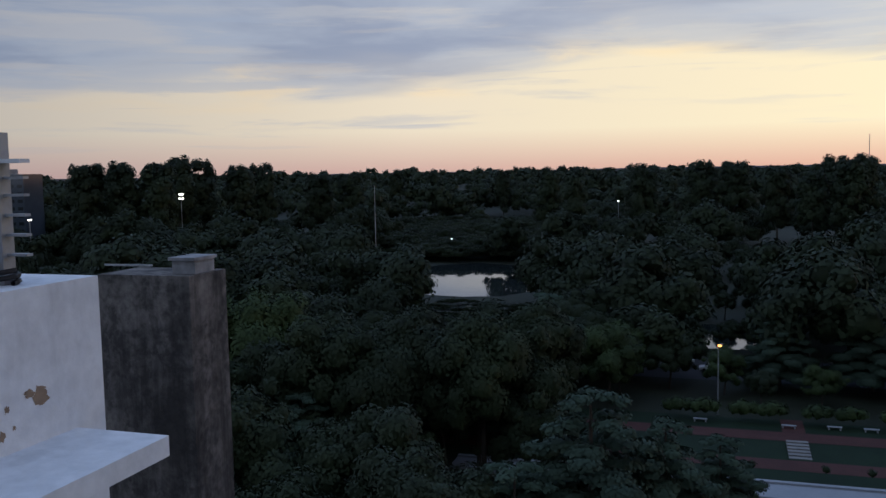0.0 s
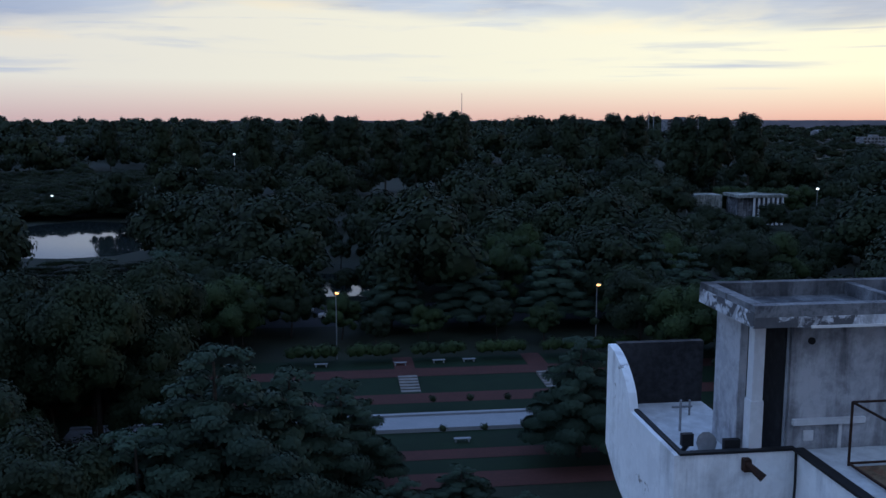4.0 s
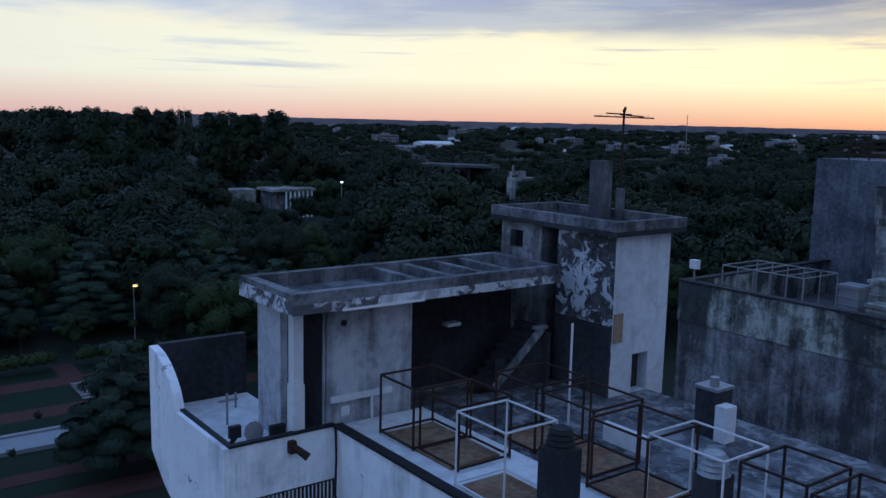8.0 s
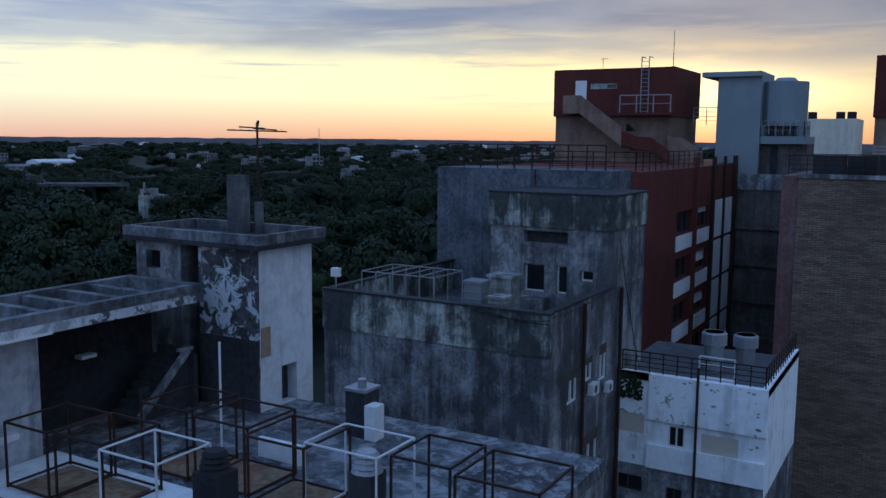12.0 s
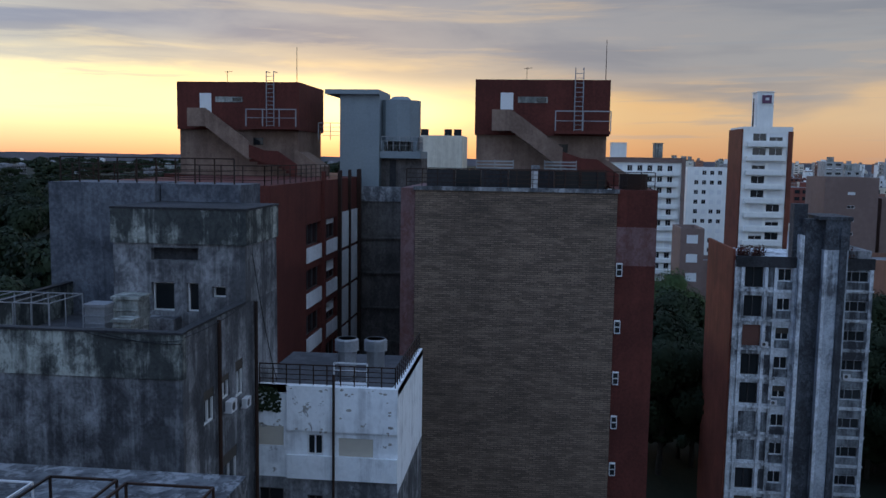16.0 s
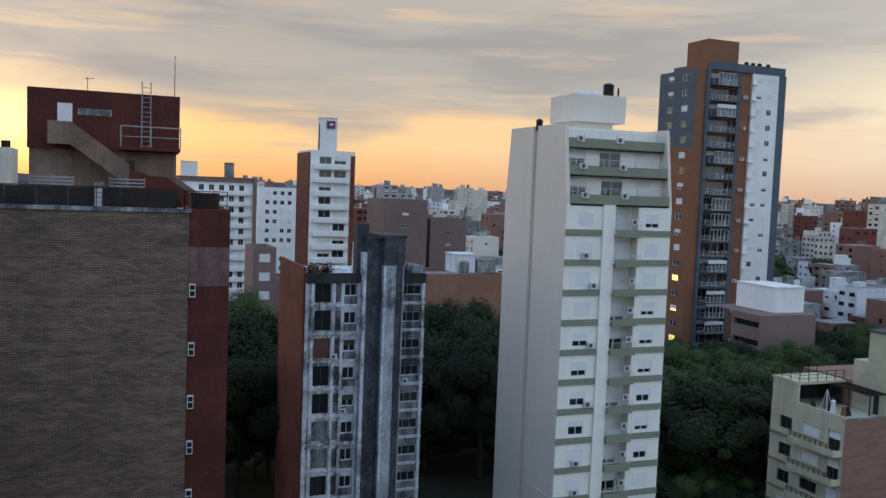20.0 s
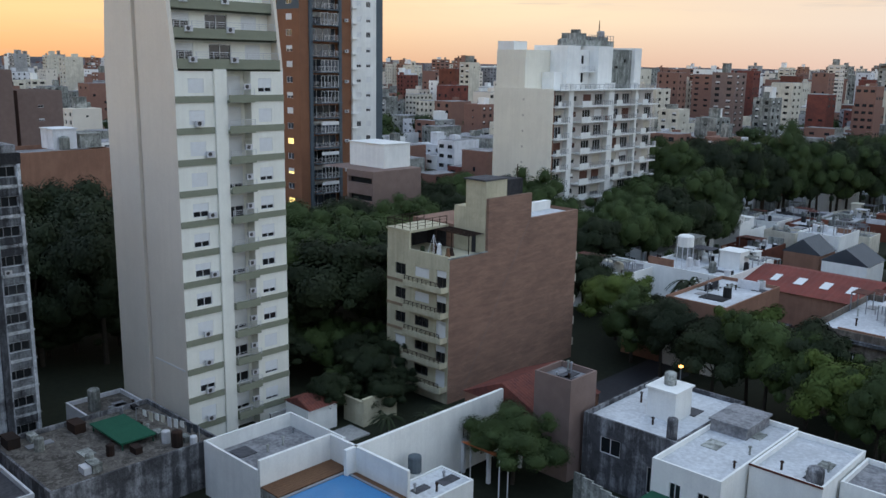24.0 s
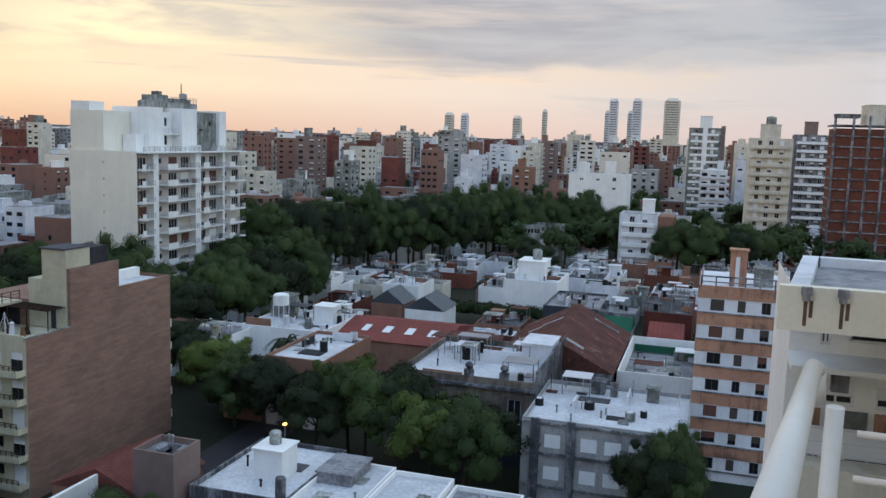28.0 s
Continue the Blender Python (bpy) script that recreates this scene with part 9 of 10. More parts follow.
    for i in range(16):
        x, y = rnd.uniform(59, 69.5), rnd.uniform(-35, -23)
        s = rnd.uniform(.3, .8)
        q = MB(rnd.choice(["metal_white", "concrete_pale", "metal_dark", "plastic_black"]))
        if i % 3 == 0:
            q.tube((x, y, 3.55), (x, y, 3.6 + s * 1.6), s * .6, s * .6, 10)
            q.dome((x, y, 3.6 + s * 1.6), s * .6, s * .25)
        else:
            q.box(x - s, x + s, y - s * .6, y + s * .6, 3.55, 3.6 + s)
            q.box(x - s * 1.05, x + s * 1.05, y - s * .65, y + s * .65, 3.6 + s, 3.66 + s)
        q.add("roof_clutter", label="odd box or tank standing on the shed roof", category="clutter", group="shed roof clutter")
    # patio with orange awning
    t = empty("patio_awning", (41.5, -49, 0), "orange awning over a small patio", "awning")
    m = MB("orange_cloth")
    m.poly([(40.2, -50.5, 3.4), (44.4, -50.5, 3.4), (44.4, -49.2, 3.9), (40.2, -49.2, 3.9)])
    m.poly([(40.2, -50.5, 3.33), (40.2, -49.2, 3.83), (44.4, -49.2, 3.83), (44.4, -50.5, 3.33)])
    put(t, m.add("canopy"))
    m = MB("metal_white")
    for xx in (40.3, 44.3):
        m.beam((xx, -50.4, 0), (xx, -50.4, 3.4), .08)
        m.beam((xx, -49.3, 0), (xx, -49.3, 3.85), .08)
    put(t, m.add("frame"))
    # across the street
    low_house(41.0, 48.5, -102.5, -88.5, 8.2, "brown_brick", "roof_white", "two-storey brick and white corner house", {"-x": [(-95, -94, 5.0, 6.4)]})
    m = MB("white_clean")
    m.box(40.9, 48.6, -88.6, -88.35, 0, 4.2)
    m.add("house_plinth", label="white lower front of the corner house", category="wall")
    gable(48.7, 54, -98, -88.5, 3.4, 5.4, "brown_brick", "glass_blue", "house with a blue-grey sheet roof", "y")
    gable(34, 50.5, -127.5, -112.0, 5.2, 6.8, "brown_brick", "red_sheet", "warehouse with a red sheet roof and skylights", "x", .8, ((36.2, 37.4, .5), (39.6, 40.8, .5), (43.0, 44.2, .5), (46.4, 47.4, .5)))
    low_house(50.5, 63, -121, -108, 6.6, "white_clean", "roof_white", "white house with a roof terrace", huts=((52, 55, -118, -115, 2.0, "white_clean"), (60, 62.5, -120, -116, 2.6, "concrete_pale")), tanks=((54, -111, .5, 1.4, "concrete_pale"), (58, -112, .5, 1.2, "metal_white")))
    t = empty("tank_stand", (58, -112, 0), "white water tank on a steel stand", "water tower")
    for (dx, dy) in ((-.8, -.8), (.8, -.8), (.8, .8), (-.8, .8)):
        m = MB("metal_white")
        m.beam((57.5 + dx, -109.5 + dy, 6.0), (57.5 + dx, -109.5 + dy, 9.6), .1)
        put(t, m.add("leg"))
    m = MB("white_clean")
    m.tube((57.5, -109.5, 9.6), (57.5, -109.5, 11.0), 1.1, 1.1, 14)
    m.dome((57.5, -109.5, 11.0), 1.1, .3, 14)
    put(t, m.add("tank"))
    low_house(61.5, 74, -110, -101, 6.2, "white_clean", "roof_grey", "white house with two round tanks", tanks=((64, -103, .7, 1.2, "cream"), (66, -103.3, .7, 1.2, "cream")))
    # ornate old house on the street
    t = low_house(16.2, 31.0, -103.0, -86.0, 9.2, "old_front", "roof_white", "old ornate brown-stained house with urns on the parapet", {"+y": [(17.6, 19.0, 4.6, 7.2), (22, 23.4, 4.6, 7.2), (26, 27.4, 4.6, 7.2)]}, parapet=.7, shut=0)
    for xx in (19.5, 23.3):
        u = MB("concrete_stain")
        u.box(xx - .5, xx + .5, -86.35, -85.95, 9.2, 9.9)
        u.tube((xx, -86.15, 9.9), (xx, -86.15, 10.3), .2, .45, 10)
        u.dome((xx, -86.15, 10.3), .45, .4, 10)
        put(t, u.add("urn"))
    u = MB("concrete_stain")
    u.box(16.2, 31, -86.0, -85.5, 8.2, 8.5)
    put(t, u.add("cornice"))
    u = MB("glass_blue")
    u.box(15.9, 22, -86.0, -85.9, 0, 3.6)
    put(t, u.add("shopfront", label="blue painted ground floor front"))
    hut(t, 16.4, 19.8, -101, -96, 8.5, 10.8, "white_paint")
    m = MB("concrete_stain")
    m.box(16.0, 16.2, -104, -86, 0, 10.4)
    put(t, m.add("party_wall"))
    # grey two-storey house with shutters
    hs = [(a, a + 1.5, z, z + 1.3) for a in (2.2, 4.4, 6.6, 8.8, 12.2) for z in (2.2, 5.3)]
    t = low_house(.8, 15.9, -92.5, -78.6, 8.0, "concrete_mid", "roof_white", "grey two-storey house with closed shutters", {"+y": hs}, shut=1.0, tanks=((8.6, -90, .4, 1.4, "concrete"),), huts=((4.0, 5.2, -90.5, -89.2, 1.0, "concrete_pale"), (9.6, 11.0, -91.5, -90.0, .9, "concrete")))
    for xx in (11.2, 14.6):
        p = MB("concrete_stain")
        p.box(xx - .4, xx + .4, -78.6, -78.2, 0, 8.1)
        put(t, p.add("pier"))
    for z in (1.4, 4.6, 7.6):
        p = MB("concrete")
        p.box(.8, 15.9, -78.6, -78.35, z, z + .22)
        put(t, p.add("ledge"))
    # big rusty sheds
    gable(10.2, 24.8, -125, -101.5, 6.8, 10.6, "concrete_stain", "rust", "large shed with a rusty corrugated roof", "y", .7)
    shed_sheets()
    gable(25.5, 33, -120, -103.5, 5.8, 7.8, "soot", "rust", "dark shed with a rusty roof", "x", .7)
    low_house(.6, 9.8, -125, -104.5, 6.6, "white_clean", "roof_grey", "white walled yard with a green fence", parapet=2.2)
    m = MB("green_cloth")
    m.box(1.2, 9.4, -124.4, -124.2, 4.6, 5.6)
    m.add("court_fence", label="green netting along the yard", category="fence")
    # back rows
    gable(52, 58, -152, -145, 3.8, 6.2, "brown_brick", "glass_blue", "house with a dark slate roof", "y", .5)
    gable(43.5, 50.5, -150, -142, 3.8, 6.2, "white_clean", "glass_blue", "gabled house with a blue-grey roof", "y", .5)
    m = MB("leaf_dark")
    q = leaf_cloud(np.random.default_rng(3), np.array([(28 + i * 1.25, -153.5, 2.4 + .15 * (i % 3)) for i in range(15)]), np.full(15, 1.5), 60, .22)
    tagged(new("hedge", quads_mesh("hedge", q, "leaf")), "long clipped green hedge", "hedge")
    t = low_house(26, 36, -168, -155, 8.4, "white_clean", "roof_white", "white house with a tall tank hut", huts=((29, 34, -164, -158, 3.0, "white_clean"),), tanks=((31, -161, .9, 5.2, "concrete_pale"),))
    low_house(16.5, 25.5, -154, -139, 7.2, "glass_blue", "roof_grey", "blue-grey rendered house with flat roof")
    low_house(2.0, 9.5, -158, -140, 7.4, "red_paint", "roof_dark", "dark red brick house in the back row", {"+y": [(4, 5, 3, 4.4)]})
    gable(3.0, 8.2, -139, -130, 4.8, 7.0, "brown_brick", "red_sheet", "small house with a red roof", "x", .6)
    gable(11, 15.5, -143, -137, 4.4, 6.2, "white_paint", "green_cloth", "small shed with a green roof", "x")


def gardens():
    """Hedges, walls, a small tiled roof, a patio deck and a washing line among the back gardens."""
    r = np.random.default_rng(61)
    for nm, x0, x1, y0, y1, h in (("hedge", 70.5, 76, -63, -55, 4.6), ("hedge", 64.5, 68, -58.5, -52.5, 2.6), ("hedge", 60.5, 66, -53.5, -50.5, 1.8)):
        cs = np.array([(r.uniform(x0, x1), r.uniform(y0, y1), h * r.uniform(.25, .8)) for _ in range(int((x1 - x0) * (y1 - y0) * 1.1))])
        q = leaf_cloud(r, cs, np.full(len(cs), h * .26 + .25), 110, .1)
        q[..., 2] -= min(0, q[..., 2].min())
        tagged(new(nm, quads_mesh(nm, q, "leaf")), "thick clipped garden hedge behind the tower", "hedge", "garden hedges")
    for (x0, x1, y0, y1, h, lab) in ((58.6, 58.85, -55.5, -51.2, 2.7, "pale cream garden wall"), (58.86, 61.5, -51.4, -51.2, 2.4, "pale cream garden wall"), (64.0, 64.2, -52.0, -44.5, 1.6, "low grey garden wall")):
        m = MB("front_cream" if h > 2 else "concrete_mid")
        m.box(x0, x1, y0, y1, 0, h)
        m.box(x0 - .05, x1 + .05, y0 - .05, y1 + .05, h, h + .08)
        m.add("garden_wall", label=lab, category="wall", group="garden walls")
    gable(60.6, 64.0, -49.6, -46.2, 2.5, 3.3, "white_clean", "tile_red", "small white garden house with a red tiled roof", "y", .3)
    m = MB("concrete_mid")
    m.box(57.0, 59.8, -50.6, -44.6, 0, .12)
    m.add("garden_path", label="grey paved garden path", kind="structure")
    # patio deck on posts
    t = empty("patio_deck", (43.6, -52.5, 0), "raised concrete patio deck on white posts", "deck")
    m = MB("concrete_mid")
    m.box(42.8, 45.9, -55.5, -51.0, 2.9, 3.1)
    put(t, m.add("slab"))
    for xx, yy in ((42.95, -51.15), (45.75, -51.15), (42.95, -55.3)):
        m = MB("white_paint")
        m.box(xx - .14, xx + .14, yy - .14, yy + .14, 0, 2.9)
        put(t, m.add("post"))
    put(t, rail(None, [(45.8, -55.3), (45.8, -51.1), (42.9, -51.1), (42.9, -55.3)], 3.1, .95, "metal_dark", 3, .5, .03))
    # black tank on a white pillar
    t = empty("tank_stand", (44.8, -44.3, 0), "black water tank on a white pillar", "water tank")
    m = MB("white_clean")
    m.box(44.3, 45.2, -44.8, -43.9, 0, 2.8)
    put(t, m.add("pillar"))
    tank(t, 44.75, -44.35, 2.8, .55, 1.2, "slate")
    low_house(40.6, 44.0, -46.6, -40.2, 2.8, "white_clean", "roof_white", "low lean-to with a pale flat roof", parapet=.1)
    # washing line beside the green cloth
    t = empty("washing_line", (62, -34, 3.6), "washing line with white and coloured cloths", "washing line")
    rr = random.Random(17)
    m = MB("metal_grey")
    m.beam((59.5, -34.4, 5.0), (66.5, -32.6, 5.0), .03)
    for f in (0, 1):
        m.beam((59.5 + 7 * f, -34.4 + 1.8 * f, 3.6), (59.5 + 7 * f, -34.4 + 1.8 * f, 5.0), .06)
    put(t, m.add("line"))
    for k in range(9):
        f = .06 + k * .1
        x, y, w, h = 59.5 + 7 * f, -34.4 + 1.8 * f, .28, rr.uniform(.5, .9)
        m = MB(rr.choice(["white_clean", "metal_white", "glass_blue", "cream", "white_clean"]))
        m.box(x - w, x + w, y - .03, y + .03, 5.0 - h, 4.98)
        put(t, m.add("cloth"))
    for x, y, h in ((85, -62.2, 4.2), (84.2, -63.6, 3.4)):
        t = empty("garden_lamp", (x, y, 0), "lit white lamp on a thin post", "lamp", "garden lamps")
        m = MB("metal_grey")
        m.tube((x, y, 0), (x, y, h), .05, .05, 6)
        put(t, m.add("post"))
        m = MB("white_lamp")
        m.tube((x, y, h), (x, y, h + .25), .16, .12, 8)
        put(t, m.add("globe"))


near_houses()
gardens()


# ---- random infill of the blocks, and the far city ----
TAKEN = [(28, 46, -70, -53), (0, 32, -104, -55), (41, 55, -103, -88), (33, 75, -128, -100), (9, 34, -126, -100), (0, 10, -126, -103), (40, 60, -154, -140), (25, 47, -170, -152), (15, 26, -155, -138), (1, 10, -160, -129), (95, 113, -168, -129),
         (128, 143, -120, -97), (105, 122, -108, -94), (56, 69, -84, -60), (64, 80, -50, -35), (81, 97, -32, -17), (43, 51, -150, -68), (-20, 4, -106, -88), (36, 52, -240, -224), (12, 25, -246, -230)]


def free(x0, x1, y0, y1):
    return not any(x0 < b and x1 > a and y0 < d and y1 > c for a, b, c, d in TAKEN)


rnd = random.Random(55)
made = 0
for _ in range(6000):
    x, y = rnd.uniform(-60, 118), rnd.uniform(-330, -106)
    w, d = rnd.uniform(4.5, 11), rnd.uniform(4.5, 12)
    yaw = math.degrees(math.atan2(-x, y))
    if not free(x - .2, x + w + .2, y - .2, y + d + .2) or made > 345:
        continue
    # the avenue of tall trees stays clear
    line = 150 + (x - 110) * -1.55
    if 0 < x < 125 and -12 < -y - (172 + (100 - x) * 1.35) < 20:
        continue
    if x > 60 and y > -128:
        continue
    TAKEN.append((x, x + w, y, y + d))
    z = rnd.choice([2.8, 3.0, 3.2, 3.4, 3.6, 4.0, 4.4, 5.6])
    mt = rnd.choice(["white_paint", "white_clean", "white_clean", "cream", "concrete_pale", "brown_brick", "white_paint", "red_brick_plain", "white_clean"])
    rf = rnd.choice(["roof_grey", "roof_white", "roof_grey", "roof_dirty", "roof_dirty", "roof_dark", "tile_red", "rust"])
    tk = [(x + rnd.uniform(1, w - 1), y + rnd.uniform(1, d - 1), .5, 1.1, rnd.choice(["plastic_black", "concrete_pale", "metal_white"])) for k in range(rnd.randrange(3))]
    hu = []
    if rnd.random() < .4:
        a, c = x + rnd.uniform(.6, w - 3.4), y + rnd.uniform(.6, d - 3.4)
        hu.append((a, a + rnd.uniform(1.6, 2.6), c, c + rnd.uniform(1.6, 2.6), rnd.uniform(.8, 2.2), mt))
    lab = {"white_paint": "white", "white_clean": "white", "cream": "cream", "concrete_pale": "grey", "concrete": "dark grey", "brown_brick": "brown brick", "red_brick_plain": "red brick"}[mt] + " flat-roofed house in the back rows"
    low_house(x, x + w, y, y + d, z, mt, rf, lab, {"+y": [(x + w * .3 - .5, x + w * .3 + .5, z - 2.2, z - 1.1), (x + w * .7 - .5, x + w * .7 + .5, z - 2.2, z - 1.1)]} if y > -160 else None, tanks=tk, huts=hu, group="back row houses")
    made += 1


# odds and ends on and between the low roofs: water tanks, sheets, party walls, pipes, boards
rc = random.Random(71)
MATS = ["concrete_pale", "plastic_black", "metal_white", "roof_dark", "rust", "white_paint", "soot", "concrete", "brown_brick", "metal_grey"]
junk = MB(*MATS)
for x0, x1, y0, y1, zr, z1 in HOUSES:
    if y0 > -72:
        continue
    area = (x1 - x0) * (y1 - y0)
    near = y0 > -135
    for k in range(int(min(16, area / 11)) + 2):
        x, y = rc.uniform(x0 + .5, x1 - .5), rc.uniform(y0 + .5, y1 - .5)
        kind = rc.random()
        mi = rc.randrange(len(MATS))
        if kind < .22:
            r, h = rc.uniform(.3, .55), rc.uniform(.6, 1.3)
            junk.tube((x, y, zr), (x, y, zr + h), r, r * .95, 10, rc.choice([0, 1, 1, 2]))
            junk.tube((x, y, zr + h), (x, y, zr + h + .15), r * .7, r * .2, 10, rc.choice([0, 1, 2]))
        elif kind < .42:      # a low dividing wall or the back of a stair
            L, h = rc.uniform(1.2, min(5, x1 - x0 - .5)), rc.uniform(.5, 1.5)
            mi = rc.choice([0, 5, 5, 6, 7, 8])
            if rc.random() < .5:
                junk.box(max(x0 + .2, x - L / 2), min(x1 - .2, x + L / 2), y - .09, y + .09, zr, zr + h, mi)
            else:
                junk.box(x - .09, x + .09, max(y0 + .2, y - L / 2), min(y1 - .2, y + L / 2), zr, zr + h, mi)
        elif kind < .62:      # a sheet or a tarpaulin lying about, tilted a little
            a, b = rc.uniform(.5, 1.6), rc.uniform(.4, 1.2)
            mi = rc.choice([3, 4, 6, 9, 3, 0])
            junk.box(max(x0 + .2, x - a), min(x1 - .2, x + a), max(y0 + .2, y - b), min(y1 - .2, y + b), zr + .004, zr + rc.uniform(.05, .12), mi)
        elif kind < .80:      # a lean-to on posts
            a, b, h = rc.uniform(.8, 2.0), rc.uniform(.7, 1.6), rc.uniform(1.6, 2.2)
            ax, bx, ay, by = max(x0 + .2, x - a), min(x1 - .2, x + a), max(y0 + .2, y - b), min(y1 - .2, y + b)
            mi = rc.choice([4, 9, 3, 2, 0])
            junk.box(ax, bx, ay, by, zr + h, zr + h + .07, mi)
            for px, py in ((ax + .06, ay + .06), (bx - .06, ay + .06), (ax + .06, by - .06), (bx - .06, by - .06)):
                junk.box(px - .05, px + .05, py - .05, py + .05, zr, zr + h, 9)
        else:
            junk.tube((x, y, zr), (x, y, zr + rc.uniform(.8, 2.6)), .05, .04, 6, rc.choice([9, 6, 2]))
    # the yard wall along one side
    if rc.random() < .7:
        mi, h = rc.choice([0, 5, 5, 8, 7]), rc.uniform(1.8, 3.4)
        if free(x1 + .1, x1 + .4, y0 + .3, y1 - .3):
            junk.box(x1 + .1, x1 + .3, y0, y1 + rc.uniform(0, 2), 0, h, mi)
junk.add("roof_clutter", label="tanks, sheets, pipes and low walls on the roofs", category="clutter", kind="stuff")


def far_block(x, y, w, d, z, mt, seed):
    """A city block seen from afar: window holes with glass behind, some shutters, a roof hut."""
    r = random.Random(seed)
    m, g, bal = MB(mt), MB("glass", "shutter_white"), MB(mt)
    style = r.randrange(4)
    sides = ["+y", "-x" if x > 0 else "+x"]
    blank = r.choice(sides) if r.random() < .55 else None
    x0, x1, y0, y1 = x - w / 2, x + w / 2, y - d / 2, y + d / 2
    dist = math.hypot(x, y)
    fat = 1.0 if dist < 420 else 1.35
    for f, at, a0, a1 in (("+y", y1, x0, x1), ("-x", x0, y0, y1), ("+x", x1, y0, y1)):
        hs = []
        if f in sides and f != blank:
            n = max(2, int((a1 - a0) / (3.4 * fat)))
            st = (a1 - a0) / n
            zz = z - 2.6
            while zz > max(2, z - 26):
                for i in range(n):
                    c = a0 + (i + .5) * st
                    ww = st * (.40 if style < 2 else .62)
                    hs.append((c - ww / 2, c + ww / 2, zz, zz + 1.35))
                zz -= 2.85
        elif f == blank:
            zz = z - 3
            c = a0 + (a1 - a0) * .5
            while zz > max(2, z - 26) and r.random() < .8:
                hs.append((c - .5, c + .5, zz, zz + .7))
                zz -= 2.85
        m.wall(f, at, a0, a1, 0, z, hs, .35)
        s = 1 if f[0] == "-" else -1
        for h in hs:
            for (c0, c1, mi) in (((h[2], h[3], 1),) if r.random() < .55 else ((h[2] + .6, h[3], 2), (h[2], h[2] + .6, 1))):
                q = [(at + s * .3, h[0], c0), (at + s * .3, h[1], c0), (at + s * .3, h[1], c1), (at + s * .3, h[0], c1)] if f[1] == "x" else [(h[0], at + s * .3, c0), (h[1], at + s * .3, c0), (h[1], at + s * .3, c1), (h[0], at + s * .3, c1)]
                g.poly(q, mi - 1)
            if style == 3:
                e = .9
                if f[1] == "x":
                    bal.box(at - s * e, at - s * .004, h[0] - .3, h[1] + .3, h[2] - .95, h[2] - .05)
                else:
                    bal.box(h[0] - .3, h[1] + .3, at + .004, at + e, h[2] - .95, h[2] - .05)
    m.poly([(x0, y0, z), (x1, y0, z), (x1, y1, z), (x0, y1, z)])
    m.wall("-y", y0, x0, x1, 0, z)
    t = empty("apartment_building", (x, y, 0), NAMES[mt] + r.choice([" in the dense city", " on the city skyline"]), "apartment building", "city blocks")
    put(t, m.add("wall"))
    put(t, g.add("window", kind="stuff"))
    if bal.v:
        put(t, bal.add("balcony", kind="stuff"))
    for k in range(r.choice([1, 1, 2])):
        hx, hy = r.uniform(x0 + 1, x1 - 4), r.uniform(y0 + 1, y1 - 4)
        hut(t, hx, hx + r.uniform(2.4, 4), hy, hy + r.uniform(2.4, 4), z, z + r.uniform(1.6, 4.5), r.choice([mt, "white_clean", "concrete_pale"]))
    if r.random() < .5:
        tank(t, r.uniform(x0 + 1, x1 - 1), r.uniform(y0 + 1, y1 - 1), z, .8, 1.6, r.choice(["plastic_black", "concrete_pale"]))


NAMES = {"white_clean": "white apartment block", "white_paint": "weathered white apartment block", "cream": "cream apartment block", "concrete_pale": "pale grey apartment block", "brown_far": "brown brick apartment block", "brick_far": "reddish brick apartment block", "concrete_mid": "grey apartment block", "red_brick_plain": "red brick apartment block", "brown_brick": "brown brick apartment block", "beige": "beige apartment block", "concrete": "grey apartment block"}
rnd = random.Random(101)
far_made = []
for _ in range(9000):
    yaw = -rnd.uniform(96, 196)
    d = 300 + 1350 * rnd.random() ** 1.35
    x, y = polar(yaw, d)
    w, dp = (rnd.uniform(7, 12), rnd.uniform(7, 12)) if d < 600 else (rnd.uniform(8, 15), rnd.uniform(8, 15))
    if y > -12 or (y > -320 and x < 118 and x > -60 and y < -100) or (x < 190 and y > -130):
        continue
    if not free(x - w / 2 - 1, x + w / 2 + 1, y - dp / 2 - 1, y + dp / 2 + 1):
        continue
    if any(abs(x - a) < (w + c) / 2 + 2 and abs(y - b) < (dp + e) / 2 + 3 for a, b, c, e in far_made):
        continue
    far_made.append((x, y, w, dp))
    z = rnd.choice([8, 10, 12, 14, 16, 18, 20, 23]) if d < 420 else rnd.choice([9, 12, 16, 20, 24, 28, 31, 33, 34, 36, 38])
    if d < 360:
        z = min(z, 15)
    if yaw > -125:
        z = min(z, 34 if d > 600 else 20)
    far_block(x, y, w, dp, z + rnd.uniform(-1.5, 1.5), rnd.choice(["white_clean", "concrete_mid", "white_paint", "cream", "concrete_mid", "brick_far", "brick_far", "brown_brick", "brown_far", "beige", "cream", "concrete_pale"]), len(far_made))
    if len(far_made) > 380:
        break

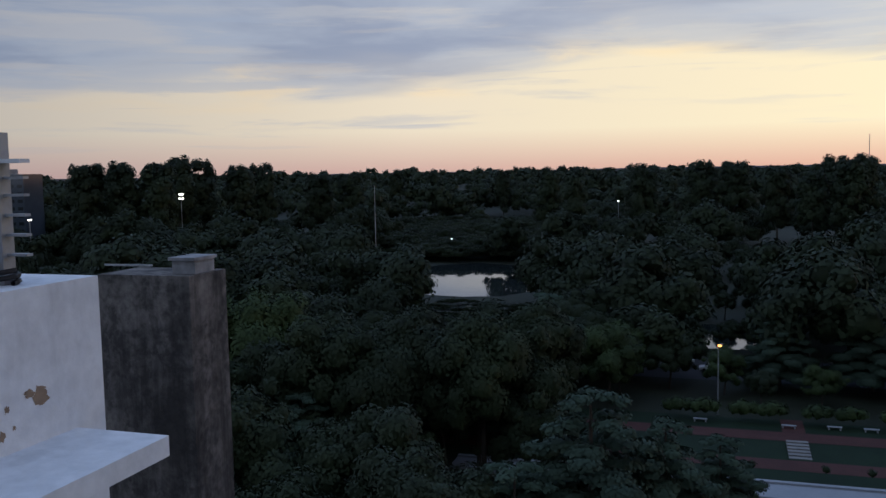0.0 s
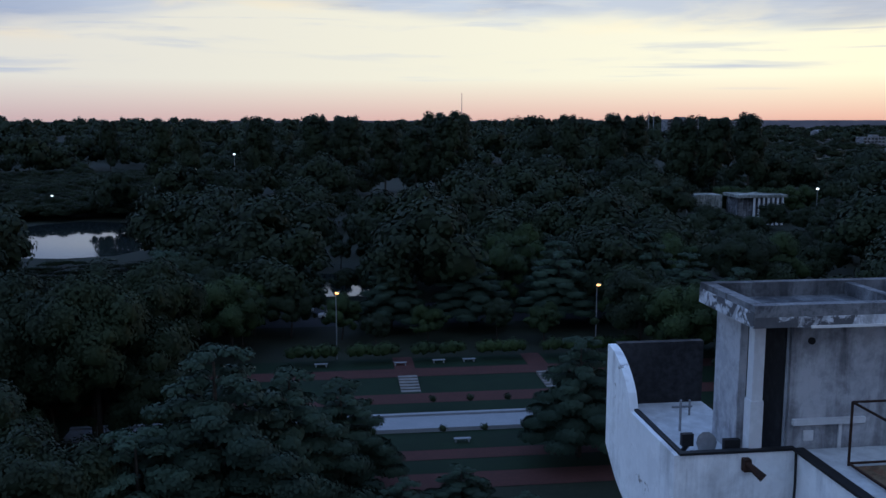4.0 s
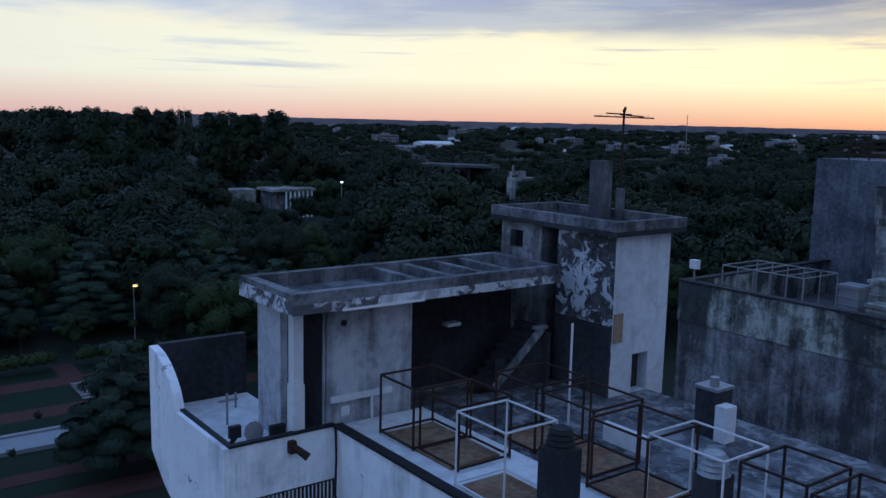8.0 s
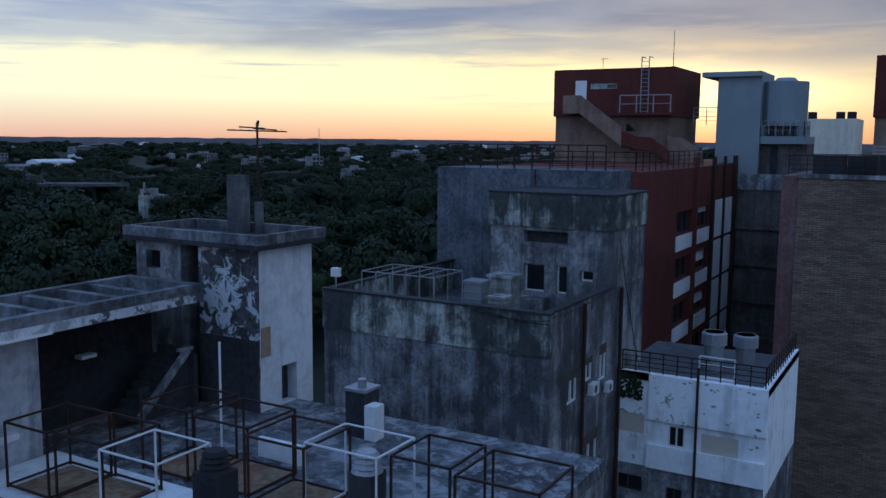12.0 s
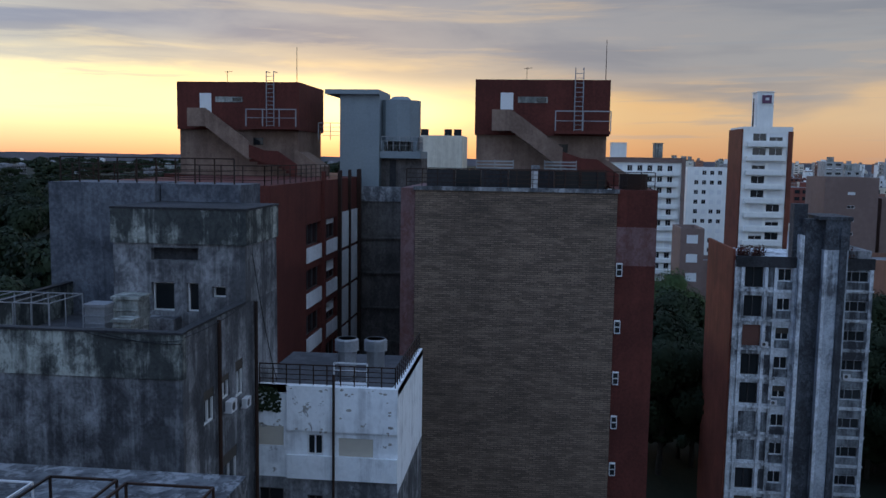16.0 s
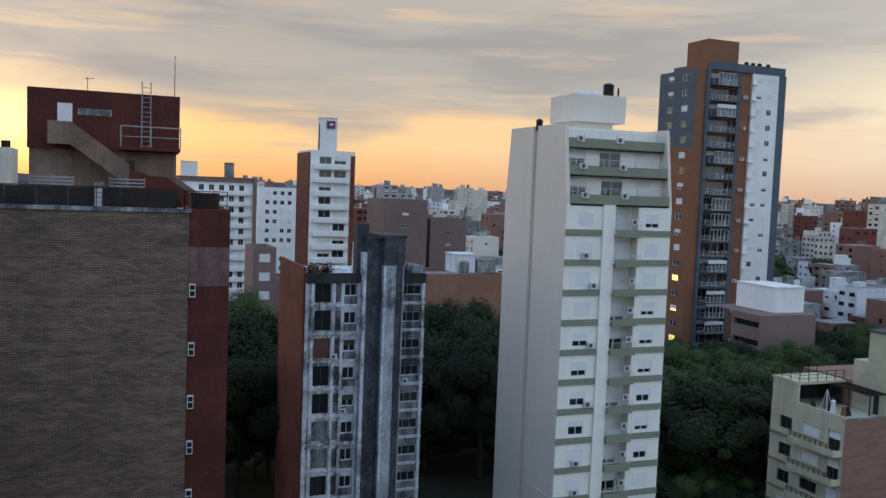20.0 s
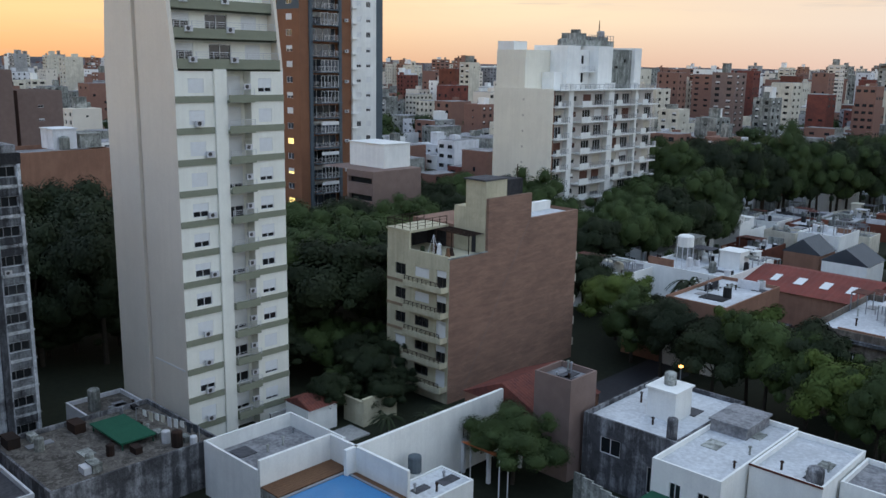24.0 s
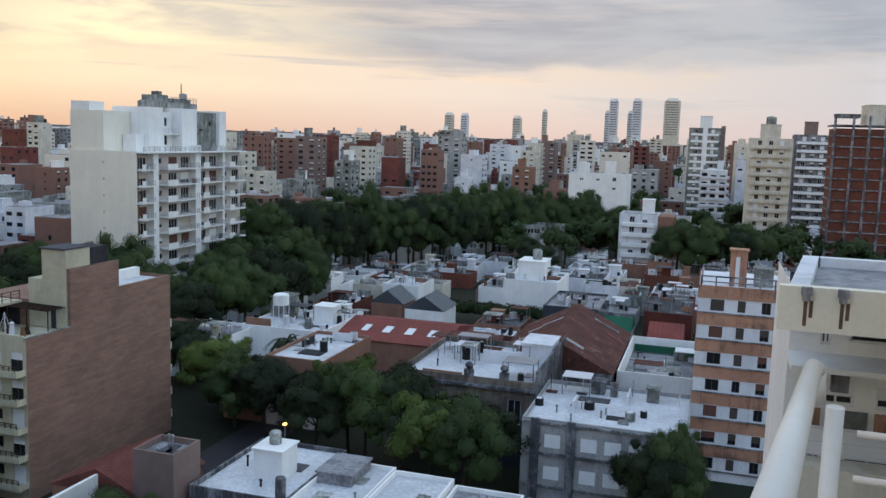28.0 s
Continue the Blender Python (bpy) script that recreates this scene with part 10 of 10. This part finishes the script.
# small roofs and mid-rise blocks that fill the far streets, too many to tell apart
rnd = random.Random(303)
fill = {mt: MB(mt) for mt in ("white_clean", "white_paint", "cream", "concrete_pale", "brick_far", "red_brick_plain", "roof_grey", "tile_red", "beige")}
dark_glass = MB("glass")
tops = MB("roof_grey")
names = list(fill)
weights = [3, 4, 4, 4, 7, 1, 2, 2, 3]
for _ in range(6500):
    yaw = -rnd.uniform(92, 197)
    d = 235 + 1700 * rnd.random() ** 1.2
    x, y = polar(yaw, d)
    if y > -10 or (y > -335 and -62 < x < 122) or (x < 200 and y > -130):
        continue
    tall = rnd.random() < .30 and d > 400
    w, dp = (rnd.uniform(8, 14), rnd.uniform(8, 14)) if tall else (rnd.uniform(5, 12), rnd.uniform(5, 13))
    if any(abs(x - a) < (w + c) / 2 and abs(y - b) < (dp + e) / 2 for a, b, c, e in far_made):
        continue
    z = rnd.uniform(13, 33 if yaw < -125 else 24) if tall else rnd.choice([3.5, 4.5, 6, 7, 8, 9, 11])
    far_made.append((x, y, w, dp))
    b = fill[rnd.choices(names, weights)[0]]
    x0, x1, y0, y1 = x - w / 2, x + w / 2, y - dp / 2, y + dp / 2
    b.box(x0, x1, y0, y1, 0, z)
    tops.box(x0 + .3, x1 - .3, y0 + .3, y1 - .3, z, z + .08)
    if rnd.random() < .5:
        hx, hy = rnd.uniform(x0, x1 - 2.6), rnd.uniform(y0, y1 - 2.6)
        b.box(hx + .1, hx + 2.5, hy + .1, hy + 2.5, z + .09, z + rnd.uniform(1.2, 3.2))
    zz = z - rnd.uniform(2.2, 2.8)
    side = "-x" if x > 0 else "+x"
    both = rnd.random() < .45
    hw, hh, gapw, miss = rnd.uniform(.4, 1.1), rnd.uniform(.8, 1.7), rnd.uniform(2.6, 4.6), rnd.uniform(0, .35)
    while zz > max(.8, z - 20):
        for f in (("+y", side) if both else (rnd.choice(["+y", side]),) if tall else ("+y",)):
            n = max(1, int((w if f == "+y" else dp) / gapw))
            for i in range(n):
                if rnd.random() < miss:
                    continue
                if f == "+y":
                    c = x0 + (i + .5) * w / n
                    dark_glass.poly([(c - hw, y1 + .05, zz), (c + hw, y1 + .05, zz), (c + hw, y1 + .05, zz + hh), (c - hw, y1 + .05, zz + hh)][::-1])
                else:
                    c = y0 + (i + .5) * dp / n
                    xx = x0 - .05 if side == "-x" else x1 + .05
                    dark_glass.poly([(xx, c - hw, zz), (xx, c + hw, zz), (xx, c + hw, zz + hh), (xx, c - hw, zz + hh)])
        zz -= 2.9
far_city = empty("far_city", (200, -700, 0), "dense mix of low roofs and mid-rise blocks", "city", kind="stuff")
for mt, b in fill.items():
    put(far_city, b.add("block", kind="stuff"))
put(far_city, dark_glass.add("window", kind="stuff"))
put(far_city, tops.add("roof", kind="stuff"))

# ---- street and avenue trees ----
rnd = random.Random(8)
ST = "street trees"
for i in range(15):
    f = i / 23
    x, y = 100 - 96 * f, -168 - 140 * f
    for k in (-1, 1, 2.3):
        if k > 2 and i % 3 == 2:
            continue
        tree(rnd.choice(["street", "street", "dark"]), x + k * 5 + rnd.uniform(-2, 2), y + k * 6 + rnd.uniform(-2, 2), rnd.uniform(1.1, 1.35), rnd.uniform(1.1, 1.32), rnd.random() * 6, rnd.randrange(5), group=ST)
for i, (yaw, d, s) in enumerate(((139.6, 128, .8), (141.4, 134, .9), (143.2, 128, .82), (144.6, 137, .95), (146.4, 132, .92), (148.0, 138, .98), (150.0, 143, 1.05), (151.8, 150, 1.12), (149.2, 155, 1.0), (153.6, 158, 1.15))):
    tree(("street", "dark", "street")[i % 3], *polar(-yaw, d), s, 1.12, i * 1.3, i, group=ST)
for (kind, x, y, s, sz) in (("street", 88, -142, 1.0, 1.0), ("street", 84, -150, 1.05, 1.0), ("street", 90, -152, 1.0, 1.0), ("dark", 80, -158, 1.15, 1.05), ("street", 93, -160, 1.05, 1.0), ("street", 78, -146, 1.0, .95), ("street", 75, -150, 1.15, 1.0),
                            ("pale", 57, -92, .95, .85), ("street", 51, -86, .8, .85), ("dark", 46, -84, .85, .9), ("palm", 50, -97, .9, .95), ("pale", 35.5, -83, .85, 1.15), ("street", 32, -79, .8, 1.2), ("dark", 38, -80, .85, .9), ("dark", 28.5, -80.5, .8, 1.15), ("pale", 24.5, -76.5, .78, 1.15), ("dark", 21, -79, .85, .9),
                            ("street", 20.5, -75, .78, 1.1), ("dark", 3.6, -74.0, .6, 1.2), ("street", 1.6, -75, .62, 1.25), ("street", 41.5, -52.5, .75, .75), ("dark", 44, -42.5, .35, .5), ("palm", 52, -53, .55, .5), ("palm", 55, -51, .5, .5), ("palm", 53, -56, .5, .5), ("dark", 59, -54.5, .42, .9), ("dark", 62, -50, .45, .9), ("dark", 64, -56, .6, .8), ("dark", 69, -59, .55, .8), ("dark", 66, -62, .6, .75), ("dark", 61, -57.5, .4, .8),
                            ("dark", 76, -62, 1.35, .86), ("street", 83, -67, 1.4, .88), ("dark", 78, -72, 1.4, .84), ("street", 88, -76, 1.4, .86), ("street", 72, -70, 1.0, .95), ("dark", 90, -60, 1.3, .9), ("street", 95, -70, 1.4, .85), ("street", 84, -56, 1.3, .9), ("dark", 99, -82, 1.3, .9), ("street", 92, -86, 1.2, .9),
                            ("dark", 100, -42, 1.3, 1.2), ("dark", 106, -38, 1.3, 1.2), ("dark", 96, -36.5, 1.1, 1.25), ("dark", 108, -46, 1.3, 1.2), ("dark", 92, -42, 1.2, 1.2), ("dark", 102, -50, 1.3, 1.2), ("dark", 94, -14, 1.3, 1.2), ("dark", 99, -11, 1.2, 1.2), ("dark", 104, -16, 1.3, 1.2), ("dark", 97, -18, 1.1, 1.2), ("dark", 99, -15, .9, .7), ("dark", 101, -20, 1.0, .75), ("dark", 98, -38, 1.0, .72), ("dark", 97, -44, 1.0, .7), ("dark", 99, -49, 1.0, .75), ("dark", 103, -43, 1.1, .8),
                            ("street", 118, -18, 1.3, 1.2), ("street", 140, -34, 1.3, .95), ("street", 150, -38, 1.3, .95), ("street", 27, -262, 1.2, 1.0), ("street", 8, -228, 1.2, 1.0), ("street", 2, -222, 1.3, 1.0), ("dark", -4, -226, 1.3, 1.0), ("street", -9, -230, 1.2, 1.0), ("dark", 40, -205, 1.0, .9), ("dark", 66, -98, .8, .9), ("street", 84, -110, 1.2, 1.0), ("street", 92, -118, 1.2, 1.05)):
    tree(kind, x, y, s, sz, rnd.random() * 6, rnd.randrange(5), group=ST)
for i, (yaw, d, s) in enumerate(((134.6, 122, .9), (136, 128, 1.0), (137.4, 124, .95), (138.4, 133, 1.0), (134, 140, 1.1), (136.6, 146, 1.15), (138.2, 150, 1.1), (135.4, 158, 1.2), (137.4, 166, 1.2), (134.4, 170, 1.1), (139.4, 118, .8), (133.2, 150, 1.0))):
    tree(("street", "dark")[i % 2], *polar(-yaw, d), s, .9, i * 1.9, i, group=ST)
for i, (x, y) in enumerate(((100, -9), (101, -13), (99.5, -17), (101, -21), (99, -33), (99, -37), (97.5, -41), (97, -46), (99, -51), (94, -47), (91, -52), (87, -56), (80, -53), (82, -60), (75, -54), (99.8, -25.5), (100, -29.5))):
    tree("dark", x, y, .8, .62, i * 1.7, i, group=ST)
# far street greenery between the towers
r4 = np.random.default_rng(15)
far = []
shapes_city = [leaf_cloud(r4, *broad_lobes(r4, 11, 5.5, 26, 1.4), 13, .42) for _ in range(6)]
for _ in range(420):
    yaw, d = -r4.uniform(97, 196), 230 + 900 * r4.random() ** 1.5
    x, y = polar(yaw, d)
    if any(abs(x - a) < c / 2 + 3 and abs(y - b) < e / 2 + 3 for a, b, c, e in far_made) or y > -12:
        continue
    s = r4.uniform(.7, 1.25)
    q = shapes_city[int(r4.integers(0, 6))]
    far.append(np.stack([q[..., 0] * s + x, q[..., 1] * s + y, q[..., 2] * s], -1))
tagged(new("city_trees", quads_mesh("city_trees", np.concatenate(far), "leaf")), "street trees scattered through the far city", "trees", kind="stuff")
m = MB("sodium")
m.box(38.0, 38.3, -73.75, -73.45, 5.8, 5.98)
t = empty("street_lamp", (38.15, -73.6, 0), "street lamp glowing among the trees", "street lamp")
put(t, m.add("lamp_glass"))
m = MB("metal_grey")
m.tube((38.15, -73.6, 0), (38.15, -73.6, 5.8), .08, .06, 8)
put(t, m.add("pole"))
for i, (x, y) in enumerate(((44, -96), (43, -110), (48, -120), (70, -66), (66, -62), (74, -80), (80, -88), (44, -135), (48, -143))):
    car(x, y, 90 + 5 * (i % 3), ("car_white", "car_grey", "car_dark")[i % 3], ("white car parked along the street", "grey car parked along the street", "dark car parked along the street")[i % 3])
